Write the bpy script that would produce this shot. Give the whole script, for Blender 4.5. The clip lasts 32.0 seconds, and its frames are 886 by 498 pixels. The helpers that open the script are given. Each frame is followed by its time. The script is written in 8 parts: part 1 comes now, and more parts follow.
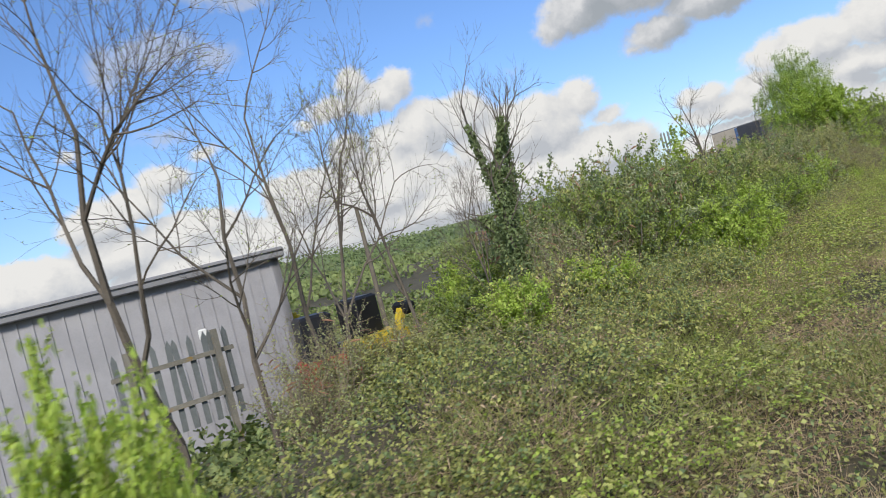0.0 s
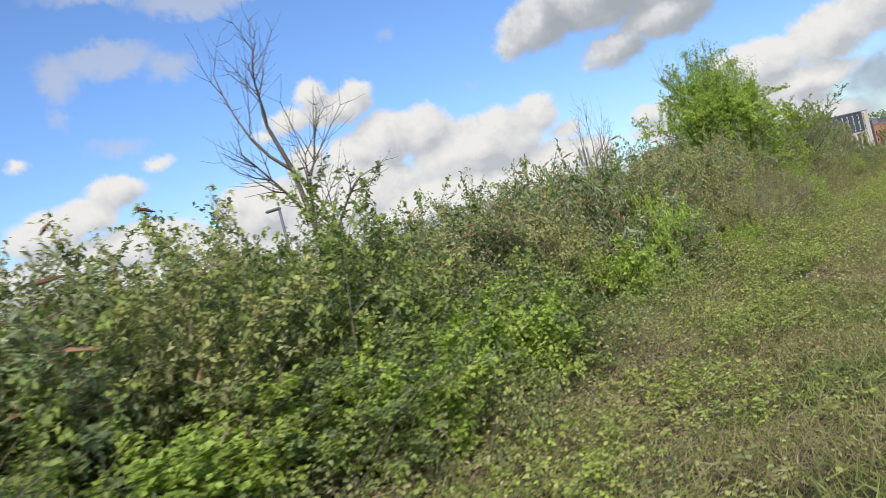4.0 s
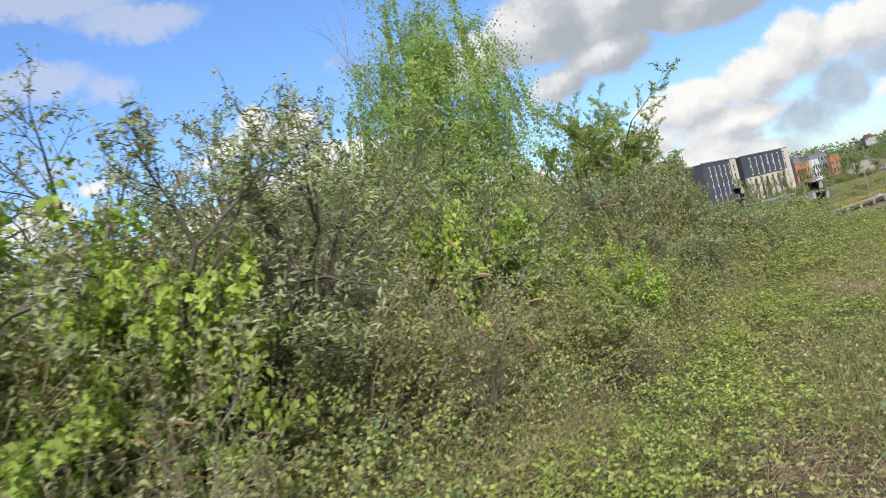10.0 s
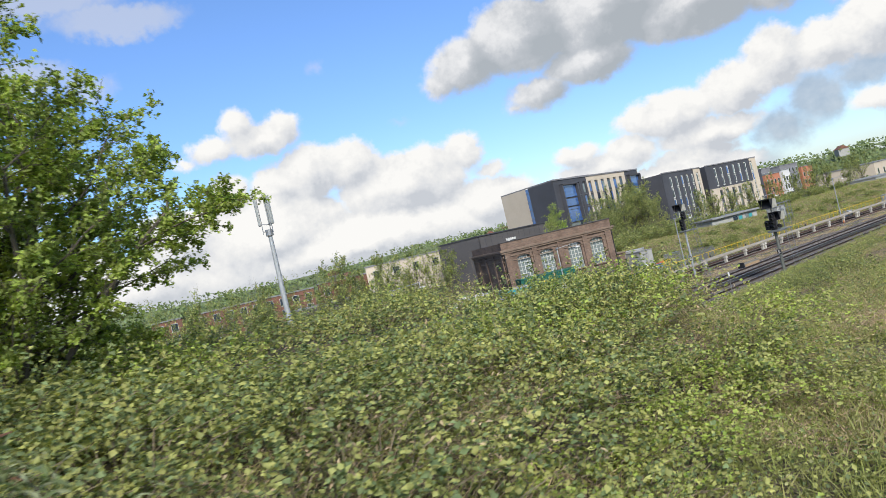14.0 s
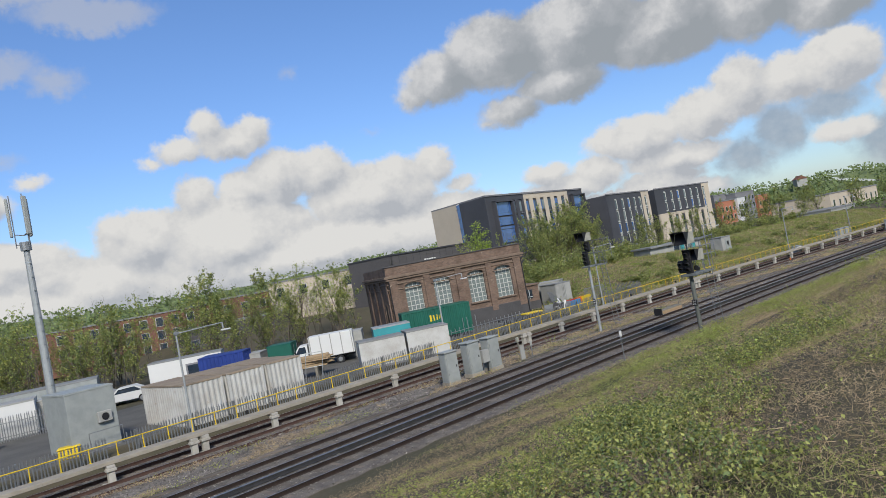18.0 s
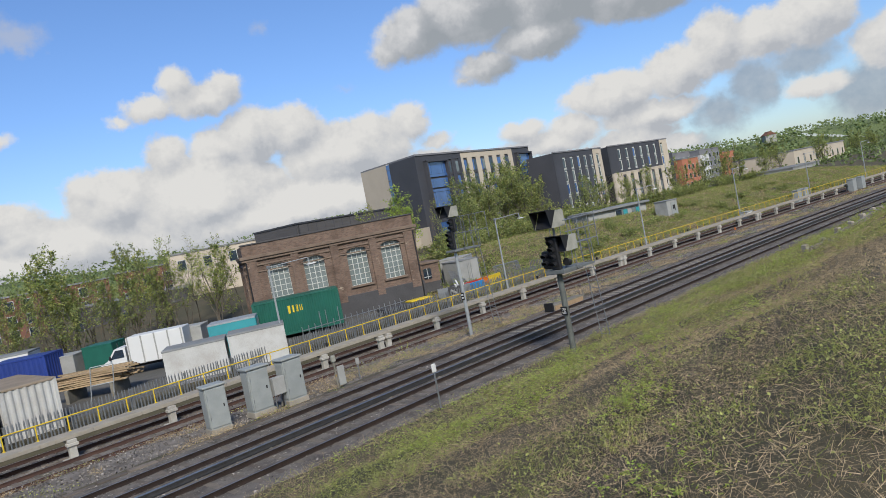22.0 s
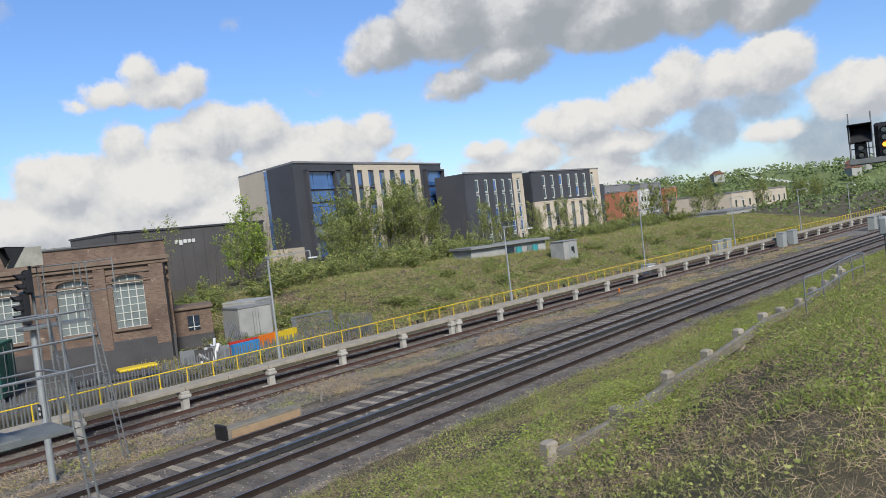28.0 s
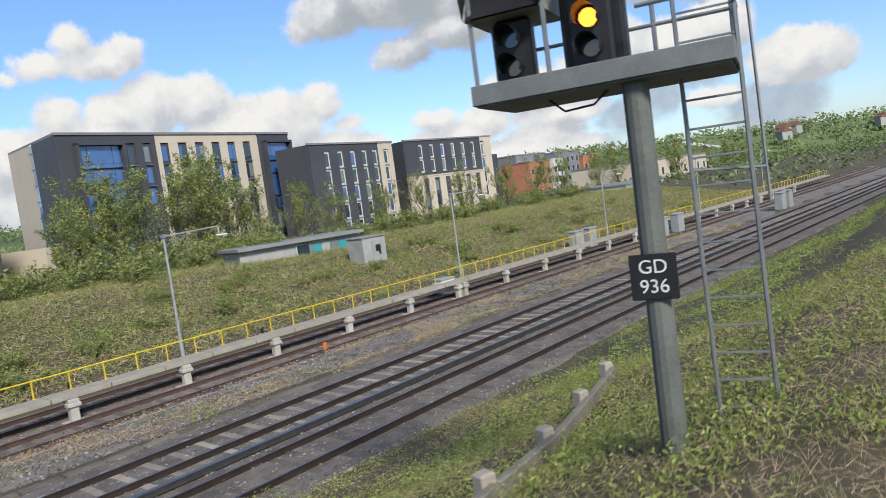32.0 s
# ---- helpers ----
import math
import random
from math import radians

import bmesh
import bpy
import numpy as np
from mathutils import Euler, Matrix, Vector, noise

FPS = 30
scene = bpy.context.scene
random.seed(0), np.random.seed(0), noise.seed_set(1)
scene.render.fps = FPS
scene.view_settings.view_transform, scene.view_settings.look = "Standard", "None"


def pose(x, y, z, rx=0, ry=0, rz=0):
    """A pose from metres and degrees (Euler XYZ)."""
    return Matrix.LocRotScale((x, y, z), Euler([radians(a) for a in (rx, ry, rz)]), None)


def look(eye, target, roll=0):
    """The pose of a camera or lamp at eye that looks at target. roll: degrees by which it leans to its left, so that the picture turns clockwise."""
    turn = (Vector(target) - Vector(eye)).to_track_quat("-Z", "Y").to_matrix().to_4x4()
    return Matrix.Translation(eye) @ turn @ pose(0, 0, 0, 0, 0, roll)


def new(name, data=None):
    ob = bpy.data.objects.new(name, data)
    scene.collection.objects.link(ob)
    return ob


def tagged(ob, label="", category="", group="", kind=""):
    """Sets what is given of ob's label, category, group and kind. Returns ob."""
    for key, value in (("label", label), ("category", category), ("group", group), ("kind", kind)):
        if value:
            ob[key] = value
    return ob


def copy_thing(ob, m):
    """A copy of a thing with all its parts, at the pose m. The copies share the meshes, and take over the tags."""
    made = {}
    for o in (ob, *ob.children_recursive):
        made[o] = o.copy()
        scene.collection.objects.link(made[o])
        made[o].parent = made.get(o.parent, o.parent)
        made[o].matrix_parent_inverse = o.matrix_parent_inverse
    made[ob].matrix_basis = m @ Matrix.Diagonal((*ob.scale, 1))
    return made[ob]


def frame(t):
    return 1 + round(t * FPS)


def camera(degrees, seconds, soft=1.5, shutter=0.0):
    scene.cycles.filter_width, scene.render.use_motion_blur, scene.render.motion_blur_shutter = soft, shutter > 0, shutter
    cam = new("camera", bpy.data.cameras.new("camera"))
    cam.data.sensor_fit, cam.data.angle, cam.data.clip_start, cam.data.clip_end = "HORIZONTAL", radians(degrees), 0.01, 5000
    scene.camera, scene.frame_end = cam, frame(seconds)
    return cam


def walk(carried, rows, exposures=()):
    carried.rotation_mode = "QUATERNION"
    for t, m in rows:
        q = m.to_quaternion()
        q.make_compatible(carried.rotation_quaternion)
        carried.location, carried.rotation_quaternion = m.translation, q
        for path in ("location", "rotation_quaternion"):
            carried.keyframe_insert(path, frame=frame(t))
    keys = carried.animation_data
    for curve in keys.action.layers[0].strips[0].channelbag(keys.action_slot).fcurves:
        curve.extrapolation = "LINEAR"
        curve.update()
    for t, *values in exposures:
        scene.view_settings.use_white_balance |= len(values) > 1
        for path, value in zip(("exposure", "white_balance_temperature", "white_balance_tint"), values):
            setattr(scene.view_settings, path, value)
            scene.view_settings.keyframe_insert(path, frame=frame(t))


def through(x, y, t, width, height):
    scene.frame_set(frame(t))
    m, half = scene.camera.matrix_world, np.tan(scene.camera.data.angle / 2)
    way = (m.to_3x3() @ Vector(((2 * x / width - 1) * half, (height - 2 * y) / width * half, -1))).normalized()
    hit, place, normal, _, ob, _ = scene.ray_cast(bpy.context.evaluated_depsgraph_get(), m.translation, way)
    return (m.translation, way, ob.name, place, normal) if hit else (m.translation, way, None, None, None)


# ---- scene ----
cam = camera(63.5, 32.0, soft=0.8, shutter=0.15)
# seconds, eye x y z, turn x y z in degrees
PATH = [
    (0.0, -74.55, -8.91, 7.45, 89.25, 14.39, -45.37),
    (0.5, -72.44, -8.48, 7.43, 88.99, 14.55, -45.77),
    (1.0, -70.31, -8.04, 7.41, 88.74, 14.71, -46.17),
    (1.5, -68.14, -7.61, 7.39, 88.41, 14.97, -46.49),
    (2.0, -65.91, -7.19, 7.37, 87.60, 15.64, -46.85),
    (2.5, -63.71, -6.77, 7.35, 86.92, 16.26, -47.59),
    (3.0, -61.49, -6.36, 7.33, 87.31, 16.01, -48.04),
    (3.5, -59.25, -5.99, 7.31, 88.47, 15.18, -48.33),
    (5.5, -49.34, -4.52, 7.23, 90.61, 12.81, -49.57),
    (6.0, -46.60, -4.14, 7.21, 90.31, 13.04, -49.93),
    (6.5, -43.88, -3.82, 7.19, 90.04, 13.55, -50.08),
    (7.0, -41.14, -3.45, 7.17, 89.18, 14.19, -50.68),
    (7.5, -38.62, -3.15, 7.16, 89.34, 14.43, -51.13),
    (8.0, -36.05, -2.85, 7.14, 90.02, 13.67, -51.75),
    (8.5, -33.56, -2.59, 7.12, 90.63, 13.40, -52.24),
    (9.0, -31.08, -2.32, 7.10, 90.79, 13.34, -52.71),
    (9.5, -28.69, -2.07, 7.08, 90.68, 13.66, -52.97),
    (10.0, -26.27, -1.86, 7.06, 90.76, 13.67, -53.25),
    (10.5, -24.04, -1.70, 7.04, 90.92, 13.59, -53.53),
    (11.0, -21.78, -1.52, 7.02, 91.00, 13.61, -53.72),
    (11.5, -19.52, -1.33, 7.00, 90.71, 13.83, -53.99),
    (12.0, -17.38, -1.20, 6.98, 90.13, 14.16, -54.43),
    (12.5, -15.21, -1.10, 6.96, 89.72, 14.10, -55.00),
    (13.0, -13.11, -0.99, 6.94, 90.16, 13.81, -55.30),
    (13.5, -11.04, -0.92, 6.92, 90.83, 13.28, -54.87),
    (14.0, -9.02, -0.84, 6.90, 90.83, 13.08, -54.88),
    (14.5, -7.02, -0.82, 6.88, 90.71, 13.11, -55.25),
    (16.5, 1.10, -0.84, 6.77, 90.01, 13.16, -56.52),
    (17.0, 3.12, -0.71, 6.71, 90.69, 11.89, -56.82),
    (17.5, 5.18, -0.44, 6.58, 91.18, 10.97, -57.21),
    (18.0, 7.14, -0.36, 6.49, 91.26, 10.62, -57.64),
    (18.5, 8.99, -0.41, 6.45, 90.96, 10.56, -58.23),
    (19.0, 10.73, -0.55, 6.46, 90.30, 10.40, -58.62),
    (19.5, 12.50, -0.75, 6.50, 89.24, 10.69, -58.94),
    (20.0, 14.30, -0.84, 6.47, 88.33, 11.22, -59.08),
    (20.5, 16.23, -0.86, 6.38, 87.97, 11.63, -59.14),
    (21.0, 18.08, -0.88, 6.33, 88.15, 11.29, -59.14),
    (21.5, 19.85, -0.95, 6.33, 88.07, 10.85, -59.28),
    (22.0, 21.69, -1.03, 6.30, 87.56, 11.10, -59.56),
    (22.5, 23.46, -1.12, 6.23, 87.00, 11.62, -59.91),
    (23.0, 25.10, -1.25, 6.20, 86.76, 11.86, -60.22),
    (23.5, 26.69, -1.40, 6.15, 87.01, 11.50, -60.38),
    (24.0, 28.17, -1.61, 6.15, 86.61, 11.26, -60.56),
    (24.5, 29.59, -1.89, 6.15, 85.57, 11.81, -60.97),
    (26.5, 36.17, -2.10, 6.27, 85.68, 11.68, -62.25),
    (27.0, 37.71, -2.28, 6.21, 86.92, 9.67, -62.42),
    (27.5, 39.58, -2.40, 6.11, 88.01, 7.50, -62.61),
    (28.0, 41.52, -2.51, 6.09, 88.16, 6.55, -62.91),
    (28.5, 43.62, -2.80, 6.11, 87.60, 6.82, -63.51),
    (29.0, 46.03, -3.13, 6.07, 87.04, 7.28, -64.31),
    (29.5, 48.81, -3.58, 6.07, 86.42, 7.89, -64.94),
    (30.0, 51.95, -4.04, 6.05, 86.18, 8.20, -65.43),
    (30.5, 55.31, -4.60, 6.03, 85.96, 8.06, -65.86),
    (31.0, 58.65, -5.12, 5.96, 85.63, 8.03, -66.39),
    (31.5, 62.46, -5.74, 5.90, 85.39, 7.99, -66.75),
    (32.0, 66.63, -6.51, 5.84, 85.28, 7.72, -66.95),
]
walk(cam, [(t, pose(x, y, z, rx, ry, rz)) for t, x, y, z, rx, ry, rz in PATH],
     exposures=((0, 0.06), (3, 0.14), (6, 0.0), (8, 0.2), (10, 0.3), (13, 0.38), (14.5, 0.2), (17, -0.1), (20, -0.14), (24, -0.06), (28, 0.03), (30, 0.12), (32, 0.18)))

# ---- sky and sun ----
SUN = Vector((-0.66, -0.62, 0.70)).normalized()
world = bpy.data.worlds.new("sky")
scene.world = world
world.use_nodes = True


class Nodes:
    """Short hand for building node trees."""

    def __init__(self, tree):
        self.tree = tree

    def add(self, kind, **values):
        n = self.tree.nodes.new(kind)
        for key, v in values.items():
            if key == "op":
                n.operation = v
            elif key == "mode":
                n.blend_type = v
            elif key == "dtype":
                n.data_type = v
            elif key.startswith("i") and key[1:].isdigit():
                self.put(n.inputs[int(key[1:])], v)
            else:
                self.put(n.inputs[key.replace("_", " ")], v)
        return n

    def put(self, socket, v):
        if isinstance(v, bpy.types.NodeSocket):
            self.tree.links.new(v, socket)
        else:
            socket.default_value = v

    def math(self, op, a, b=0.0, c=0.0, clamp=False):
        n = self.add("ShaderNodeMath", op=op, i0=a, i1=b, i2=c)
        n.use_clamp = clamp
        return n.outputs[0]

    def vec(self, op, a, b=(0, 0, 0), out=0):
        return self.add("ShaderNodeVectorMath", op=op, i0=a, i1=b).outputs[out]

    def mix(self, f, a, b, mode="MIX"):
        n = self.add("ShaderNodeMix", dtype="RGBA", mode=mode)
        self.put(n.inputs[0], f), self.put(n.inputs[6], a), self.put(n.inputs[7], b)
        return n.outputs[2]

    def noise(self, vector, scale, detail=3.0, rough=0.55, out=0):
        n = self.add("ShaderNodeTexNoise", Scale=scale, Detail=detail, Roughness=rough)
        if vector is not None:
            self.put(n.inputs["Vector"], vector)
        return n.outputs[out]

    def ramp(self, f, *stops):
        n = self.add("ShaderNodeValToRGB", i0=f)
        el = n.color_ramp.elements
        while len(el) < len(stops):
            el.new(0.5)
        for e, (p, c) in zip(el, stops):
            e.position, e.color = p, (*c, 1) if isinstance(c, tuple) else (c, c, c, 1)
        return n.outputs[0]

    def smooth(self, v, lo, hi):
        n = self.add("ShaderNodeMapRange")
        n.interpolation_type = "SMOOTHSTEP"
        self.put(n.inputs[0], v), self.put(n.inputs[1], lo), self.put(n.inputs[2], hi)
        return n.outputs[0]


def cloud_group(name, blobs, wide, fine, crisp):
    """Depth of a bank of clouds over a point of the sky (azimuth, elevation, 0) in degrees: over 0 inside, its rim billowed by noise."""
    g = bpy.data.node_groups.new(name, "ShaderNodeTree")
    g.interface.new_socket("at", in_out="INPUT", socket_type="NodeSocketVector")
    g.interface.new_socket("height", in_out="OUTPUT", socket_type="NodeSocketFloat")
    k = Nodes(g)
    p = g.nodes.new("NodeGroupInput").outputs[0]
    q = p
    for scale, size, detail in ((0.38, wide, 2.0), (1.25, fine, 3.0), (3.6, crisp, 3.0)):
        a = k.vec("SUBTRACT", k.noise(p, scale, detail, 0.55, 1), (0.5, 0.5, 0.5))
        q = k.vec("ADD", q, k.vec("MULTIPLY", a, (size, size * 0.8, 0)))
    top = None
    for az, el, w, h in blobs:
        d = k.vec("MULTIPLY", k.vec("SUBTRACT", q, (az, el, 0)), (1 / w, 1 / h, 0))
        v = k.math("MULTIPLY", k.math("SUBTRACT", 1.0, k.vec("LENGTH", d, out=1)), math.sqrt(w * h))
        if top is None:
            top = v
        else:
            top = k.add("ShaderNodeMath", op="SMOOTH_MAX", i0=top, i1=v, i2=0.5).outputs[0]
    g.links.new(top, g.nodes.new("NodeGroupOutput").inputs[0])
    return g


def sky_dome():
    tree = world.node_tree
    tree.nodes.clear()
    k = Nodes(tree)
    sky = k.add("ShaderNodeTexSky")
    sky.sky_type, sky.sun_disc = "NISHITA", False
    sky.sun_elevation, sky.sun_rotation = math.asin(SUN.z), math.atan2(SUN.x, SUN.y)
    sky.air_density, sky.dust_density, sky.ozone_density = 1.0, 0.6, 1.6
    d = k.add("ShaderNodeTexCoord").outputs["Generated"]
    s = k.add("ShaderNodeSeparateXYZ", i0=d)
    az = k.math("MULTIPLY", k.math("ARCTAN2", s.outputs[1], s.outputs[0]), 57.2958)
    el = k.math("MULTIPLY", k.math("ARCSINE", s.outputs[2]), 57.2958)
    p = k.add("ShaderNodeCombineXYZ", i0=az, i1=el).outputs[0]

    def blobs(*banks):
        return [[float(v) for v in b.split()] for bank in banks for b in bank.split(";")]

    # azimuth, elevation, half width, half height of each billow, in degrees
    white = blobs(
        "48.1 4.4 7.5 4.3; 58.3 2.8 5.4 2.8; 36.8 6.3 5.8 2.9; 54.0 5.8 4.2 2.7; 43.9 9.0 3.0 2.5; 40.6 8.9 2.7 2.4; 31.6 8.0 2.0 1.8; 34.7 7.4 2.7 2.2",
        "29.6 6.2 1.9 0.9; 61.3 4.1 3.8 2.4; 50.3 8.5 1.9 1.9; 38.0 7.2 3.1 2.2; 56.1 7.0 1.9 1.4; 46.5 8.6 2.5 2.0; 42 2.6 16 3.0; 31 3.5 5 2.4",
        "48.6 13.5 1.6 1.5; 45.3 13.0 1.9 1.4; 50.9 12.0 2.3 1.2; 53.1 11.3 1.2 0.7; 47.0 12.3 3.4 1.5; 61.1 10.9 1.5 0.7; 70.1 12.3 1.2 0.7",
        "22.9 5.5 2.3 1.1; 19.0 4.9 2.6 1.5; 21.1 4.2 4.8 1.1; 15.4 6.8 3.5 2.0; 18.0 6.9 2.1 1.4; 10.7 7.4 3.1 2.2; 13.2 4.8 4.5 1.3; 7.7 8.7 2.6 2.7",
        "18 2.0 9 1.5; 4.6 8.6 3.2 2.0; 1.5 8.9 3.3 2.4; 1.9 4.1 2.6 1.0; 14.4 3.3 3.9 1.2; -4 6 4 2.4; 64.4 9.4 2.5 1.4; 66.7 8.0 2.9 1.5; 69.4 7.3 3.1 1.9",
        "63.1 5.4 4.6 1.8; 68.5 4.7 4.2 2.0; 62 2.2 9 2.2; 76 3.5 7 2.6; 90 6 8 3; 106 8 10 3; -22 7 10 4; -50 10 10 5; -80 6 14 4; 130 9 12 4; 160 6 14 4; -120 8 12 4; -150 12 9 4")
    grey = blobs(
        "29.9 14.4 3.2 2.4; 32.2 13.4 1.7 1.4; 25.3 15.5 4.8 3.2; 18.9 15.6 6.3 3.2; 24.6 10.9 2.9 1.6; 20.5 12.3 4.1 2.0; 12.7 14.2 5.9 2.9; 6.7 14.1 4.0 2.6",
        "1.4 13.2 4.0 2.6; -6 16 8 4; 26.6 10.2 1.3 0.8; 150 30 25 9; -110 28 22 8; 40 44 16 5")
    rain = blobs("8.2 3.6 2.6 1.7; 5.7 5.2 2.2 2.4; 10.9 1.9 2.8 0.9; 2.5 6.2 3.0 1.6; -2 3 4 2.4")
    faint = blobs("58.4 17.7 2.6 1.3; 55.4 21.9 5.7 1.5; 63.0 18.5 4.8 1.5; 66.2 17.8 2.1 1.9; 66.8 15.0 0.8 1.2; 63.5 12.5 2.8 0.7; 61 23.6 7 1.7; 36.1 11.5 1.1 0.4; 41.8 16.6 1.1 0.7; 80 17 6 2")

    def layer(group, shift, lo, hi):
        n = k.add("ShaderNodeGroup")
        n.node_tree = group
        k.put(n.inputs[0], k.vec("ADD", p, shift) if shift else p)
        return n.outputs[0], k.smooth(n.outputs[0], lo, hi)

    gw, gg = cloud_group("white_clouds", white, 1.3, 1.0, 0.42), cloud_group("grey_clouds", grey, 1.4, 1.0, 0.4)
    gr, gf = cloud_group("rain_clouds", rain, 2.0, 1.2, 0.3), cloud_group("faint_clouds", faint, 2.2, 1.6, 0.5)
    blue = k.mix(1.0, sky.outputs[0], (0.122, 0.142, 0.180, 1), "MULTIPLY")
    blue = k.mix(1.0, blue, k.ramp(k.math("DIVIDE", el, 40.0), (0.0, (1.05, 1.04, 1.0)), (0.3, (0.98, 1.06, 1.13)), (1.0, (1.12, 1.22, 1.22))), "MULTIPLY")
    fine = k.noise(p, 0.75, 6.0, 0.60)
    puff = k.noise(k.vec("ADD", p, (31.0, 7.0, 0)), 0.32, 4.0, 0.55)
    # faint veils
    _, fm = layer(gf, None, -0.2, 1.5)
    col = k.mix(k.math("MULTIPLY", fm, 0.62), blue, (0.66, 0.69, 0.76, 1))
    # blue-grey rain cloud low over the far end of the line
    _, rm = layer(gr, None, -0.3, 1.3)
    col = k.mix(k.math("MULTIPLY", rm, 0.9), col, k.ramp(fine, (0.3, (0.40, 0.49, 0.60)), (0.7, (0.55, 0.62, 0.70))))
    # bright cumulus: lit along the upper rims, softly grey within and underneath
    h0, wm = layer(gw, None, -0.05, 0.75)
    h1, _ = layer(gw, (0.5, 1.1, 0), 0, 1)
    lit = k.math("ADD", k.math("MULTIPLY", k.math("SUBTRACT", h0, h1), 0.34), k.math("ADD", k.math("MULTIPLY", fine, 0.75), k.math("MULTIPLY", puff, 0.75)))
    tone = k.ramp(k.math("SUBTRACT", lit, 0.25), (0.12, (0.60, 0.63, 0.68)), (0.42, (0.76, 0.775, 0.80)), (0.66, (0.87, 0.87, 0.865)), (0.92, (0.98, 0.97, 0.945)))
    col = k.mix(wm, col, tone)
    # large grey cloud over the right, its rim towards the open sky bright
    g0, gm = layer(gg, None, -0.1, 0.95)
    g1, _ = layer(gg, (1.4, 0.7, 0), 0, 1)
    lit = k.math("ADD", k.math("MULTIPLY", k.math("SUBTRACT", g0, g1), 0.34), k.math("ADD", k.math("MULTIPLY", fine, 0.55), k.math("MULTIPLY", puff, 0.45)))
    tone = k.ramp(k.math("SUBTRACT", lit, 0.1), (0.10, (0.44, 0.47, 0.49)), (0.50, (0.56, 0.58, 0.60)), (0.95, (0.88, 0.875, 0.865)))
    col = k.mix(k.math("MULTIPLY", gm, 0.96), col, tone)
    # pale haze low over the land, and dull earth below
    col = k.mix(k.math("MULTIPLY", k.smooth(el, 2.5, -1.0), 0.8), col, (0.70, 0.73, 0.76, 1))
    col = k.mix(k.smooth(el, -0.5, -6.0), col, (0.10, 0.11, 0.08, 1))
    bg = k.add("ShaderNodeBackground", Color=col, Strength=0.81)
    out = tree.nodes.new("ShaderNodeOutputWorld")
    tree.links.new(bg.outputs[0], out.inputs[0])


sky_dome()
lamp = new("sun", bpy.data.lights.new("sun", "SUN"))
lamp.data.energy, lamp.data.angle, lamp.data.color = 5.0, radians(12.0), (1.0, 0.95, 0.86)
lamp.matrix_world = look(SUN * 50, (0, 0, 0))


# ---- materials ----
def material(name, base, second=None, rough=0.8, metal=0.0, scale=3.0, fine=40.0, bump=0.2, amount=0.6, island=0.0, each=0.0, through=0.0, spots=None, spec=0.3):
    """A surface with two scales of variation. island: change per leaf; each: change per object; through: light let through (leaves)."""
    m = bpy.data.materials.new(name)
    m.use_nodes = True
    tree = m.node_tree
    k = Nodes(tree)
    bsdf = tree.nodes["Principled BSDF"]
    pos = k.add("ShaderNodeNewGeometry")
    co = pos.outputs["Position"]
    second = second or tuple(c * 0.62 for c in base)
    big, small = k.noise(co, scale, 4.0, 0.6), k.noise(co, fine, 3.0, 0.6)
    f = k.smooth(k.math("ADD", k.math("MULTIPLY", big, 0.7), k.math("MULTIPLY", small, 0.3)), 0.36, 0.66)
    col = k.mix(k.math("MULTIPLY", f, amount), (*base, 1), (*second, 1))
    if spots:
        colour, where, size = spots
        col = k.mix(k.smooth(k.noise(co, size, 5.0, 0.65), where, where + 0.1), col, (*colour, 1))
    if island or each:
        r = pos.outputs["Random Per Island"] if island else k.add("ShaderNodeObjectInfo").outputs["Random"]
        w = island or each
        hsv = k.add("ShaderNodeHueSaturation", Color=col)
        k.put(hsv.inputs["Value"], k.math("ADD", k.math("MULTIPLY", r, 2 * w), 1 - w))
        k.put(hsv.inputs["Hue"], k.math("ADD", k.math("MULTIPLY", k.math("FRACT", k.math("MULTIPLY", r, 7.3)), 0.05 * w), 0.5 - 0.025 * w))
        col = hsv.outputs[0]
    k.put(bsdf.inputs["Base Color"], col)
    k.put(bsdf.inputs["Roughness"], k.math("ADD", k.math("MULTIPLY", small, 0.25), rough - 0.12, clamp=True))
    bsdf.inputs["Metallic"].default_value = metal
    bsdf.inputs["Specular IOR Level"].default_value = spec
    if bump:
        b = k.add("ShaderNodeBump", Strength=bump, Distance=0.02, Height=k.math("ADD", small, big))
        k.put(bsdf.inputs["Normal"], b.outputs[0])
    if through:
        t = k.add("ShaderNodeBsdfTranslucent", Color=k.mix(1.0, col, (1.25, 1.3, 0.6, 1), "MULTIPLY"))
        mixer = k.add("ShaderNodeMixShader", i0=through, i1=bsdf.outputs[0], i2=t.outputs[0])
        k.put(tree.nodes["Material Output"].inputs[0], mixer.outputs[0])
    return m


def glass_material(name, tint, rough=0.06):
    m = bpy.data.materials.new(name)
    m.use_nodes = True
    k = Nodes(m.node_tree)
    bsdf = m.node_tree.nodes["Principled BSDF"]
    co = k.add("ShaderNodeNewGeometry").outputs["Position"]
    k.put(bsdf.inputs["Base Color"], k.mix(k.noise(co, 0.6, 2.0), (*tint, 1), (*[c * 0.5 for c in tint], 1)))
    bsdf.inputs["Roughness"].default_value = rough
    bsdf.inputs["Specular IOR Level"].default_value = 0.9
    bsdf.inputs["Coat Weight"].default_value = 0.6
    bsdf.inputs["Coat Roughness"].default_value = 0.03
    return m


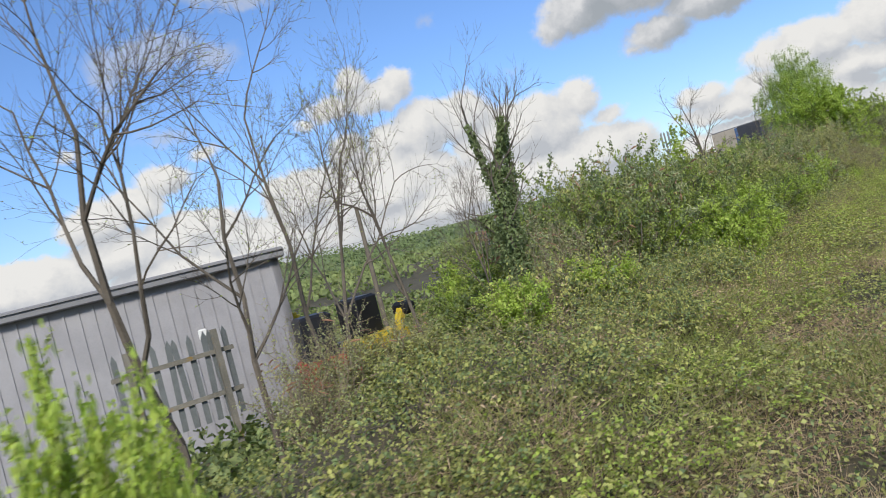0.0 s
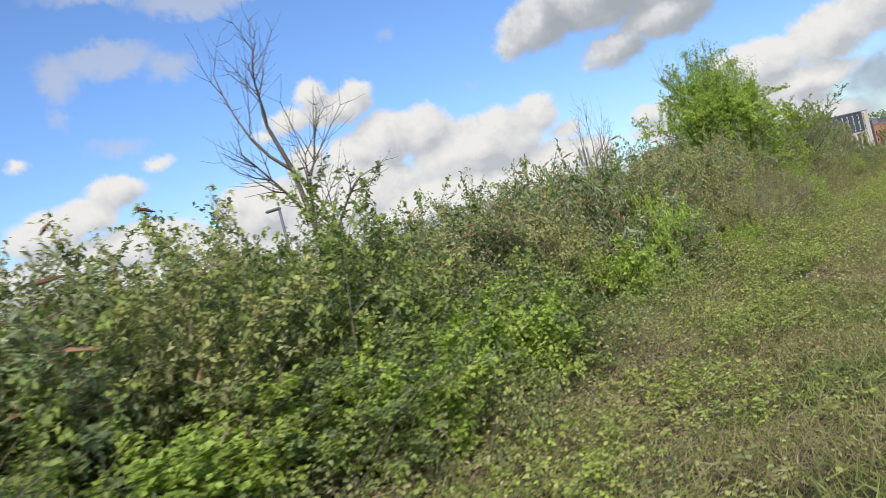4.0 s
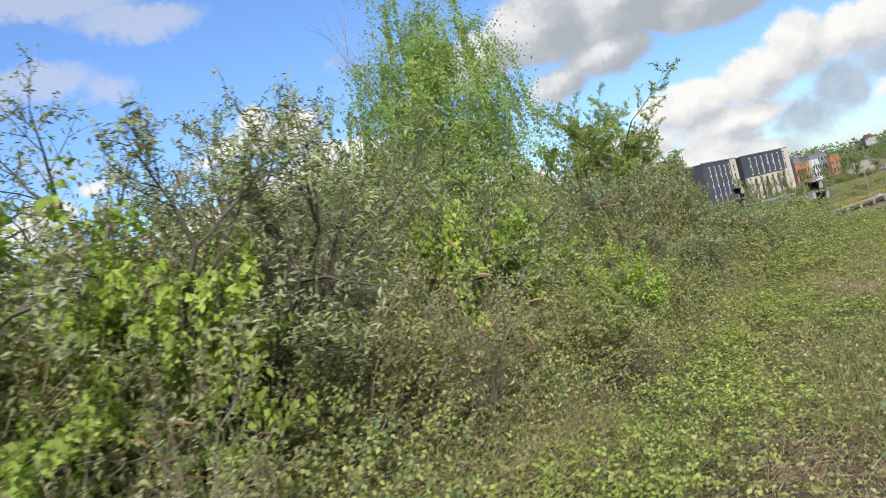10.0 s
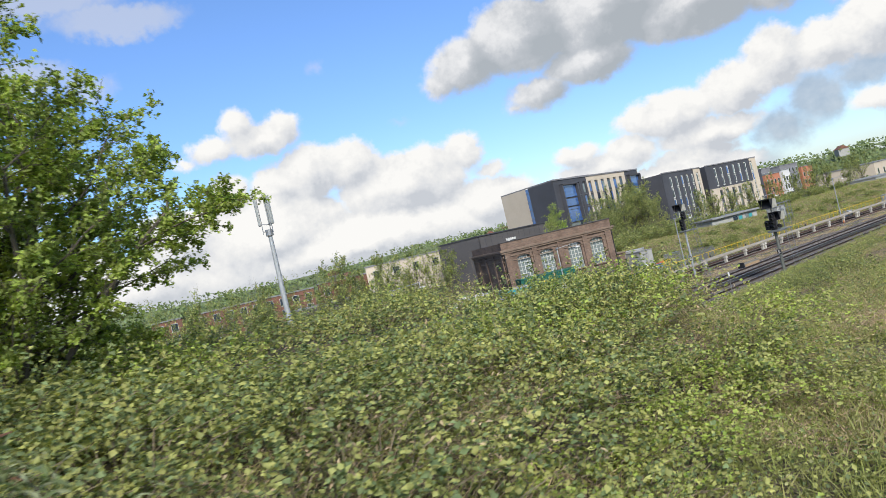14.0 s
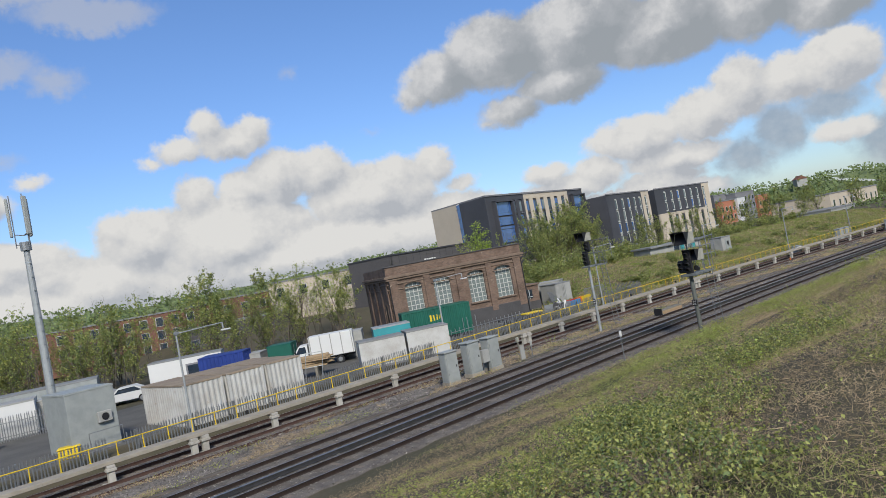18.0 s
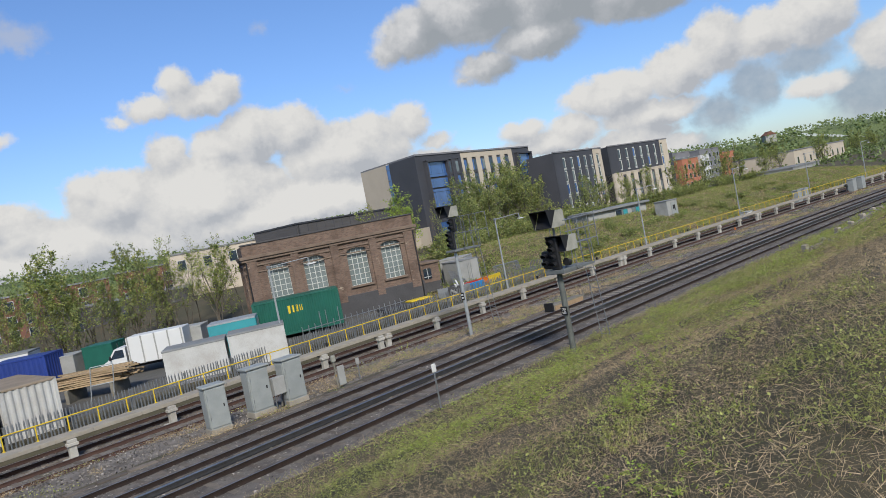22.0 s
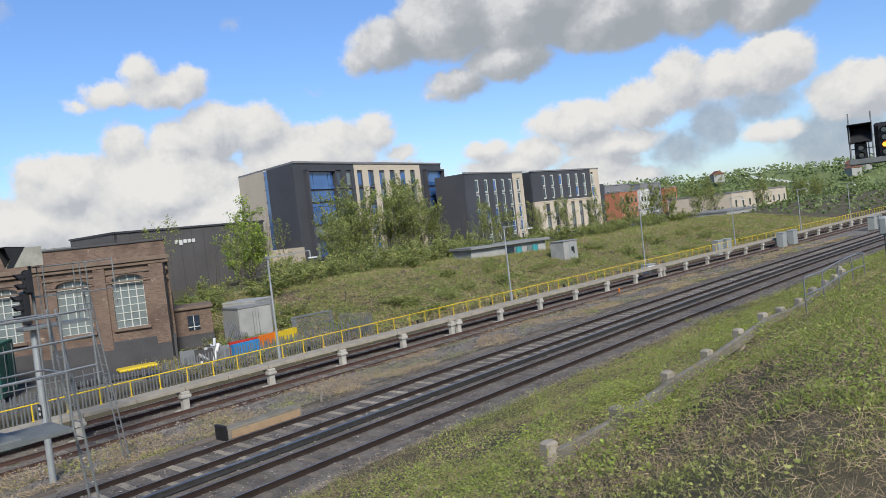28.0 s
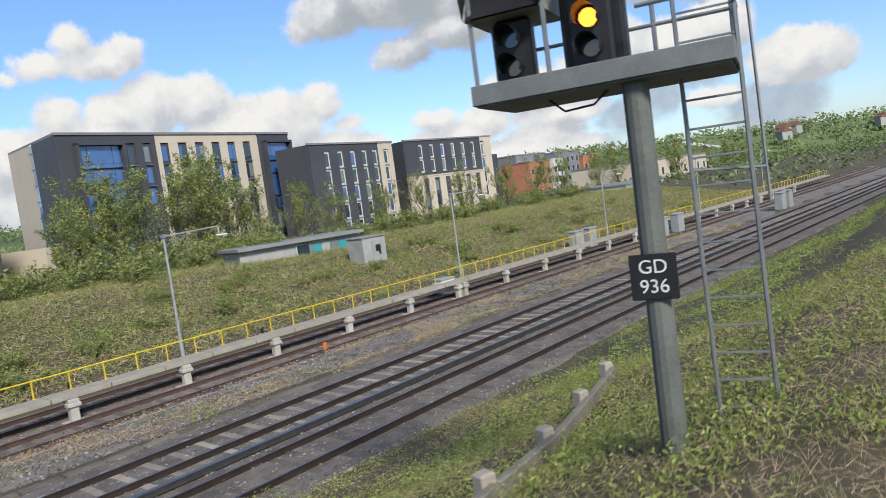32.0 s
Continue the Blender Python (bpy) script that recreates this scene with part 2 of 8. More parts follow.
MAT = {}
MAT["soil"] = material("soil", (0.085, 0.070, 0.042), (0.036, 0.040, 0.019), 0.95, scale=0.35, fine=9, bump=0.6, spots=((0.115, 0.085, 0.052), 0.60, 1.6))
MAT["ballast"] = material("ballast", (0.190, 0.168, 0.145), (0.080, 0.068, 0.058), 0.95, scale=1.2, fine=22, bump=0.9, amount=0.8, spots=((0.120, 0.128, 0.053), 0.60, 0.5))
MAT["dark_ballast"] = material("dark_ballast", (0.145, 0.128, 0.112), (0.052, 0.045, 0.040), 0.95, scale=1.2, fine=22, bump=0.9, amount=0.8)
MAT["rail"] = material("rail", (0.064, 0.046, 0.038), (0.030, 0.024, 0.022), 0.6, 0.6, 2, 60)
MAT["rust_rail"] = material("rust_rail", (0.090, 0.051, 0.039), (0.042, 0.027, 0.024), 0.75, 0.2, 2, 60)
MAT["bright_rail"] = material("bright_rail", (0.240, 0.232, 0.225), (0.150, 0.143, 0.135), 0.32, 0.9, 4, 60, 0.05)
MAT["sleeper"] = material("sleeper", (0.27, 0.235, 0.185), (0.15, 0.125, 0.10), 0.9, scale=2, fine=30, each=0.25)
MAT["dark_sleeper"] = material("dark_sleeper", (0.135, 0.113, 0.092), (0.066, 0.055, 0.047), 0.9, scale=2, fine=30, each=0.25)
MAT["concrete"] = material("concrete", (0.30, 0.27, 0.22), (0.19, 0.17, 0.14), 0.9, scale=1.5, fine=30, bump=0.3)
MAT["pale_concrete"] = material("pale_concrete", (0.372, 0.354, 0.312), (0.240, 0.222, 0.192), 0.85, scale=2.5, fine=40, bump=0.25, each=0.12)
MAT["yellow"] = material("yellow", (0.585, 0.420, 0.022), (0.413, 0.285, 0.022), 0.5, scale=3, fine=50, bump=0.08, amount=0.5)
MAT["galvanised"] = material("galvanised", (0.240, 0.252, 0.258), (0.162, 0.168, 0.174), 0.45, 0.55, 3, 50, 0.08)
MAT["pale_steel"] = material("pale_steel", (0.330, 0.348, 0.348), (0.228, 0.240, 0.246), 0.5, 0.35, 3, 50, 0.08)
MAT["shed_cladding"] = material("shed_cladding", (0.27, 0.265, 0.275), (0.20, 0.195, 0.205), 0.6, 0.1, 1.2, 30, 0.08)
MAT["signal_grey"] = material("signal_grey", (0.150, 0.161, 0.158), (0.090, 0.098, 0.098), 0.6, 0.2, 3, 40, 0.1)
MAT["signal_post"] = material("signal_post", (0.116, 0.124, 0.112), (0.064, 0.068, 0.060), 0.7, 0.1, 2.0, 30, 0.15)
MAT["dirty_white"] = material("dirty_white", (0.300, 0.294, 0.252), (0.150, 0.150, 0.120), 0.7, 0, 2.5, 30, 0.1)
MAT["black"] = material("black", (0.013, 0.013, 0.015), (0.022, 0.022, 0.022), 0.45, 0, 3, 40, 0.05)
MAT["white"] = material("white", (0.528, 0.528, 0.512), (0.496, 0.496, 0.480), 0.5, 0, 1.2, 30, 0.04, 0.5)
MAT["off_white"] = material("off_white", (0.300, 0.300, 0.282), (0.198, 0.198, 0.186), 0.6, 0, 1.2, 30, 0.06)
MAT["cabinet_grey"] = material("cabinet_grey", (0.264, 0.280, 0.268), (0.192, 0.208, 0.204), 0.5, 0, 2, 40, 0.05)
MAT["brick"] = material("brick", (0.165, 0.108, 0.080), (0.095, 0.064, 0.050), 0.92, scale=0.7, fine=14, bump=0.3, each=0.30, spots=((0.247, 0.180, 0.128), 0.60, 1.2))
MAT["mortar"] = material("mortar", (0.165, 0.124, 0.090), (0.090, 0.064, 0.049), 0.95, scale=0.8, fine=25, bump=0.4)
MAT["red_brick"] = material("red_brick", (0.165, 0.080, 0.055), (0.105, 0.054, 0.040), 0.92, scale=0.4, fine=8, bump=0.2)
MAT["orange_brick"] = material("orange_brick", (0.375, 0.150, 0.086), (0.285, 0.112, 0.068), 0.9, scale=0.4, fine=8, bump=0.1)
MAT["stone_trim"] = material("stone_trim", (0.165, 0.122, 0.092), (0.085, 0.062, 0.048), 0.9, scale=1.3, fine=20, bump=0.3)
MAT["dark_wall"] = material("dark_wall", (0.064, 0.062, 0.064), (0.038, 0.038, 0.038), 0.85, scale=0.6, fine=10, bump=0.15)
MAT["dark_panel"] = material("dark_panel", (0.054, 0.056, 0.065), (0.039, 0.041, 0.046), 0.55, 0, 0.25, 6, 0.05, 0.6, each=0.1)
MAT["cream_panel"] = material("cream_panel", (0.450, 0.390, 0.307), (0.390, 0.334, 0.262), 0.75, 0, 0.3, 5, 0.05, 0.6)
MAT["grey_panel"] = material("grey_panel", (0.180, 0.180, 0.188), (0.135, 0.135, 0.143), 0.6, 0, 0.3, 6, 0.05)
MAT["dark_cladding"] = material("dark_cladding", (0.085, 0.080, 0.080), (0.06, 0.057, 0.056), 0.6, 0, 0.3, 6, 0.05)
MAT["stone_chip"] = material("stone_chip", (0.225, 0.205, 0.182), (0.088, 0.076, 0.066), 0.95, 0, 1.5, 30, 0.0, 0.8, island=0.65)
MAT["blue_glass"] = glass_material("blue_glass", (0.055, 0.13, 0.33))
MAT["dark_glass"] = glass_material("dark_glass", (0.03, 0.045, 0.065))
MAT["pale_glass"] = glass_material("pale_glass", (0.19, 0.225, 0.22), 0.25)
MAT["window_white"] = material("window_white", (0.450, 0.458, 0.420), (0.315, 0.323, 0.300), 0.6, 0, 3, 30, 0.1)
MAT["green_steel"] = material("green_steel", (0.012, 0.094, 0.066), (0.009, 0.064, 0.046), 0.5, 0, 0.8, 25, 0.08)
MAT["teal"] = material("teal", (0.038, 0.247, 0.270), (0.030, 0.180, 0.203), 0.5, 0, 0.8, 25, 0.05)
MAT["blue"] = material("blue", (0.019, 0.041, 0.195), (0.015, 0.030, 0.128), 0.5, 0, 0.8, 25, 0.05)
MAT["bright_blue"] = material("bright_blue", (0.030, 0.188, 0.413), (0.022, 0.128, 0.300), 0.5, 0, 1, 25, 0.05)
MAT["red"] = material("red", (0.450, 0.034, 0.019), (0.300, 0.026, 0.015), 0.5, 0, 1, 25, 0.05)
MAT["orange"] = material("orange", (0.562, 0.143, 0.015), (0.413, 0.098, 0.015), 0.5, 0, 1, 25, 0.05)
MAT["lime_green"] = material("lime_green", (0.068, 0.315, 0.068), (0.045, 0.210, 0.045), 0.5, 0, 1, 25, 0.05)
MAT["timber"] = material("timber", (0.300, 0.217, 0.128), (0.180, 0.128, 0.075), 0.85, 0, 3, 30, 0.2, each=0.25)
MAT["old_timber"] = material("old_timber", (0.188, 0.173, 0.143), (0.090, 0.086, 0.068), 0.95, 0, 2, 30, 0.4, spots=((0.240, 0.150, 0.038), 0.60, 3.0))
MAT["container_white"] = material("container_white", (0.43, 0.43, 0.41), (0.27, 0.25, 0.22), 0.6, 0, 1.0, 22, 0.06, spots=((0.20, 0.13, 0.08), 0.66, 2.0))
MAT["tan_roof"] = material("tan_roof", (0.25, 0.20, 0.145), (0.15, 0.115, 0.08), 0.85, 0, 0.9, 14, 0.15)
MAT["grey_roof"] = material("grey_roof", (0.198, 0.204, 0.204), (0.132, 0.138, 0.132), 0.8, 0, 0.6, 12, 0.1)
MAT["asphalt"] = material("asphalt", (0.105, 0.100, 0.090), (0.060, 0.058, 0.053), 0.9, 0, 0.5, 15, 0.3)
MAT["lamp_amber"] = bpy.data.materials.new("lamp_amber")
MAT["lamp_amber"].use_nodes = True
_b = MAT["lamp_amber"].node_tree.nodes["Principled BSDF"]
_b.inputs["Base Color"].default_value = (0.8, 0.25, 0.02, 1)
_b.inputs["Emission Color"].default_value = (1.0, 0.28, 0.03, 1)
_b.inputs["Emission Strength"].default_value = 3.0
# plants
MAT["bark"] = material("bark", (0.143, 0.124, 0.098), (0.071, 0.060, 0.045), 0.95, 0, 3, 30, 0.5)
MAT["grey_bark"] = material("grey_bark", (0.120, 0.102, 0.080), (0.066, 0.054, 0.043), 0.95, 0, 3, 30, 0.5)
MAT["birch_bark"] = material("birch_bark", (0.360, 0.338, 0.300), (0.090, 0.083, 0.075), 0.9, 0, 3, 12, 0.3)


def leaf(name, base, second, through=0.35, island=0.35):
    MAT[name] = material(name, base, second, 0.62, 0, 0.9, 14, 0.0, 0.8, island=island, through=through, spec=0.25)


leaf("leaf_maple", (0.375, 0.475, 0.095), (0.262, 0.360, 0.068), 0.48, 0.28)
leaf("leaf_birch", (0.345, 0.430, 0.150), (0.252, 0.342, 0.112), 0.48, 0.25)
leaf("leaf_hawthorn", (0.285, 0.340, 0.095), (0.190, 0.248, 0.066), 0.44, 0.30)
leaf("leaf_bramble", (0.385, 0.385, 0.135), (0.235, 0.265, 0.090), 0.42, 0.38)
leaf("leaf_bright", (0.385, 0.475, 0.108), (0.270, 0.355, 0.078), 0.46, 0.28)
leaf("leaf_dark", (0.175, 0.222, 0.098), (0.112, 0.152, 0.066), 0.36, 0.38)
leaf("leaf_grey", (0.345, 0.375, 0.225), (0.245, 0.278, 0.160), 0.40, 0.30)
leaf("leaf_olive", (0.345, 0.345, 0.160), (0.240, 0.245, 0.108), 0.40, 0.30)
leaf("leaf_far", (0.215, 0.255, 0.098), (0.138, 0.178, 0.068), 0.38, 0.35)
leaf("straw", (0.445, 0.340, 0.220), (0.300, 0.222, 0.145), 0.30, 0.40)
leaf("grass_blade", (0.250, 0.285, 0.090), (0.275, 0.255, 0.115), 0.42, 0.38)
leaf("seed_head", (0.30, 0.165, 0.100), (0.185, 0.100, 0.062), 0.1, 0.35)
MAT["twig"] = material("twig", (0.21, 0.17, 0.115), (0.10, 0.08, 0.055), 0.95, 0, 2, 20, 0.1)


# ---- mesh helpers ----
class Shape:
    """Collects faces of one mesh."""

    def __init__(self):
        self.v, self.f = [], []

    def add(self, verts, faces, m=None):
        n = len(self.v)
        self.v += [tuple(m @ Vector(p)) for p in verts] if m else [tuple(p) for p in verts]
        self.f += [tuple(n + i for i in f) for f in faces]
        return self

    def box(self, c, s, rz=0.0, chamfer=0.0, m=None):
        """A box of size s round c, its edges cut by chamfer, turned by rz degrees."""
        hx, hy, hz = (v / 2 for v in s)
        t = Matrix.Translation(c) @ Matrix.Rotation(radians(rz), 4, "Z")
        if m:
            t = m @ t
        if chamfer <= 0:
            vs = [(x, y, z) for z in (-hz, hz) for x, y in ((-hx, -hy), (hx, -hy), (hx, hy), (-hx, hy))]
            return self.add(vs, [(3, 2, 1, 0), (4, 5, 6, 7), (0, 1, 5, 4), (1, 2, 6, 5), (2, 3, 7, 6), (3, 0, 4, 7)], t)
        k = min(chamfer, hx * 0.9, hy * 0.9, hz * 0.9)
        rings = []
        for z, g in ((-hz, k), (-hz + k, 0), (hz - k, 0), (hz, k)):
            a, b = hx - g, hy - g
            e = k * 0.6
            rings.append([(-a + e, -b, z), (a - e, -b, z), (a, -b + e, z), (a, b - e, z), (a - e, b, z), (-a + e, b, z), (-a, b - e, z), (-a, -b + e, z)])
        vs = [p for r in rings for p in r]
        fs = [tuple(range(7, -1, -1)), tuple(range(24, 32))]
        for r in range(3):
            for i in range(8):
                j = (i + 1) % 8
                fs.append((8 * r + i, 8 * r + j, 8 * r + 8 + j, 8 * r + 8 + i))
        return self.add(vs, fs, t)

    def tube(self, a, b, ra, rb=None, n=8, caps=True):
        """A tapered round bar from a to b."""
        a, b = Vector(a), Vector(b)
        rb = ra if rb is None else rb
        q = (b - a).to_track_quat("Z", "Y")
        vs = []
        for p, r in ((a, ra), (b, rb)):
            vs += [p + q @ Vector((r * math.cos(i * math.tau / n), r * math.sin(i * math.tau / n), 0)) for i in range(n)]
        fs = [(i, (i + 1) % n, n + (i + 1) % n, n + i) for i in range(n)]
        if caps:
            fs += [tuple(range(n - 1, -1, -1)), tuple(range(n, 2 * n))]
        return self.add(vs, fs)

    def prism(self, outline, a, b, m=None):
        """An outline (x, z) drawn along y from a to b."""
        n = len(outline)
        vs = [(x, a, z) for x, z in outline] + [(x, b, z) for x, z in outline]
        fs = [(i, (i + 1) % n, n + (i + 1) % n, n + i) for i in range(n)] + [tuple(range(n - 1, -1, -1)), tuple(range(n, 2 * n))]
        return self.add(vs, fs, m)

    def sweep(self, profile, line):
        """A profile (across, up) led along a line of (place, across-vector); open ended with caps."""
        n = len(profile)
        vs = [Vector(p) + Vector((s[0], s[1], 0)) * u + Vector((0, 0, w)) for p, s in line for u, w in profile]
        fs = []
        for r in range(len(line) - 1):
            fs += [(r * n + i, (r + 1) * n + i, (r + 1) * n + (i + 1) % n, r * n + (i + 1) % n) for i in range(n)]
        fs += [tuple(range(n)), tuple(range((len(line) - 1) * n + n - 1, (len(line) - 1) * n - 1, -1))]
        return self.add(vs, fs)

    def mesh(self, name, mat, smooth=False):
        me = bpy.data.meshes.new(name)
        me.from_pydata(self.v, [], self.f)
        me.materials.append(MAT[mat])
        if smooth:
            me.shade_smooth()
        me.update()
        return me


def part(name, shape, mat, parent, label="", smooth=False):
    """One mesh object under a thing or a part."""
    ob = new(name, shape.mesh(name, mat, smooth) if isinstance(shape, Shape) else shape)
    ob.parent = parent
    return tagged(ob, label)


def piece(name, mesh, parent, m):
    """One of many alike pieces that share a mesh."""
    ob = new(name, mesh)
    ob.parent = parent
    ob.matrix_basis = m
    return ob


def thing(name, label, category, at=(0, 0, 0), rz=0.0, group="", kind=""):
    ob = new(name)
    ob.empty_display_size = 0.2
    ob.matrix_basis = pose(*at, 0, 0, rz)
    return tagged(ob, label, category, group, kind)


def letters(words, size, mat, parent, m, name="lettering", bold=0.0):
    """Writing as a thin raised mesh, lying in the plane x right, z up of the pose m."""
    cu = bpy.data.curves.new(name, "FONT")
    cu.body, cu.size, cu.extrude, cu.align_x, cu.align_y, cu.offset = words, size, 0.004, "CENTER", "CENTER", bold
    tmp = bpy.data.objects.new(name, cu)
    me = bpy.data.meshes.new_from_object(tmp)
    bpy.data.objects.remove(tmp)
    me.materials.clear()
    me.materials.append(MAT[mat])
    ob = new(name, me)
    ob.parent = parent
    ob.matrix_basis = m @ Matrix.Rotation(radians(90), 4, "X")
    return ob


# ---- lines of the plan ----
def walkway_y(x):
    """The line of the walkway's posts, from which the tracks lie at fixed distances."""
    c = min(max(x, 0.0), 110.0)
    return -0.000655 * c * c - 0.18869 * c + 36.045 + (-0.00131 * c - 0.18869) * (x - c)


def walkway_slope(x):
    return -0.00131 * min(max(x, 0.0), 110.0) - 0.18869


def beside(x, off, z=0.0):
    """The place off metres beyond the walkway's line (less than 0: towards the train), and the way across."""
    s = walkway_slope(x)
    k = 1 / math.hypot(1, s)
    n = (-s * k, k)
    return Vector((x + n[0] * off, walkway_y(x) + n[1] * off, z)), n


def heading(x):
    return math.degrees(math.atan(walkway_slope(x)))


def off_of(x, y):
    return (y - walkway_y(x)) / math.hypot(1, walkway_slope(x))


_px = [r[1] for r in PATH]
_py = [r[2] for r in PATH]
_pz = [r[3] for r in PATH]


def train_line(x):
    """Side place and eye height of the line on which the train runs."""
    if x < _px[0]:
        return _py[0] + (x - _px[0]) * 0.2, _pz[0]
    if x > _px[-1]:
        return _py[-1] - (x - _px[-1]) * 0.22, _pz[-1]
    return float(np.interp(x, _px, _py)), float(np.interp(x, _px, _pz))


def ease(v, a, b):
    t = min(max((v - a) / (b - a), 0.0), 1.0)
    return t * t * (3 - 2 * t)


def ground(x, y):
    """Height of the land."""
    ty, eye = train_line(x)
    d = (y - ty) * 0.985
    o = off_of(x, y)
    base = eye - 2.45
    # behind the railway: yard, then a rough slope up to the trees
    flat = -0.02 if o < -6.6 else (-0.02 - 0.43 * ease(o, -6.6, -4.5) if o < 1 else -0.45 + 0.45 * ease(o, 3.0, 5.5))
    flat += 2.2 * ease(x, 70, 92) * ease(o, 4, 24) - 0.9 * ease(o, 60, 140)
    if d < 1.4:
        return base - 0.25 * ease(d, -8, -14)
    edge = max((walkway_y(x) - 14.4 * math.hypot(1, walkway_slope(x)) - ty) * 0.985, 5.0)
    u = min(max((d - 1.4) / (edge - 1.4), 0.0), 1.0)
    slope = base * (1 - u) ** 1.35 if o < -13.5 else flat
    slope += 0.10 * math.sin(x * 0.9 + y * 0.5) * math.sin(y * 1.1) * (1 if 0.05 < u < 0.95 else 0)
    bank = np.interp(d, [1.4, 3.5, 7.5, 12, 17, 26, 34], [base, base + 0.60, base + 1.20, base + 0.75, base - 1.2, 0.2, -0.1])
    bank = float(bank) + 0.12 * math.sin(x * 0.8) * math.sin(y * 0.7 + x * 0.3)
    bank += 0.55 * ease(x, -17, -8) * ease(d, 1.8, 4.6) * (1 - ease(d, 9, 14))
    if d > 30:
        bank = flat
    w = 1 - ease(x, 1.5, 6.5)
    bank -= (1.3 * (1 - ease(x, -60, -57)) + 0.5 * ease(x, -49, -47) * (1 - ease(x, -43.5, -42))) * ease(d, 4.0, 9.0) * (1 - ease(d, 30, 34))
    return w * bank + (1 - w) * slope

# ---- ground ----
def ground_sheet():
    xs = list(np.arange(-110, 130, 0.8)) + list(np.arange(130, 300, 8)) + [340, 400, 500, 700, 1000, 1500, 2500, 4000]
    xs = [-4000, -2500, -1200, -600, -350, -220, -150] + xs
    us = [-4000, -2000, -900, -400, -160, -70, -30, -14, -6, -2, 0] + list(np.arange(0.7, 46, 0.75)) + [48, 52, 58, 66, 76, 90, 110, 140, 190, 260, 400, 700, 1200, 2200, 4000]
    v, f = [], []
    for x in xs:
        ty = train_line(min(max(x, -110), 130))[0]
        for u in us:
            y = ty + u
            z = ground(x, y) if -160 < x < 300 and abs(u) < 300 else 0.0
            if -110 < x < 130 and 1.4 < u < 30:
                z += 0.10 * noise.noise((x * 0.7, y * 0.7, 0)) * (0.3 if -14 < off_of(x, y) < 5 else 1)
            v.append((x, y, z))
    n = len(us)
    for i in range(len(xs) - 1):
        for j in range(n - 1):
            a = i * n + j
            f.append((a, a + n, a + n + 1, a + 1))
    s = Shape()
    s.v, s.f = v, f
    ob = new("ground", s.mesh("ground", "soil", True))
    tagged(ob, "rough earth bank with patchy grass and dry litter", "ground", kind="structure")


ground_sheet()


def line_of(off, z, a, b, step=2.0):
    n = int((b - a) / step)
    return [beside(a + (b - a) * i / n, off, z) for i in range(n + 1)]


def strip(name, a_off, b_off, z, a, b, mat, label, category, crown=0.06):
    """A bed of stones as a low mound along the line."""
    w = b_off - a_off
    prof = [(-w / 2 - 0.4, -0.12), (-w / 2, crown), (w / 2, crown), (w / 2 + 0.4, -0.12)]
    ob = new(name, Shape().sweep(prof, line_of((a_off + b_off) / 2, z, a, b)).mesh(name, mat))
    return tagged(ob, label, category, kind="structure")


strip("track_bed_near", -14.1, -7.4, 0.0, 4, 260, "dark_ballast", "bed of dark oily track stone under two rail tracks", "ballast")
strip("track_bed_far", -2.9, 3.4, -0.46, 4, 260, "ballast", "bed of pale brown track stone along the walkway", "ballast", 0.05)
strip("track_margin", -6.6, -3.6, -0.14, 4, 260, "ballast", "strip of grey stone chippings between the tracks", "ballast", 0.03)
strip("yard_surface", 7.0, 24.0, 0.0, 14, 66, "asphalt", "worn grey asphalt of the depot yard", "yard", 0.02)

RAIL = [(-0.07, 0.0), (0.07, 0.0), (0.07, 0.02), (0.012, 0.035), (0.012, 0.115), (0.036, 0.125), (0.036, 0.155), (-0.036, 0.155), (-0.036, 0.125), (-0.012, 0.115), (-0.012, 0.035), (-0.07, 0.02)]


def track(label, offs, z, rail_mat, sleeper_mat, third=(), a=8, b=210, spacing=0.72, third_mat="bright_rail"):
    t = thing("rail_track", label, "rail track", group="rail tracks")
    for o in offs:
        r = part("rail", Shape().sweep(RAIL, line_of(o, z + 0.05, a, b, 1.5)), rail_mat, t)
        part("running_surface", Shape().sweep([(-0.028, 0.156), (0.028, 0.156), (0.024, 0.160), (-0.024, 0.160)], line_of(o, z + 0.05, a, b, 1.5)), "bright_rail", r, "worn shiny steel rail head")
    for o in third:
        c = part("conductor_rail", Shape().sweep([(-0.06, 0.10), (0.06, 0.10), (0.05, 0.20), (0.075, 0.215), (0.075, 0.26), (-0.075, 0.26), (-0.075, 0.215), (-0.05, 0.20)], line_of(o, z, a, b, 1.5)), third_mat, t, "thick conductor rail raised on pots")
        pot = Shape().tube((0, 0, -0.02), (0, 0, 0.1), 0.06, 0.045, 7).mesh("insulator", "dirty_white")
        for i in range(60):
            p, _ = beside(12 + i * 2.6, o, z)
            piece("insulator", pot, c, Matrix.Translation(p))
    mid = sum(offs) / len(offs)
    sl = Shape().box((0, 0, 0), (0.25, 2.5, 0.14), chamfer=0.02).mesh("sleeper", sleeper_mat)
    oily = Shape().box((0, 0, 0), (0.25, 2.5, 0.14), chamfer=0.02).mesh("sleeper", "dark_sleeper")
    n = min(int((b - a) / spacing), 250)
    for i in range(n):
        x = 12 + i * spacing
        p, _ = beside(x, mid + 0.05 * math.sin(i * 2.3), z - 0.005)
        piece("sleeper", oily if x < 54 + 4 * math.sin(i) else sl, t, pose(*p, 0, 0, heading(x) + 0.8 * math.sin(i * 1.7)))
    return t


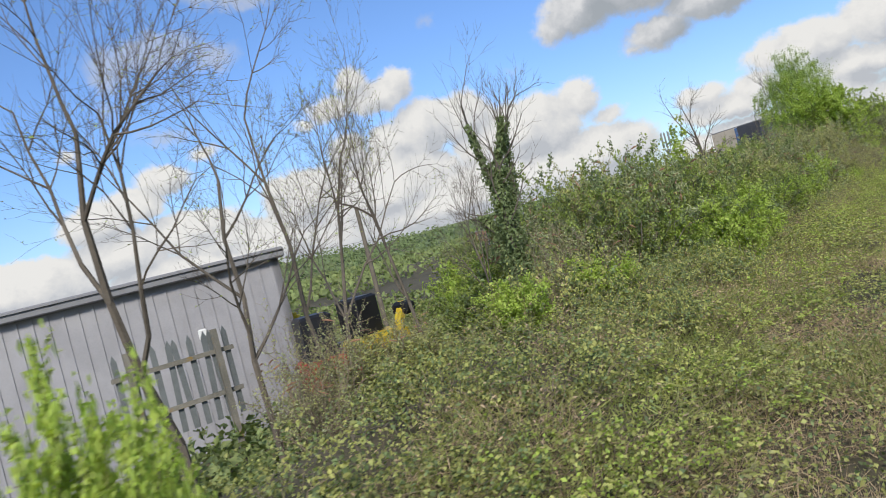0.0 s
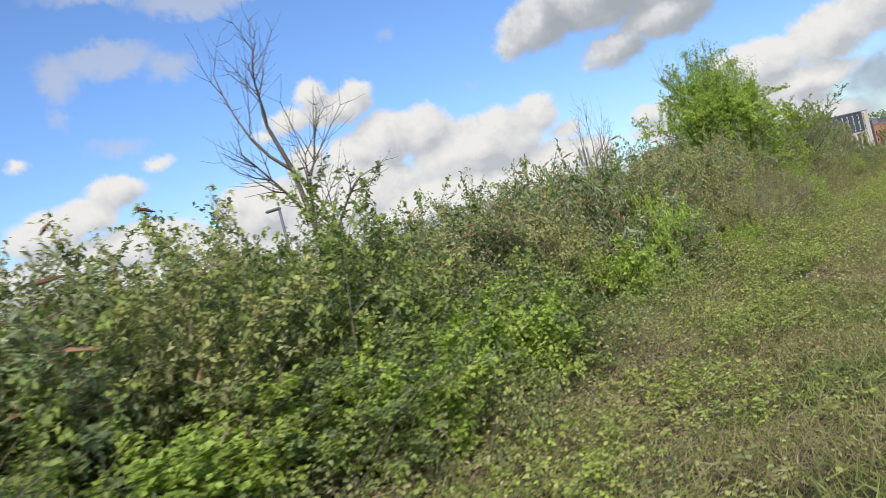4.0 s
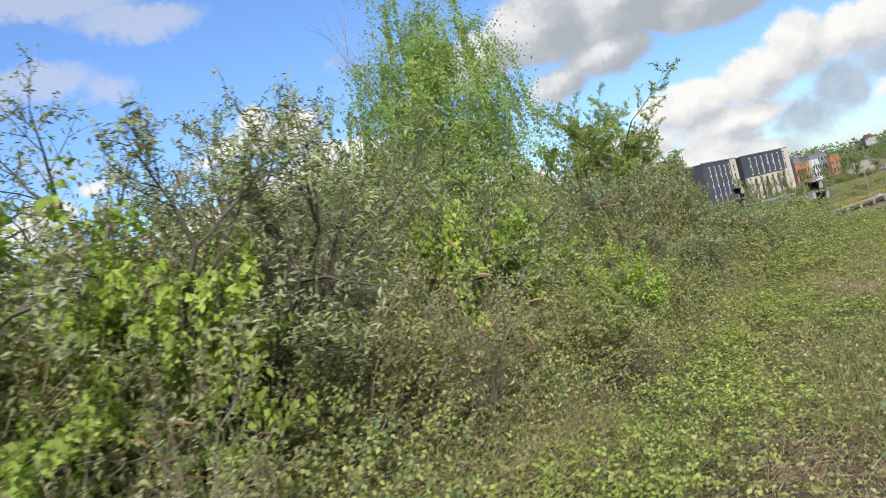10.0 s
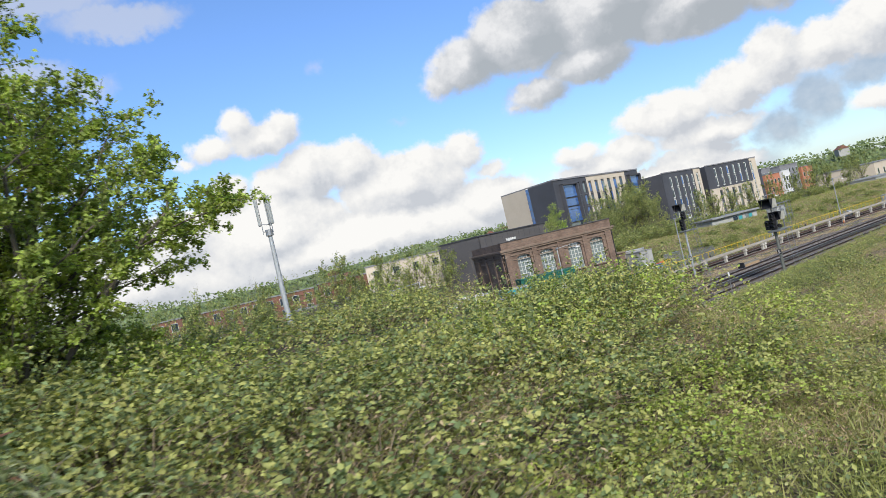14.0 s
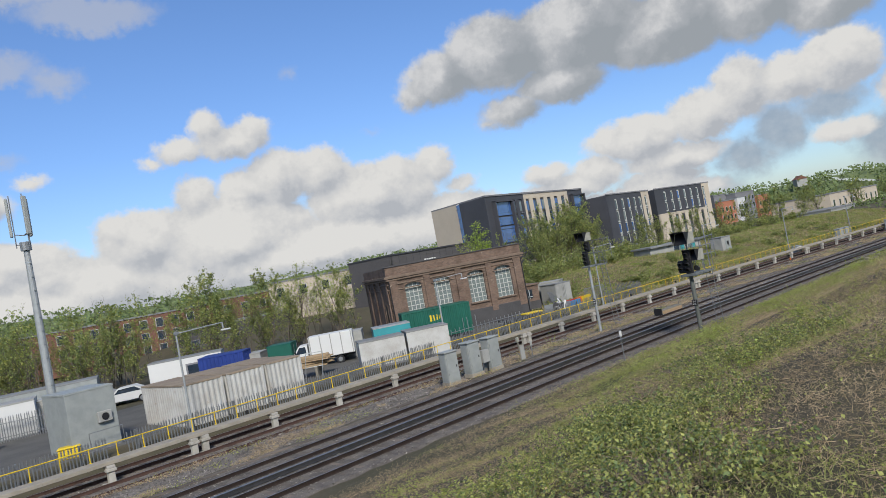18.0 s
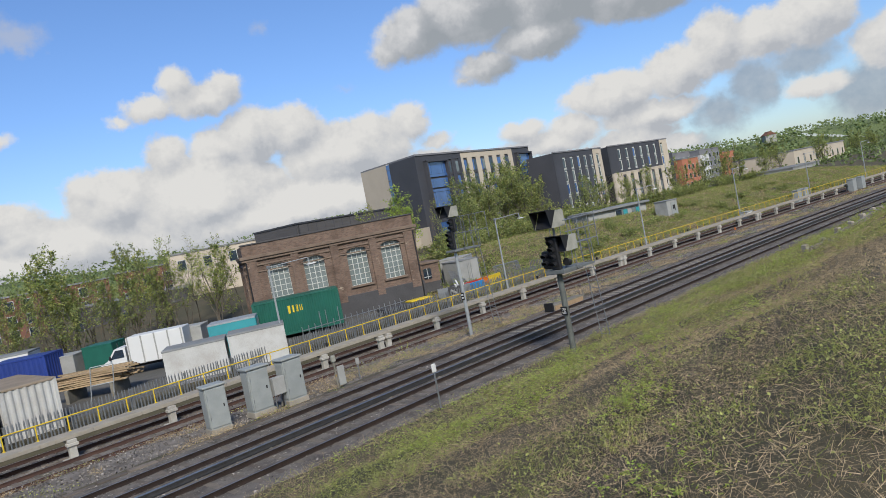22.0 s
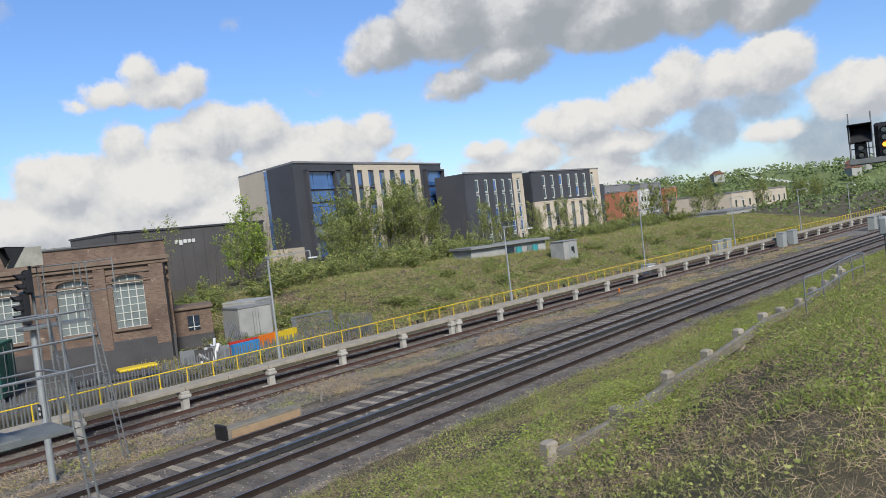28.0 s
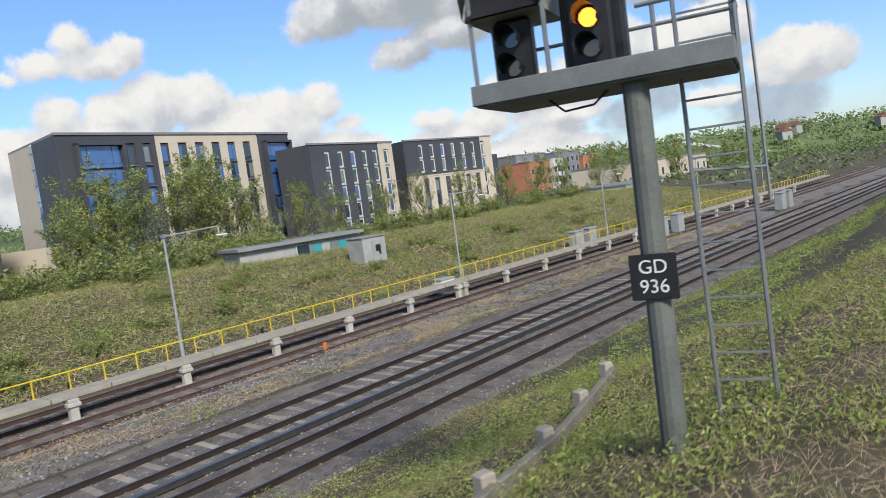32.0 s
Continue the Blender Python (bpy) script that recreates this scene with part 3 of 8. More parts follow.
track("rail track with pale timber sleepers and dark rails", (-8.5, -9.95), 0.0, "rail", "sleeper", (-11.0,))
track("rail track beside the grass slope, dark oily sleepers", (-11.75, -13.2), 0.0, "rail", "dark_sleeper", ())
track("rusty siding track behind the walkway posts", (2.45, 1.0), -0.45, "rust_rail", "dark_sleeper", (), third_mat="rust_rail")
track("rusty siding track in front of the walkway posts", (-0.62, -2.05), -0.45, "rust_rail", "dark_sleeper", ())


def cable_trough():
    t = thing("cable_trough", "run of concrete cable trough lids beside the siding", "cable trough")
    me = Shape().box((0, 0, 0), (0.97, 0.42, 0.16), chamfer=0.015).mesh("lid", "concrete")
    rnd = random.Random(4)
    for i in range(150):
        x = 12 + i
        p, _ = beside(x, -2.85, -0.40)
        piece("lid", me, t, pose(p.x, p.y, p.z + rnd.uniform(-0.01, 0.01), rnd.uniform(-1, 1), rnd.uniform(-1, 1), heading(x) + rnd.uniform(-0.8, 0.8)))
    t = thing("cable_trough", "run of brown stone trough lids beside the near track", "cable trough")
    me = Shape().box((0, 0, 0), (0.97, 0.30, 0.12), chamfer=0.015).mesh("lid", "dark_sleeper")
    for i in range(100):
        x = 22 + i
        p, _ = beside(x, -7.2, 0.04)
        piece("lid", me, t, pose(p.x, p.y, p.z + rnd.uniform(-0.02, 0.01), rnd.uniform(-2, 2), rnd.uniform(-2, 2), heading(x) + rnd.uniform(-1.5, 1.5)))


cable_trough()


def walkway():
    w = thing("walkway", "raised concrete staff walkway with a yellow handrail on white posts", "walkway")
    plank = Shape().box((0, 0, 0), (2.04, 0.95, 0.17), chamfer=0.012).mesh("plank", "concrete")
    for i in range(88):
        x = 8 + i * 2.0
        p, _ = beside(x, 0.42, 0.50)
        piece("plank", plank, w, pose(*p, 0, 0, heading(x)))
    s = Shape().box((0, 0, 0.42), (0.30, 0.26, 0.84), chamfer=0.03)
    s.box((0, 0.08, 0.80), (0.36, 0.52, 0.14), chamfer=0.02).box((0, -0.05, 0.66), (0.46, 0.30, 0.16), chamfer=0.03)
    post = s.mesh("support_post", "pale_concrete")
    foot = Shape().box((0, 0, 0.03), (0.7, 0.7, 0.1), chamfer=0.03).mesh("footing", "pale_concrete")
    xs = [21.55 + 4.14 * i for i in range(-3, 36)]
    for i, x in enumerate(xs):
        for dx in ((-0.28, 0.28) if i % 6 == 5 else (0,)):
            p, _ = beside(x + dx, 0.0, -0.46)
            q = piece("support_post", post, w, pose(*p, 0, 0, heading(x)))
            piece("footing", foot, q, Matrix.Identity(4))
    rail = part("handrail", Shape().sweep([(0.028 * math.cos(a), 0.028 * math.sin(a)) for a in np.linspace(0, math.tau, 7)[:-1]], line_of(0.84, 1.22, 8, 185)), "yellow", w, "yellow painted tube handrail")
    up = Shape().tube((0, 0, 0), (0, 0, 0.62), 0.026, n=6).box((0, 0, 0.01), (0.10, 0.10, 0.02)).mesh("upright", "yellow")
    for i in range(148):
        x = 8.4 + i * 1.2
        p, _ = beside(x, 0.84, 0.585)
        piece("upright", up, w, pose(*p, 0, 0, heading(x)))
    bl = Shape().box((0, 0, 0.11), (0.12, 0.1, 0.22), chamfer=0.02).mesh("light_box", "black")
    for x in (33, 51.5, 70, 77.5, 84, 92):
        p, _ = beside(x, 0.95, 0.585)
        piece("light_box", bl, w, pose(*p, 0, 0, heading(x)))


walkway()


def palisade():
    t = thing("palisade_fence", "galvanised steel palisade fence with pointed pales", "fence")
    out = [(-0.034, 0), (0.034, 0), (0.034, 1.72), (0.0, 1.84), (-0.034, 1.72)]
    s = Shape().prism(out, -0.006, 0.006)
    s.prism([(-0.008, 0), (0.008, 0), (0.008, 1.75), (-0.008, 1.75)], -0.03, 0.0)
    pale = s.mesh("pale", "galvanised")
    rnd = random.Random(7)
    rest = Shape()
    n = 0
    for i in range(430):
        x = 9.5 + i * 0.158
        if 27.3 < x < 28.3:
            continue
        p, _ = beside(x, 4.75, -0.84 + 0.12 * ease(x, 20, 60))
        m = pose(*p, rnd.uniform(-1.5, 1.5), rnd.uniform(-1.2, 1.2), heading(x))
        if x > 23.5 and n < 300:
            piece("pale", pale, t, m)
            n += 1
        else:
            rest.add([tuple(v.co) for v in pale.vertices], [tuple(q.vertices) for q in pale.polygons], m)
    tagged(part("pale_run", rest, "galvanised", t, "row of pointed steel pales"), kind="stuff")
    for z in (-0.35, 0.55):
        part("cross_rail", Shape().sweep([(-0.02, -0.025), (0.02, -0.025), (0.02, 0.025), (-0.02, 0.025)], line_of(4.80, z, 9.5, 77.2, 2.0)), "galvanised", t)
    po = Shape().box((0, 0, 0.9), (0.10, 0.06, 1.8)).mesh("fence_post", "galvanised")
    for i in range(25):
        p, _ = beside(9.5 + i * 2.75, 4.86, -0.84)
        piece("fence_post", po, t, pose(*p, 0, 0, heading(10 + i * 2.75)))
    far = thing("site_fence", "galvanised palisade fence in front of the long cabin", "fence", (26.2, 56.4, -0.05), -30.5)
    for i in range(62):
        piece("pale", pale, far, pose(0.16 * i, 0, 0, 0, 1.2 * math.sin(i * 1.9), 0))
    for z in (0.4, 1.35):
        part("cross_rail", Shape().box((5.0, 0.03, z), (10.0, 0.04, 0.05)), "galvanised", far)
    end = thing("site_fence", "section of steel palisade fence turned into the yard", "fence", beside(77.2, 4.8, -0.5)[0], heading(77) + 96)
    for i in range(18):
        piece("pale", pale, end, pose(0.158 * i, 0, 0.0, 0, 0, 0))
    part("cross_rail", Shape().box((1.4, 0.02, 1.2), (2.8, 0.04, 0.05)).box((1.4, 0.02, 0.4), (2.8, 0.04, 0.05)), "galvanised", end)


palisade()

# ---- railway furniture ----
def lamp_post():
    t = thing("lamp_post", "grey steel lamp post with a long arm and flat white lamp", "lamp post", group="walkway lamps")
    part("column", Shape().tube((0, 0, -0.5), (0, 0, 1.2), 0.095, 0.095, 10).tube((0, 0, 1.2), (0, 0, 5.95), 0.065, 0.05, 10), "pale_steel", t, smooth=False)
    a = part("arm", Shape().tube((-0.12, 0, 5.85), (2.7, 0, 5.98), 0.035, 0.03, 6).tube((2.7, 0, 6.0), (2.72, 0, 5.62), 0.045, 0.045, 6), "pale_steel", t)
    part("lamp_head", Shape().box((2.85, 0, 5.55), (0.55, 0.22, 0.09), chamfer=0.03), "white", a, "flat white lamp head")
    part("clamp", Shape().box((0, 0, 5.86), (0.2, 0.18, 0.18), chamfer=0.02), "galvanised", t)
    part("base_plate", Shape().box((0, 0, -0.45), (0.35, 0.35, 0.06)), "galvanised", t)
    return t


lamps = [(32.4, 33.6), (52.4, 29.3), (71.7, 23.8), (91.3, 17.9), (111.0, 11.9), (130.5, 5.5), (150, -1.2), (170, -8)]
first = lamp_post()
first.matrix_basis = pose(*lamps[0], -0.4, 0, 0, heading(32) - 4)
for x, y in lamps[1:]:
    copy_thing(first, pose(x, y, -0.4, 0, 0, heading(x) - 4 + 0.3 * math.sin(x)))


def relay_cabinet():
    t = thing("relay_cabinet", "pale grey-green steel trackside relay cabinet", "cabinet", group="relay cabinets")
    part("body", Shape().box((0, 0, 0.90), (0.80, 0.62, 1.62), chamfer=0.02), "cabinet_grey", t)
    part("plinth", Shape().box((0, 0, 0.03), (0.86, 0.68, 0.2)), "concrete", t)
    part("roof", Shape().box((0, 0, 1.75), (0.92, 0.74, 0.09), chamfer=0.025), "cabinet_grey", t)
    d = part("door", Shape().box((0, -0.325, 0.92), (0.70, 0.025, 1.46), chamfer=0.008), "cabinet_grey", t)
    part("lock", Shape().box((0.24, -0.345, 0.95), (0.05, 0.03, 0.12), chamfer=0.008), "black", d)
    for z in (0.5, 1.3):
        part("hinge", Shape().tube((-0.34, -0.34, z), (-0.34, -0.34, z + 0.12), 0.018, n=6), "galvanised", d)
    part("side_panel", Shape().box((-0.41, 0, 0.92), (0.02, 0.50, 1.40), chamfer=0.006), "cabinet_grey", t)
    return t


c = relay_cabinet()
c.matrix_basis = pose(40.05, 21.3, 0.0, 0, 0, heading(40) - 8)
copy_thing(c, pose(42.0, 21.0, 0.0, 0, 0, heading(42) - 2) @ Matrix.Diagonal((1.12, 1, 1.08, 1)))
copy_thing(c, pose(43.45, 20.5, 0.0, 0, 0, heading(43)) @ Matrix.Diagonal((1.12, 1, 1.06, 1)))
t = thing("junction_box", "small white electrical box on the side of a cabinet", "junction box", (42.7, 20.55, 0.45), heading(42))
part("body", Shape().box((0, 0, 0.45), (0.55, 0.32, 0.72), chamfer=0.02), "off_white", t)
part("leg", Shape().tube((-0.2, 0, -0.45), (-0.2, 0, 0.1), 0.025, n=6), "galvanised", t)
part("leg", Shape().tube((0.2, 0, -0.45), (0.2, 0, 0.1), 0.025, n=6), "galvanised", t)
part("cable", Shape().tube((0.05, -0.1, -0.42), (0.1, -0.1, 0.1), 0.03, n=6), "black", t, "black cable loop")
t = thing("trackside_board", "pale leaning steel panel on a dark post", "panel", (45.4, 19.6, 0.0), heading(45))
part("board", Shape().box((0.16, 0, 0.45), (0.36, 0.05, 0.85), chamfer=0.01), "off_white", t)
part("post", Shape().tube((-0.12, 0, -0.05), (-0.12, 0, 1.35), 0.045, 0.045, 7), "old_timber", t)
part("head", Shape().box((-0.12, 0, 1.25), (0.2, 0.14, 0.3), chamfer=0.03), "dirty_white", t)
for i, (x, o, z, h) in enumerate(((44.6, -15.0, 0.55, 1.15), (48.2, -6.1, -0.02, 0.9), (65.0, -6.6, 0, 0.55), (91.5, -3.9, -0.15, 0.6))):
    p, _ = beside(x, o, z)
    t = thing("marker_post", "small white marker plate on a short trackside post" if i < 2 else "short weathered timber stub beside the track", "marker post", p, heading(x))
    part("post", Shape().tube((0, 0, -0.3), (0.0, 0, h - 0.2), 0.03 if i < 2 else 0.05, n=6), "galvanised" if i < 2 else "old_timber", t)
    if i != 2:
        part("plate", Shape().box((0, -0.02, h - 0.12), (0.18, 0.06, 0.30), chamfer=0.03), ("white", "off_white", "white", "orange")[i], t)
p, _ = beside(60.4, -7.7, 0)
t = thing("buffer_trough", "yellow-sided timber trough box beside the track", "trackside box", p, heading(61))
part("box", Shape().box((1.4, 0, 0.2), (2.9, 0.5, 0.42), chamfer=0.02), "old_timber", t)
part("side_board", Shape().box((1.4, -0.265, 0.2), (2.7, 0.03, 0.26), chamfer=0.01), "timber", t, "faded mossy board")
part("end_plate", Shape().box((-0.15, 0, 0.26), (0.10, 0.62, 0.60), chamfer=0.03), "black", t)


def ladder(t, a, b, width, side, hoops=0):
    """A steel ladder part from a up to b."""
    a, b, side = Vector(a), Vector(b), Vector(side).normalized() * width / 2
    s = Shape().tube(a - side, b - side, 0.022, n=6).tube(a + side, b + side, 0.022, n=6)
    l = part("ladder", s, "galvanised", t)
    n = int((b - a).length / 0.28)
    for i in range(1, n):
        q = a.lerp(b, i / n)
        part("rung", Shape().tube(q - side, q + side, 0.012, n=5), "galvanised", l)
    return l


def signal_head(t, at, rz, lamps=4, mat="signal_grey", lit=False, hood="dirty_white"):
    """A colour-light head: backboard, hooded lamps, a sloping cover box behind."""
    m = Matrix.Translation(at) @ Matrix.Rotation(radians(rz), 4, "Z")
    h = part("signal_head", Shape().box((0, 0, 0.28 * lamps / 2), (0.42, 0.16, 0.30 * lamps + 0.1), chamfer=0.05, m=m), "black", t, "black multi-lamp signal head")
    for i in range(lamps):
        z = 0.14 + 0.28 * i
        s = Shape()
        n, r = 10, 0.115
        vs = []
        for y, cut in ((-0.08, 0), (-0.36, 0.0)):
            vs += [(r * math.cos(j * math.pi * 1.3 / n - 0.47), y - (0.0 if y > -0.1 else -0.10 * (1 - math.sin(max(0, min(math.pi, j * math.pi * 1.3 / n - 0.47))))), z + r * math.sin(j * math.pi * 1.3 / n - 0.47)) for j in range(n + 1)]
        fs = [(j, j + 1, n + 2 + j, n + 1 + j) for j in range(n)]
        s.add(vs, fs, m)
        part("lamp_hood", s, "black", h)
        part("lens", Shape().tube(m @ Vector((0, -0.075, z)), m @ Vector((0, -0.095, z)), 0.09, n=12), "lamp_amber" if lit and i == 1 else "dark_glass", h, "lit amber lens" if lit and i == 1 else "")
    return h


def hood_box(t, at, rz, s=1.0):
    """The sloping sheet-metal box with an open dark mouth that shades a route indicator."""
    m = Matrix.Translation(at) @ Matrix.Rotation(radians(rz), 4, "Z") @ Matrix.Scale(s, 4)
    outer = [(-0.45, 0.0), (0.35, 0.0), (0.35, 0.55), (-0.10, 0.55)]
    o = Shape().add([(-0.34, x, z) for x, z in outer] + [(0.34, x, z) for x, z in outer],
                    [(0, 1, 2, 3), (7, 6, 5, 4), (0, 4, 5, 1), (1, 5, 6, 2), (2, 6, 7, 3)], m)
    b = part("indicator_box", o, "dirty_white", t, "weathered pale indicator box")
    part("mouth", Shape().add([(-0.33, -0.43, 0.02), (0.33, -0.43, 0.02), (0.33, -0.11, 0.53), (-0.33, -0.11, 0.53)], [(0, 1, 2, 3)], m), "black", b, "dark open mouth")
    part("visor", Shape().add([(-0.36, -0.10, 0.57), (0.36, -0.10, 0.57), (0.36, -0.62, 0.62), (-0.36, -0.62, 0.62), (-0.36, -0.10, 0.55), (0.36, -0.10, 0.55), (0.36, -0.62, 0.60), (-0.36, -0.62, 0.60)],
                                [(0, 1, 2, 3), (7, 6, 5, 4), (0, 3, 7, 4), (1, 5, 6, 2), (2, 6, 7, 3), (0, 4, 5, 1)], m), "black", b)
    for x in (-0.35, 0.35):
        part("visor_side", Shape().add([(x, -0.11, 0.55), (x, -0.62, 0.60), (x, -0.45, 0.0)], [(0, 1, 2)], m), "black", b)


def cage(t, x0, x1, y0, y1, z, h, mat="galvanised"):
    """A small maintenance platform with rails round it; each bar is a part."""
    part("platform", Shape().box(((x0 + x1) / 2, (y0 + y1) / 2, z), (x1 - x0, y1 - y0, 0.07)), "signal_grey", t)
    for zz in (h * 0.5, h):
        for a, b in (((x0, y0), (x1, y0)), ((x0, y1), (x1, y1)), ((x1, y0), (x1, y1)), ((x0, y0), (x0, y1))):
            part("guard_rail", Shape().tube((*a, z + zz), (*b, z + zz), 0.02, n=6), mat, t)
    for x in (x0, (x0 + x1) / 2, x1):
        for y in (y0, y1):
            part("stanchion", Shape().tube((x, y, z), (x, y, z + h), 0.018, n=6), mat, t)


def plate(t, at, rz, words, w, h, size):
    m = Matrix.Translation(at) @ Matrix.Rotation(radians(rz), 4, "Z")
    p = part("number_plate", Shape().box((0, 0, 0), (w, 0.02, h), chamfer=0.008, m=m), "black", t, "black plate with white lettering")
    rows = words.split("\n")
    for i, r in enumerate(rows):
        letters(r, size, "white", p, m @ Matrix.Translation((0, -0.016, (len(rows) / 2 - 0.5 - i) * size * 1.02)), bold=0.0)


# signal on the verge between the tracks, its lamps towards the coming train
s1 = thing("signal_post", "slim grey signal post with black lamp heads, cage and ladder", "railway signal", (54.5, 17.9, -0.05), heading(55) - 90, group="railway signals")
part("column", Shape().tube((0, 0, -0.4), (0, 0, 4.6), 0.10, 0.085, 10), "pale_steel", s1)
part("mast_top", Shape().tube((0, 0.12, 4.5), (0, 0.12, 6.5), 0.05, n=8), "signal_grey", s1)
part("bracket", Shape().box((0, 0.1, 4.55), (0.7, 0.9, 0.12), chamfer=0.02), "signal_grey", s1)
signal_head(s1, (0.0, -0.12, 4.72), 0, 3)
signal_head(s1, (0.22, -0.05, 5.62), 0, 2)
hood_box(s1, (0.0, 0.05, 6.35), 0, 1.0)
cage(s1, -0.45, 0.5, 0.3, 1.5, 4.55, 1.75, "signal_grey")
for z in (5.4, 6.3):
    part("guard_rail", Shape().tube((0.5, 1.5, z), (0.5, 2.3, z + 0.02), 0.02, n=6), "galvanised", s1)
part("stanchion", Shape().tube((0.5, 2.3, 4.9), (0.5, 2.3, 6.35), 0.02, n=6), "galvanised", s1)
ladder(s1, (0.0, 2.2, -0.1), (0.0, 1.6, 5.6), 0.4, (1, 0, 0))
q = part("number_plate", Shape().box((0.0, -0.10, 2.1), (0.22, 0.02, 0.40), chamfer=0.006), "black", s1)
for z in (2.18, 2.02):
    part("bar", Shape().box((0.0, -0.113, z), (0.15, 0.006, 0.08)), "white", q)
# signal at the foot of the grass slope
s2 = thing("signal_post", "dark grey signal post with pale hooded boxes and caged platform", "railway signal", (47.5, 9.5, 0.15), heading(50) - 90, group="railway signals")
part("column", Shape().tube((0, 0, -0.4), (0, 0, 3.3), 0.12, 0.11, 10), "signal_post", s2)
part("mast_top", Shape().tube((0.0, 0.15, 3.3), (0.0, 0.15, 5.2), 0.05, n=8), "signal_grey", s2)
part("bracket", Shape().box((0.05, 0.3, 3.3), (0.9, 1.3, 0.16), chamfer=0.02), "signal_grey", s2)
signal_head(s2, (0.12, -0.22, 3.45), 0, 4)
signal_head(s2, (-0.35, -0.10, 3.5), 0, 2)
part("spot_lamp", Shape().tube((0.34, 0.10, 3.62), (0.34, 0.34, 3.56), 0.15, 0.13, 12), "black", s2, "round black lamp body")
hood_box(s2, (0.34, 0.18, 4.05), 0, 1.05)
hood_box(s2, (-0.05, 0.10, 5.0), 0, 1.15)
cage(s2, -0.45, 0.55, 0.5, 1.7, 3.3, 1.9)
for z in (4.25, 4.75, 5.2):
    part("guard_rail", Shape().tube((0.55, 0.1, z), (0.55, 2.2, z + 0.03), 0.022, n=6), "galvanised", s2)
part("stanchion", Shape().tube((0.55, 2.2, 3.9), (0.55, 2.2, 5.3), 0.02, n=6), "galvanised", s2)
ladder(s2, (0.1, 2.25, -0.3), (0.1, 1.75, 5.3), 0.4, (1, 0, 0))
plate(s2, (0.0, -0.13, 1.75), 0, "GD\n635", 0.30, 0.34, 0.13)
# tall signal next to the train
s3 = thing("signal_post", "tall dark signal post with platform, ladder and number plate", "railway signal", (73.7, -5.6, 1.4), -92, group="railway signals")
part("column", Shape().tube((0, 0, -0.3), (0, 0, 5.2), 0.135, 0.125, 14), "signal_post", s3)
part("deck", Shape().box((-0.33, 0.35, 5.24), (2.4, 1.15, 0.08), chamfer=0.01), "signal_grey", s3)
part("deck_edge", Shape().box((-0.33, -0.24, 5.32), (2.46, 0.03, 0.2), chamfer=0.008), "signal_grey", s3)
part("deck_edge", Shape().box((-0.33, 0.94, 5.32), (2.46, 0.03, 0.2), chamfer=0.008), "signal_grey", s3)
part("deck_edge", Shape().box((-1.55, 0.35, 5.32), (0.03, 1.15, 0.2), chamfer=0.008), "signal_grey", s3)
part("deck_edge", Shape().box((0.89, 0.35, 5.32), (0.03, 1.15, 0.2), chamfer=0.008), "signal_grey", s3)
signal_head(s3, (-0.35, 0.0, 5.45), 0, 4, lit=True)
part("head_back", Shape().box((-0.35, 0.16, 6.05), (0.62, 0.2, 1.35), chamfer=0.06), "black", s3)
signal_head(s3, (-1.15, 0.05, 5.42), 0, 2)
hood_box(s3, (-1.15, 0.25, 6.05), 0, 1.15)
for x in (-1.5, -0.85, 0.1, 0.86):
    part("stanchion", Shape().tube((x, 0.92, 5.3), (x, 0.92, 6.5), 0.025, n=6), "galvanised", s3)
for x in (-1.5, -0.75):
    part("stanchion", Shape().tube((x, -0.2, 5.3), (x, -0.2, 7.2), 0.025, n=6), "galvanised", s3)
for z in (5.85, 6.35):
    part("guard_rail", Shape().tube((-1.5, 0.92, z), (0.9, 0.92, z), 0.022, n=6), "galvanised", s3)
    part("guard_rail", Shape().tube((0.9, -0.2, z), (0.9, 0.92, z), 0.022, n=6), "galvanised", s3)
    part("guard_rail", Shape().tube((0.1, -0.2, z), (0.9, -0.2, z), 0.022, n=6), "galvanised", s3)
ladder(s3, (0.70, 0.55, -0.4), (0.62, 0.5, 6.4), 0.55, (1, 0, 0))
part("safety_bar", Shape().tube((1.05, 0.75, 3.9), (1.0, 0.75, 6.6), 0.016, n=5).tube((0.35, 0.55, 4.3), (1.05, 0.75, 4.25), 0.016, n=5), "galvanised", s3)
part("cable", Shape().tube((-0.9, 0.2, 5.2), (-0.75, 0.2, 5.06), 0.012, n=5).tube((-0.75, 0.2, 5.06), (-0.45, 0.2, 5.08), 0.012, n=5).tube((-0.45, 0.2, 5.08), (-0.3, 0.2, 5.2), 0.012, n=5), "black", s3)
plate(s3, (0.0, -0.15, 3.36), 0, "GD\n936", 0.44, 0.44, 0.185)
part("bolt", Shape().box((0.02, -0.14, 1.75), (0.06, 0.03, 0.06)), "galvanised", s3)


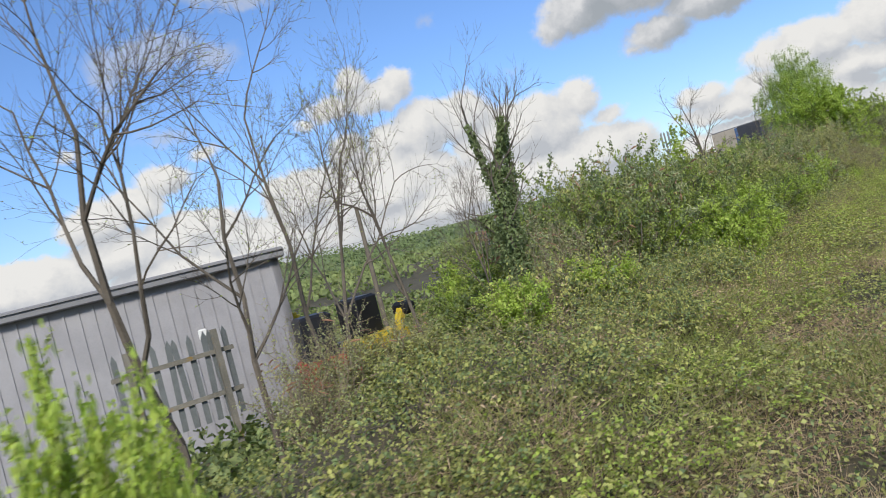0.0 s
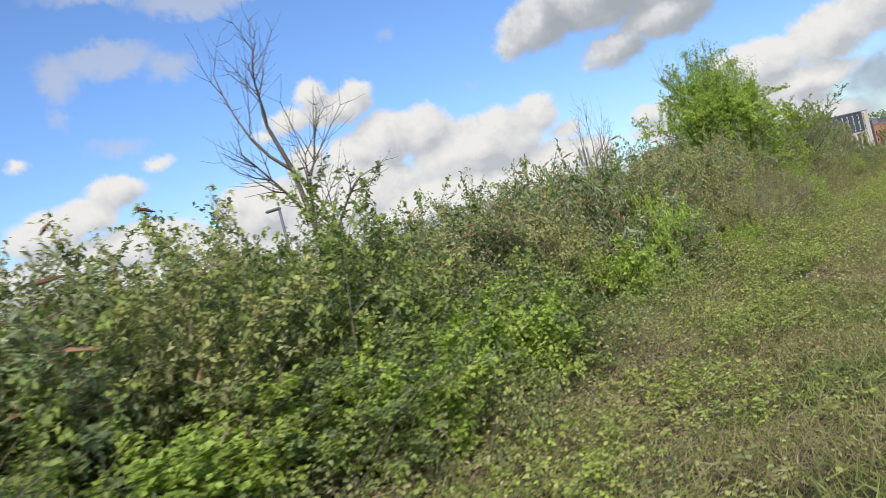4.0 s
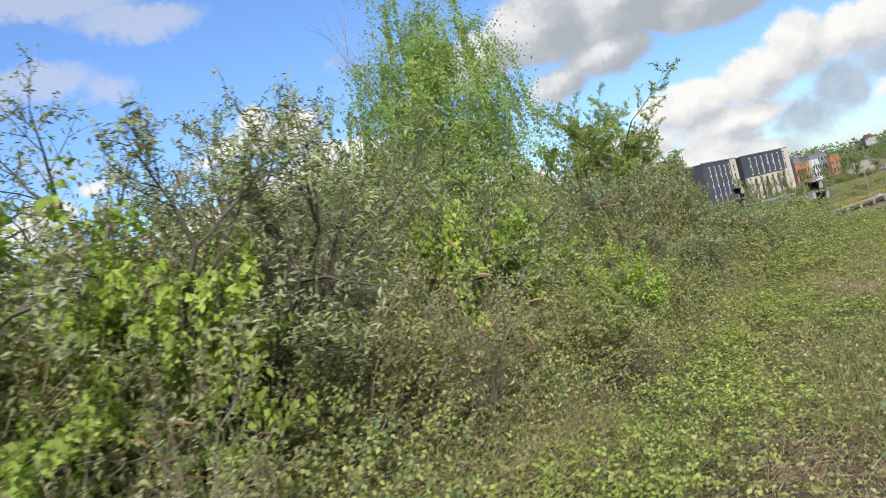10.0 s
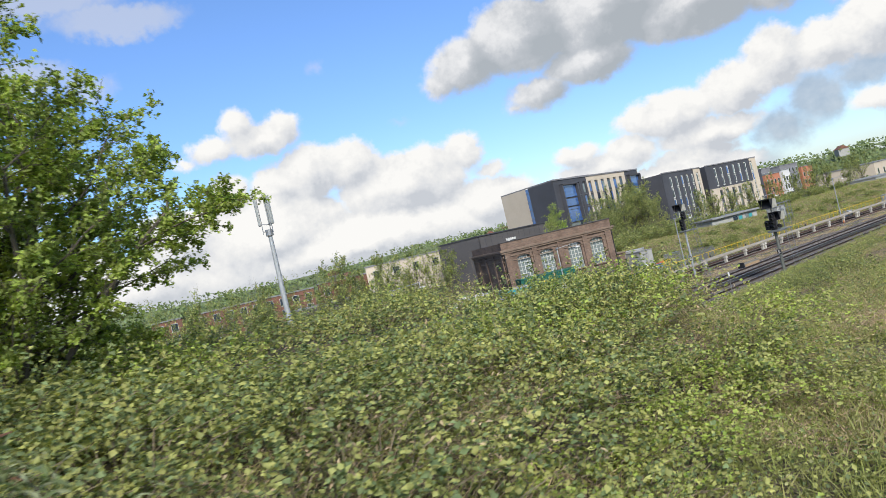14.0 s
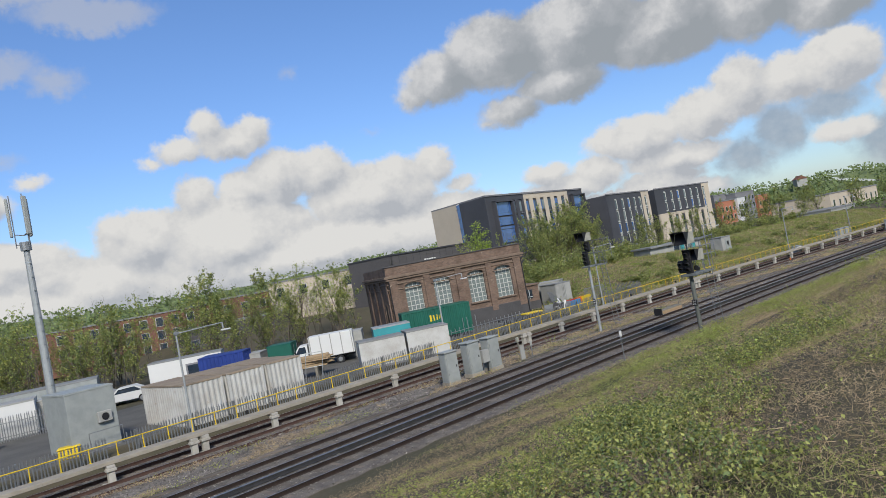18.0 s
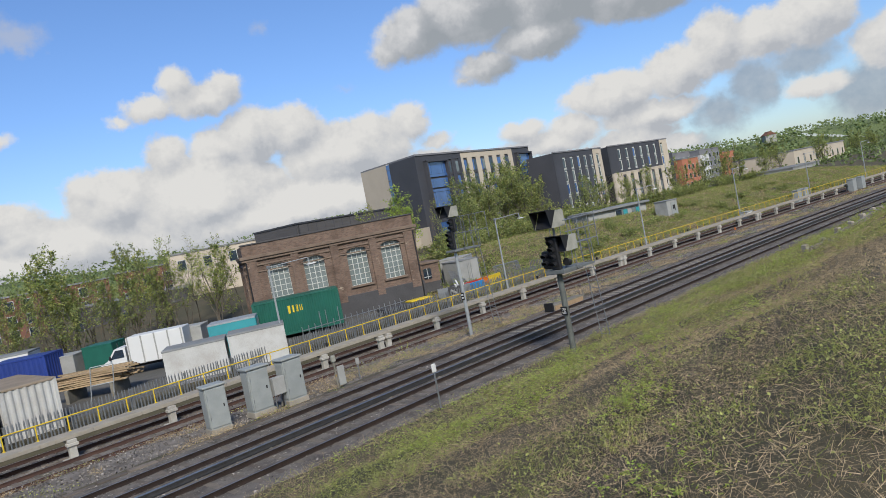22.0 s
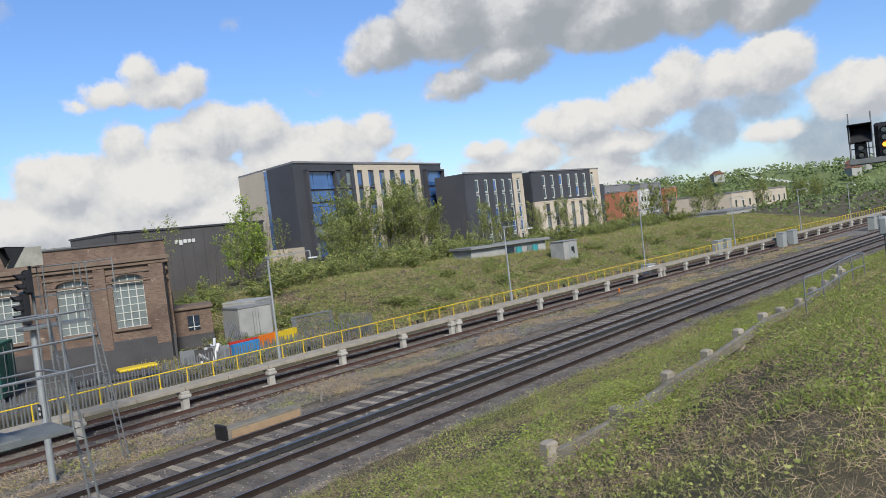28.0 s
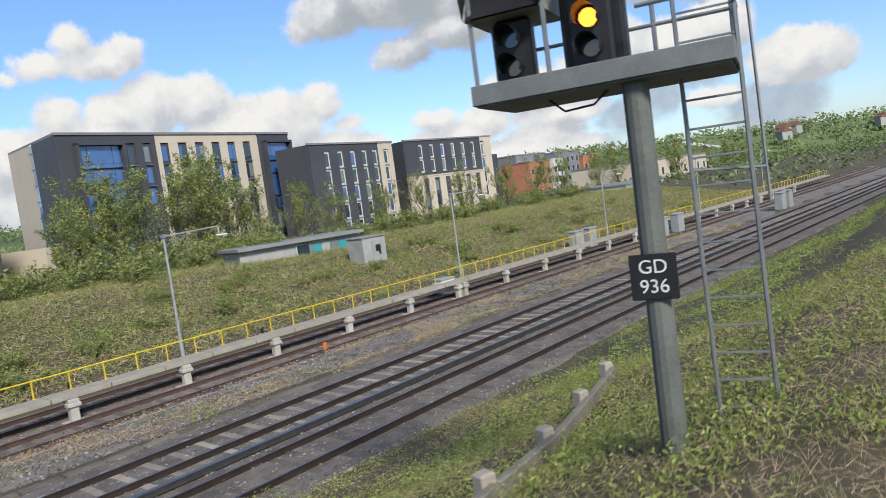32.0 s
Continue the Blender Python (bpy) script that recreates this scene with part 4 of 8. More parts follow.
def near_barrier():
    """Old post-and-beam guard along the foot of the train's bank."""
    t = thing("beam_barrier", "weathered low timber beam guard on concrete stub posts", "barrier")
    pts = [(51.5, 1.25), (53.7, 0.77), (55.9, 0.27), (58.1, -0.2), (60.3, -0.68), (62.4, -1.13), (64.15, -1.5), (66.0, -1.95), (67.8, -2.35), (70.0, -2.75), (72.1, -3.1), (74.0, -3.4), (76.2, -3.5), (78.5, -3.5), (80.8, -3.5)]
    for i, (x, y) in enumerate(pts):
        z = ground(x, y)
        part("stub_post", Shape().box((x, y, z + 0.15), (0.22, 0.2, 0.75), heading(x) - 15, 0.03), "concrete", t)
        if i:
            a, b = Vector((*pts[i - 1], ground(*pts[i - 1]) + 0.30)), Vector((x, y, z + 0.30))
            m = Matrix.Translation((a + b) / 2) @ (b - a).to_track_quat("X", "Z").to_matrix().to_4x4()
            part("beam", Shape().box((0, -0.14, 0), ((b - a).length - 0.03, 0.12, 0.24), chamfer=0.02, m=m), "old_timber", t)


near_barrier()


def hand_rail():
    t = thing("stair_handrail", "thin grey tube handrail beside steps down the bank", "handrail")
    pts = [(62.2, -2.2), (64.2, -2.65), (66.2, -3.1), (68.2, -3.55), (70.2, -4.0)]
    for i, (x, y) in enumerate(pts):
        z = ground(x, y)
        part("upright", Shape().tube((x, y, z - 0.2), (x, y, z + 1.0), 0.022, n=6), "galvanised", t)
        if i:
            a = Vector((*pts[i - 1], ground(*pts[i - 1]) + 1.0))
            part("top_rail", Shape().tube(a, (x, y, z + 1.0), 0.024, n=6), "galvanised", t)
            part("mid_rail", Shape().tube(a - Vector((0, 0, 0.45)), (x, y, z + 0.55), 0.02, n=6), "galvanised", t)


hand_rail()
t = thing("telephone_box", "pale grey trackside telephone hood with black stripes on a post", "signal telephone", (68.6, -4.6, ground(68.6, -4.6)), -25)
part("post", Shape().tube((0, 0, -0.3), (0, 0, 1.15), 0.06, 0.055, 8), "signal_post", t)
part("hood", Shape().box((0, 0, 1.45), (0.34, 0.26, 0.62), chamfer=0.07), "cabinet_grey", t)
sg = part("stripe_panel", Shape().box((0, -0.134, 1.52), (0.16, 0.006, 0.15)), "white", t, "white panel with black slanting bars")
for i in range(4):
    part("bar", Shape().box((-0.055 + i * 0.037, -0.139, 1.52), (0.015, 0.004, 0.13), 0, 0, Matrix.Translation((0, 0, 0))), "black", sg)


# ---- depot yard ----
def container(name, label, at, rz, size, mat, ribs=True, doors=True, roof=None, group="containers"):
    """A corrugated steel container, its long side along x, its base at the origin."""
    L, W, H = size
    t = thing(name, label, "container" if "container" in name else "cabin", at, rz, group)
    if ribs:
        n = int(L / 0.16)
        def wavy(y, out):
            vs, fs = [], []
            for i in range(n * 2 + 1):
                x = -L / 2 + L * i / (2 * n)
                dy = out * (0.055 if i % 4 in (1, 2) else 0.0)
                vs += [(x, y + dy, 0.12), (x, y + dy, H - 0.1)]
            for i in range(n * 2):
                fs.append((2 * i, 2 * i + 2, 2 * i + 3, 2 * i + 1) if out < 0 else (2 * i + 1, 2 * i + 3, 2 * i + 2, 2 * i))
            return Shape().add(vs, fs)
        part("side_wall", wavy(-W / 2 + 0.04, -1), mat, t)
        part("side_wall", wavy(W / 2 - 0.04, 1), mat, t)
        m = max(int(W / 0.16), 4)
        for x, out in ((-L / 2 + 0.04, -1), (L / 2 - 0.04, 1)):
            vs, fs = [], []
            for i in range(m * 2 + 1):
                y = -W / 2 + W * i / (2 * m)
                dx = out * (0.055 if i % 4 in (1, 2) else 0.0)
                vs += [(x + dx, y, 0.12), (x + dx, y, H - 0.1)]
            for i in range(m * 2):
                fs.append((2 * i, 2 * i + 2, 2 * i + 3, 2 * i + 1) if out > 0 else (2 * i + 1, 2 * i + 3, 2 * i + 2, 2 * i))
            part("end_wall", Shape().add(vs, fs), mat, t)
    else:
        part("body", Shape().box((0, 0, H / 2), (L, W, H - 0.1), chamfer=0.03), mat, t)
    part("roof", Shape().box((0, 0, H - 0.05), (L + 0.04, W + 0.04, 0.12), chamfer=0.02), roof or mat, t)
    part("base_frame", Shape().box((0, 0, 0.07), (L, W, 0.16)), mat if ribs else "grey_panel", t)
    if ribs:
        for x in (-L / 2 + 0.05, L / 2 - 0.05):
            for y in (-W / 2 + 0.05, W / 2 - 0.05):
                part("corner_post", Shape().box((x, y, H / 2), (0.14, 0.14, H - 0.02), chamfer=0.01), mat, t)
    if doors:
        for y in (-W / 4, W / 4):
            d = part("door", Shape().box((L / 2 + 0.01, y, H / 2), (0.05, W / 2 - 0.1, H - 0.3), chamfer=0.01), mat, t)
            part("lock_bar", Shape().tube((L / 2 + 0.06, y + 0.2, 0.2), (L / 2 + 0.06, y + 0.2, H - 0.2), 0.02, n=6), "galvanised", d)
    return t


for i in range(3):
    x = 33.2 + 2.66 * i
    p, _ = beside(x, 5.9 + 3.05, -0.05)
    container("storage_container", "white corrugated steel storage container with a rusty tan roof", p, heading(x) - 90, (6.06, 2.44, 2.5), "container_white", doors=False, roof="tan_roof", group="white storage containers")
g = container("shipping_container", "dark green shipping container with yellow painted marks", (60.6, 35.4, 0.3), -47.5, (6.1, 2.44, 2.6), "green_steel")
for i, (w, h) in enumerate(((0.16, 0.55), (0.12, 0.5), (0.13, 0.5), (0.18, 0.42))):
    part("painted_bar", Shape().box((-0.55 + 0.28 * i, -1.225, 1.75), (w, 0.02, h)), "yellow", g, "yellow painted mark")
part("painted_bar", Shape().box((-2.6, -1.225, 0.7), (0.3, 0.02, 0.2)), "yellow", g, "yellow painted mark")
container("teal_container", "small teal steel site container", (55.6, 36.7, 0.0), -48, (3.1, 2.3, 2.35), "teal", ribs=False, roof="pale_steel")
container("site_cabin", "low white site cabin with a grey flat roof", (49.2, 33.0, 0.0), -45, (3.4, 2.3, 2.05), "container_white", ribs=False, doors=False, roof="grey_roof", group="white site cabins")
container("site_cabin", "low white site cabin with a grey flat roof", (51.7, 30.6, 0.0), -45, (3.2, 2.3, 2.15), "container_white", ribs=False, doors=False, roof="grey_roof", group="white site cabins")
container("storage_box", "white storage box in the yard", (55.6, 41.2, 0.0), -55, (2.2, 2.2, 2.3), "off_white", ribs=False, doors=False)
container("storage_box", "weathered white steel storage box with double doors", (78.4, 31.8, ground(78.4, 31.8) - 0.03), heading(78) - 62, (2.4, 2.4, 2.3), "off_white", ribs=False, doors=True)
container("storage_box", "dark teal storage box in the yard", (52.2, 46.2, 0.0), -60, (2.1, 2.1, 2.3), "green_steel", ribs=False, doors=True)
container("storage_box", "white storage box in the yard", (50.8, 48.6, 0.0), -60, (2.2, 2.2, 2.0), "off_white", ribs=False, doors=False)
container("blue_container", "dark blue steel container in the yard", (48.4, 49.2, 0.0), -58, (3.8, 2.4, 2.5), "blue", ribs=True, doors=False)
cb = container("office_cabin", "white portable office cabin with a window and grey roof", (48.4, 54.2, 0.0), -46, (6.2, 2.6, 2.7), "white", ribs=False, doors=False, roof="grey_roof")
wd = part("window", Shape().box((0.6, -1.31, 1.5), (1.2, 0.05, 1.2), chamfer=0.02), "grey_panel", cb)
part("pane", Shape().box((0.6, -1.345, 1.5), (0.9, 0.02, 0.9)), "dark_glass", wd)
container("long_cabin", "long white portable building with a flat roof", (27.5, 58.2, 0.0), -31, (17, 3.0, 2.5), "white", ribs=False, doors=False, roof="off_white")
container("long_cabin", "long pale portable building behind the yard", (38.5, 60.5, 0.0), -35, (9, 3.0, 2.6), "cabinet_grey", ribs=False, doors=False, roof="grey_roof")
lc = container("white_unit", "row of white slatted units in the yard", (36.5, 53.0, 0.0), -35, (4.5, 1.2, 2.2), "off_white", ribs=True, doors=False)
eq = container("equipment_cabin", "pale grey telecom equipment cabin at the mast foot", (29.65, 39.3, 0.0), -9, (2.6, 3.2, 3.4), "cabinet_grey", ribs=False, doors=False, roof="cabinet_grey")
f = part("cooling_unit", Shape().box((0.55, -1.72, 1.75), (0.75, 0.22, 0.6), chamfer=0.03), "off_white", eq, "white wall cooling unit")
part("fan", Shape().tube((0.55, -1.83, 1.75), (0.55, -1.86, 1.75), 0.2, n=14), "black", f, "round black fan grille")
part("rail", Shape().tube((-0.6, -2.2, 0.0), (-0.6, -2.2, 1.1), 0.02, n=5).tube((1.2, -2.2, 0), (1.2, -2.2, 1.1), 0.02, n=5).tube((-0.6, -2.2, 1.1), (1.2, -2.2, 1.1), 0.02, n=5), "galvanised", eq)


def mast():
    t = thing("telecom_mast", "tall pale steel phone mast with slim antennas", "mast", (29.8, 42.2, -0.2))
    part("column", Shape().tube((0, 0, 0), (0, 0, 6), 0.26, 0.22, 14).tube((0, 0, 6), (0, 0, 12.3), 0.22, 0.16, 14), "pale_steel", t)
    for i in range(3):
        a = i * math.tau / 3 + 0.5
        dx, dy = math.cos(a) * 0.62, math.sin(a) * 0.62
        an = part("antenna", Shape().box((dx, dy, 14.0), (0.26, 0.16, 2.3), math.degrees(a) + 90, 0.05), "cabinet_grey", t)
        part("antenna_pole", Shape().tube((dx * 0.75, dy * 0.75, 12.2), (dx * 0.75, dy * 0.75, 15.3), 0.035, n=6), "galvanised", an)
        for z in (12.4, 13.0):
            part("bracket", Shape().tube((0, 0, z - 0.1), (dx * 0.8, dy * 0.8, z), 0.03, n=6), "galvanised", t)
    part("collar", Shape().tube((0, 0, 12.0), (0, 0, 12.5), 0.3, 0.3, 12), "galvanised", t)
    for i in range(14):
        part("cable_clip", Shape().box((0.0, -0.24 + i * 0.003, 0.8 + i * 0.8), (0.12, 0.06, 0.04)), "galvanised", t)


mast()


def van(at, rz):
    t = thing("tipper_van", "white tipper van parked facing along the yard", "van", at, rz)
    prof = [(0.0, 0.45), (0.0, 1.05), (0.55, 1.30), (1.05, 1.98), (1.75, 2.02), (1.75, 0.45)]
    cabm = Shape().prism([(x, z) for x, z in prof], -0.92, 0.92)
    cab_part = part("cab", cabm, "white", t)
    for y in (-0.93, 0.93):
        part("side_window", Shape().add([(0.72, y, 1.35), (1.62, y, 1.35), (1.6, y, 1.88), (1.1, y, 1.88)], [(0, 1, 2, 3)]), "dark_glass", cab_part)
    part("windscreen", Shape().add([(0.54, -0.8, 1.33), (0.54, 0.8, 1.33), (1.0, 0.75, 1.95), (1.0, -0.75, 1.95)], [(3, 2, 1, 0)]), "dark_glass", cab_part)
    part("bumper", Shape().box((0.0, 0, 0.5), (0.14, 1.8, 0.24), chamfer=0.05), "black", t)
    for y in (-0.7, 0.7):
        part("headlight", Shape().box((-0.01, y, 0.92), (0.06, 0.3, 0.2), chamfer=0.03), "pale_glass", t)
        part("mirror", Shape().box((0.75, y * 1.52, 1.45), (0.1, 0.16, 0.3), chamfer=0.03), "black", t)
    bed = part("tipper_body", Shape().box((3.75, 0, 1.65), (3.7, 2.0, 1.85), chamfer=0.04), "white", t)
    for i in range(5):
        for y in (-1.02, 1.02):
            part("stake", Shape().box((2.0 + 0.87 * i, y, 1.65), (0.08, 0.05, 1.85)), "off_white", bed)
    part("chassis", Shape().box((3.4, 0, 0.6), (4.4, 0.9, 0.16)), "black", t)
    for x in (0.85, 4.3):
        for y in (-0.8, 0.8):
            w = part("wheel", Shape().tube((x, y - 0.11, 0.34), (x, y + 0.11, 0.34), 0.34, n=16), "black", t)
            part("rim", Shape().tube((x, y - 0.12, 0.34), (x, y + 0.12, 0.34), 0.19, n=12), "galvanised", w)


van((50.6, 44.0, 0.0), -52)


def car(at, rz, mat, label):
    t = thing("car", label, "car", at, rz, group="parked cars")
    prof = [(0, 0.3), (0, 0.62), (0.25, 0.78), (1.0, 0.88), (1.55, 1.36), (2.9, 1.42), (3.7, 0.98), (4.15, 0.92), (4.25, 0.35)]
    b = part("body", Shape().prism(prof, -0.85, 0.85), mat, t)
    for y in (-0.86, 0.86):
        part("side_window", Shape().add([(1.25, y, 0.95), (3.4, y, 0.98), (2.85, y, 1.34), (1.65, y, 1.30)], [(0, 1, 2, 3)]), "dark_glass", b)
    for y in (-0.6, 0.6):
        part("light", Shape().box((0.02, y, 0.66), (0.06, 0.3, 0.12), chamfer=0.02), "pale_glass", b)
    for x in (0.8, 3.35):
        for y in (-0.76, 0.76):
            w = part("wheel", Shape().tube((x, y - 0.1, 0.31), (x, y + 0.1, 0.31), 0.31, n=14), "black", t)
            part("rim", Shape().tube((x, y - 0.11, 0.31), (x, y + 0.11, 0.31), 0.2, n=10), "galvanised", w)


car((41.2, 56.6, 0), -40, "white", "white hatchback parked by the cabins")
car((40.0, 58.4, 0), -40, "off_white", "pale grey estate car parked by the cabins")
car((52.0, 51.5, 0), -55, "white", "white works car with striped rear")
for i, (x, y) in enumerate(((196, 7), (202, 3.5), (208, 1), (215, -1))):
    car((x, y, 0.6), 40 + 10 * i, ("white", "grey_panel", "blue", "off_white")[i], "parked car far along the line")
t = thing("grit_bin", "bright yellow plastic grit bin", "grit bin", (28.1, 38.2, 0.0), -35)
part("tub", Shape().box((0, 0, 0.28), (1.1, 0.65, 0.55), chamfer=0.07), "yellow", t)
part("lid", Shape().box((0, 0, 0.60), (1.16, 0.72, 0.14), chamfer=0.06), "yellow", t)
t = thing("wheelie_bin", "blue plastic bin beside the long cabin", "bin", (29.6, 50.6, 0.0), -30)
part("tub", Shape().box((0, 0, 0.5), (1.1, 0.8, 0.95), chamfer=0.06), "bright_blue", t)
part("lid", Shape().box((0, 0, 1.02), (1.16, 0.86, 0.1), chamfer=0.04), "bright_blue", t)
t = thing("skip_bin", "blue steel skip among the cabins", "skip", (38.6, 57.4, 0), -35)
part("tub", Shape().box((0, 0, 0.6), (1.8, 1.2, 1.1), chamfer=0.05), "bright_blue", t)
rnd = random.Random(3)
t = thing("timber_stack", "stack of long weathered timber planks in the yard", "timber stack", (46.4, 38.6, 0.0), -58)
pl = Shape().box((0, 0, 0), (4.2, 0.22, 0.09), chamfer=0.012).mesh("plank", "timber")
for k in range(7):
    for j in range(5):
        if rnd.random() < 0.86:
            piece("plank", pl, t, pose(rnd.uniform(-0.4, 0.4), -0.8 + 0.4 * j, 0.85 + 0.11 * k, 0, rnd.uniform(-1, 1), rnd.uniform(-6, 6)))
for x in (-1.3, 1.3):
    part("bearer", Shape().box((x, 0, 0.4), (0.2, 2.2, 0.8), chamfer=0.02), "old_timber", t)
t = thing("steel_frame", "tilted pale steel frame by the timber", "steel frame", (44.6, 36.6, 0.0), -50)
for a, b in (((0, 0, 0), (0.3, 0, 2.0)), ((1.2, 0, 0), (1.5, 0, 2.0)), ((0.3, 0, 2.0), (1.5, 0, 2.0)), ((0.15, 0, 1), (1.35, 0, 1))):
    part("bar", Shape().tube(a, b, 0.03, n=6), "pale_steel", t)
# clutter beside the brick building
t = thing("white_container", "dirty white steel storage unit with double doors", "container", (76.9, 30.6, 0.1), heading(77) - 4)
part("body", Shape().box((0, 0, 1.15), (2.3, 2.2, 2.2), chamfer=0.02), "off_white", t)
for x in (-0.55, 0.55):
    d = part("door", Shape().box((x, -1.12, 1.15), (1.05, 0.04, 2.0), chamfer=0.01), "off_white", t)
    part("lock_bar", Shape().tube((x * 0.35, -1.16, 0.3), (x * 0.35, -1.16, 2.0), 0.018, n=5), "galvanised", d)
part("roof", Shape().box((0, 0, 2.28), (2.4, 2.3, 0.08)), "grey_roof", t)
for k, (mat, x, y, lab) in enumerate((("red", 73.4, 27.9, "red plastic road barrier lying in the yard"), ("bright_blue", 72.6, 27.0, "blue plastic road barrier lying in the yard"), ("orange", 75.5, 27.6, "orange plastic road barrier lying in the yard"), ("yellow", 76.6, 27.3, "yellow plastic road barrier lying in the yard"))):
    t = thing("road_barrier", lab, "barrier", (x, y, 0.0), heading(75) + 5 * k, group="plastic road barriers")
    part("body", Shape().prism([(-1.0, 0), (1.0, 0), (0.95, 0.12), (0.9, 0.75), (-0.9, 0.75), (-0.95, 0.12)], -0.14, 0.14), mat, t)
    part("foot", Shape().box((-0.6, 0, 0.05), (0.25, 0.6, 0.1), chamfer=0.02), mat, t)
    part("foot", Shape().box((0.6, 0, 0.05), (0.25, 0.6, 0.1), chamfer=0.02), mat, t)
t = thing("scaffold_pile", "leaning pile of pale scaffold tubes and fence panels", "scaffold pile", (74.8, 29.8, 0.0), heading(75))
for i in range(14):
    part("tube", Shape().tube((-0.9 + 0.13 * i, -0.5, 0.0), (-0.2 + 0.10 * i, 0.9, 1.75 - 0.02 * i), 0.025, n=5), "galvanised", t)
t = thing("mesh_fence_heap", "heap of steel mesh fence panels leaning in the yard", "fence panels", (79.4, 27.4, 0.0), heading(79))
for i in range(5):
    pn = part("panel", Shape().tube((-1.5, -0.1 * i, 0.1), (1.5, -0.1 * i, 0.1), 0.02, n=5).tube((-1.3, 0.4 - 0.1 * i, 1.25), (1.7, 0.4 - 0.1 * i, 1.25), 0.02, n=5).tube((-1.5, -0.1 * i, 0.1), (-1.3, 0.4 - 0.1 * i, 1.25), 0.02, n=5).tube((1.5, -0.1 * i, 0.1), (1.7, 0.4 - 0.1 * i, 1.25), 0.02, n=5), "galvanised", t)
    for j in range(12):
        part("wire", Shape().tube((-1.4 + 0.25 * j, -0.1 * i, 0.1), (-1.2 + 0.25 * j, 0.4 - 0.1 * i, 1.25), 0.007, n=4), "galvanised", pn)
t = thing("scrap_heap", "heap of white pipes and grey scrap beside the wall", "scrap heap", (70.6, 27.6, 0.0), 0)
for i in range(12):
    a = rnd.uniform(0, 6.28)
    part("pipe", Shape().tube((rnd.uniform(-1, 1), rnd.uniform(-0.8, 0.8), 0.1), (rnd.uniform(-1, 1), rnd.uniform(-0.8, 0.8), rnd.uniform(0.4, 1.2)), rnd.uniform(0.05, 0.11), n=7), ("white", "galvanised", "off_white")[i % 3], t)
for i in range(5):
    part("sheet", Shape().box((rnd.uniform(-1, 1), rnd.uniform(-0.5, 0.9), 0.5), (1.0, 0.05, 0.8), rnd.uniform(0, 180)), ("galvanised", "dark_wall")[i % 2], t)
t = thing("sheet_stack", "stack of dark flat sheets with a yellow tarpaulin on top", "sheet stack", (65.6, 29.6, 0.0), heading(66) - 18)
part("bundle", Shape().box((0, 0, 0.45), (3.6, 1.8, 0.25), chamfer=0.03), "dark_wall", t)
part("stand", Shape().box((0, 0, 0.16), (3.0, 1.4, 0.34)), "old_timber", t)
part("tarpaulin", Shape().box((1.3, -0.1, 0.66), (1.9, 1.0, 0.16), 4, 0.06), "yellow", t, "crumpled yellow tarpaulin")
t = thing("stillage", "row of galvanised steel stillage frames behind the fence", "stillage", (60.0, 29.9, 0.0), heading(60))
for i in range(18):
    for z in (0.3, 0.95):
        part("bar", Shape().tube((-4.2 + 0.5 * i, 0, z), (-3.75 + 0.5 * i, 0, z), 0.03, n=5), "galvanised", t)
    part("upright", Shape().tube((-4.2 + 0.5 * i, 0, 0), (-4.2 + 0.5 * i, 0, 1.2 + (0.7 if i in (3, 4, 6) else 0)), 0.03, n=5), "galvanised", t)

# ---- buildings ----
def brick_material(name, a, b, mortar, w=0.225, h=0.075):
    m = bpy.data.materials.new(name)
    m.use_nodes = True
    k = Nodes(m.node_tree)
    bsdf = m.node_tree.nodes["Principled BSDF"]
    co = k.add("ShaderNodeTexCoord").outputs["Object"]
    s = k.add("ShaderNodeSeparateXYZ", i0=co)
    p = k.add("ShaderNodeCombineXYZ", i0=k.math("ADD", s.outputs[0], s.outputs[1]), i1=s.outputs[2]).outputs[0]
    t = k.add("ShaderNodeTexBrick", Vector=p, Color1=(*a, 1), Color2=(*b, 1), Mortar=(*mortar, 1), Scale=1.0, Mortar_Size=0.008, Brick_Width=w, Row_Height=h, Bias=-0.1)
    big = k.noise(co, 0.5, 5.0, 0.65)
    col = k.mix(k.smooth(big, 0.42, 0.72), t.outputs[0], k.mix(1.0, t.outputs[0], (0.55, 0.52, 0.50, 1), "MULTIPLY"))
    col = k.mix(k.smooth(k.noise(co, 1.7, 5.0, 0.7), 0.62, 0.72), col, (0.33, 0.27, 0.20, 1))
    k.put(bsdf.inputs["Base Color"], col)
    bsdf.inputs["Roughness"].default_value = 0.93
    k.put(bsdf.inputs["Normal"], k.add("ShaderNodeBump", Strength=0.5, Distance=0.01, Height=k.math("SUBTRACT", k.noise(co, 40.0), t.outputs[1])).outputs[0])
    MAT[name] = m


brick_material("old_brick", (0.165, 0.108, 0.078), (0.100, 0.066, 0.050), (0.15, 0.12, 0.095))


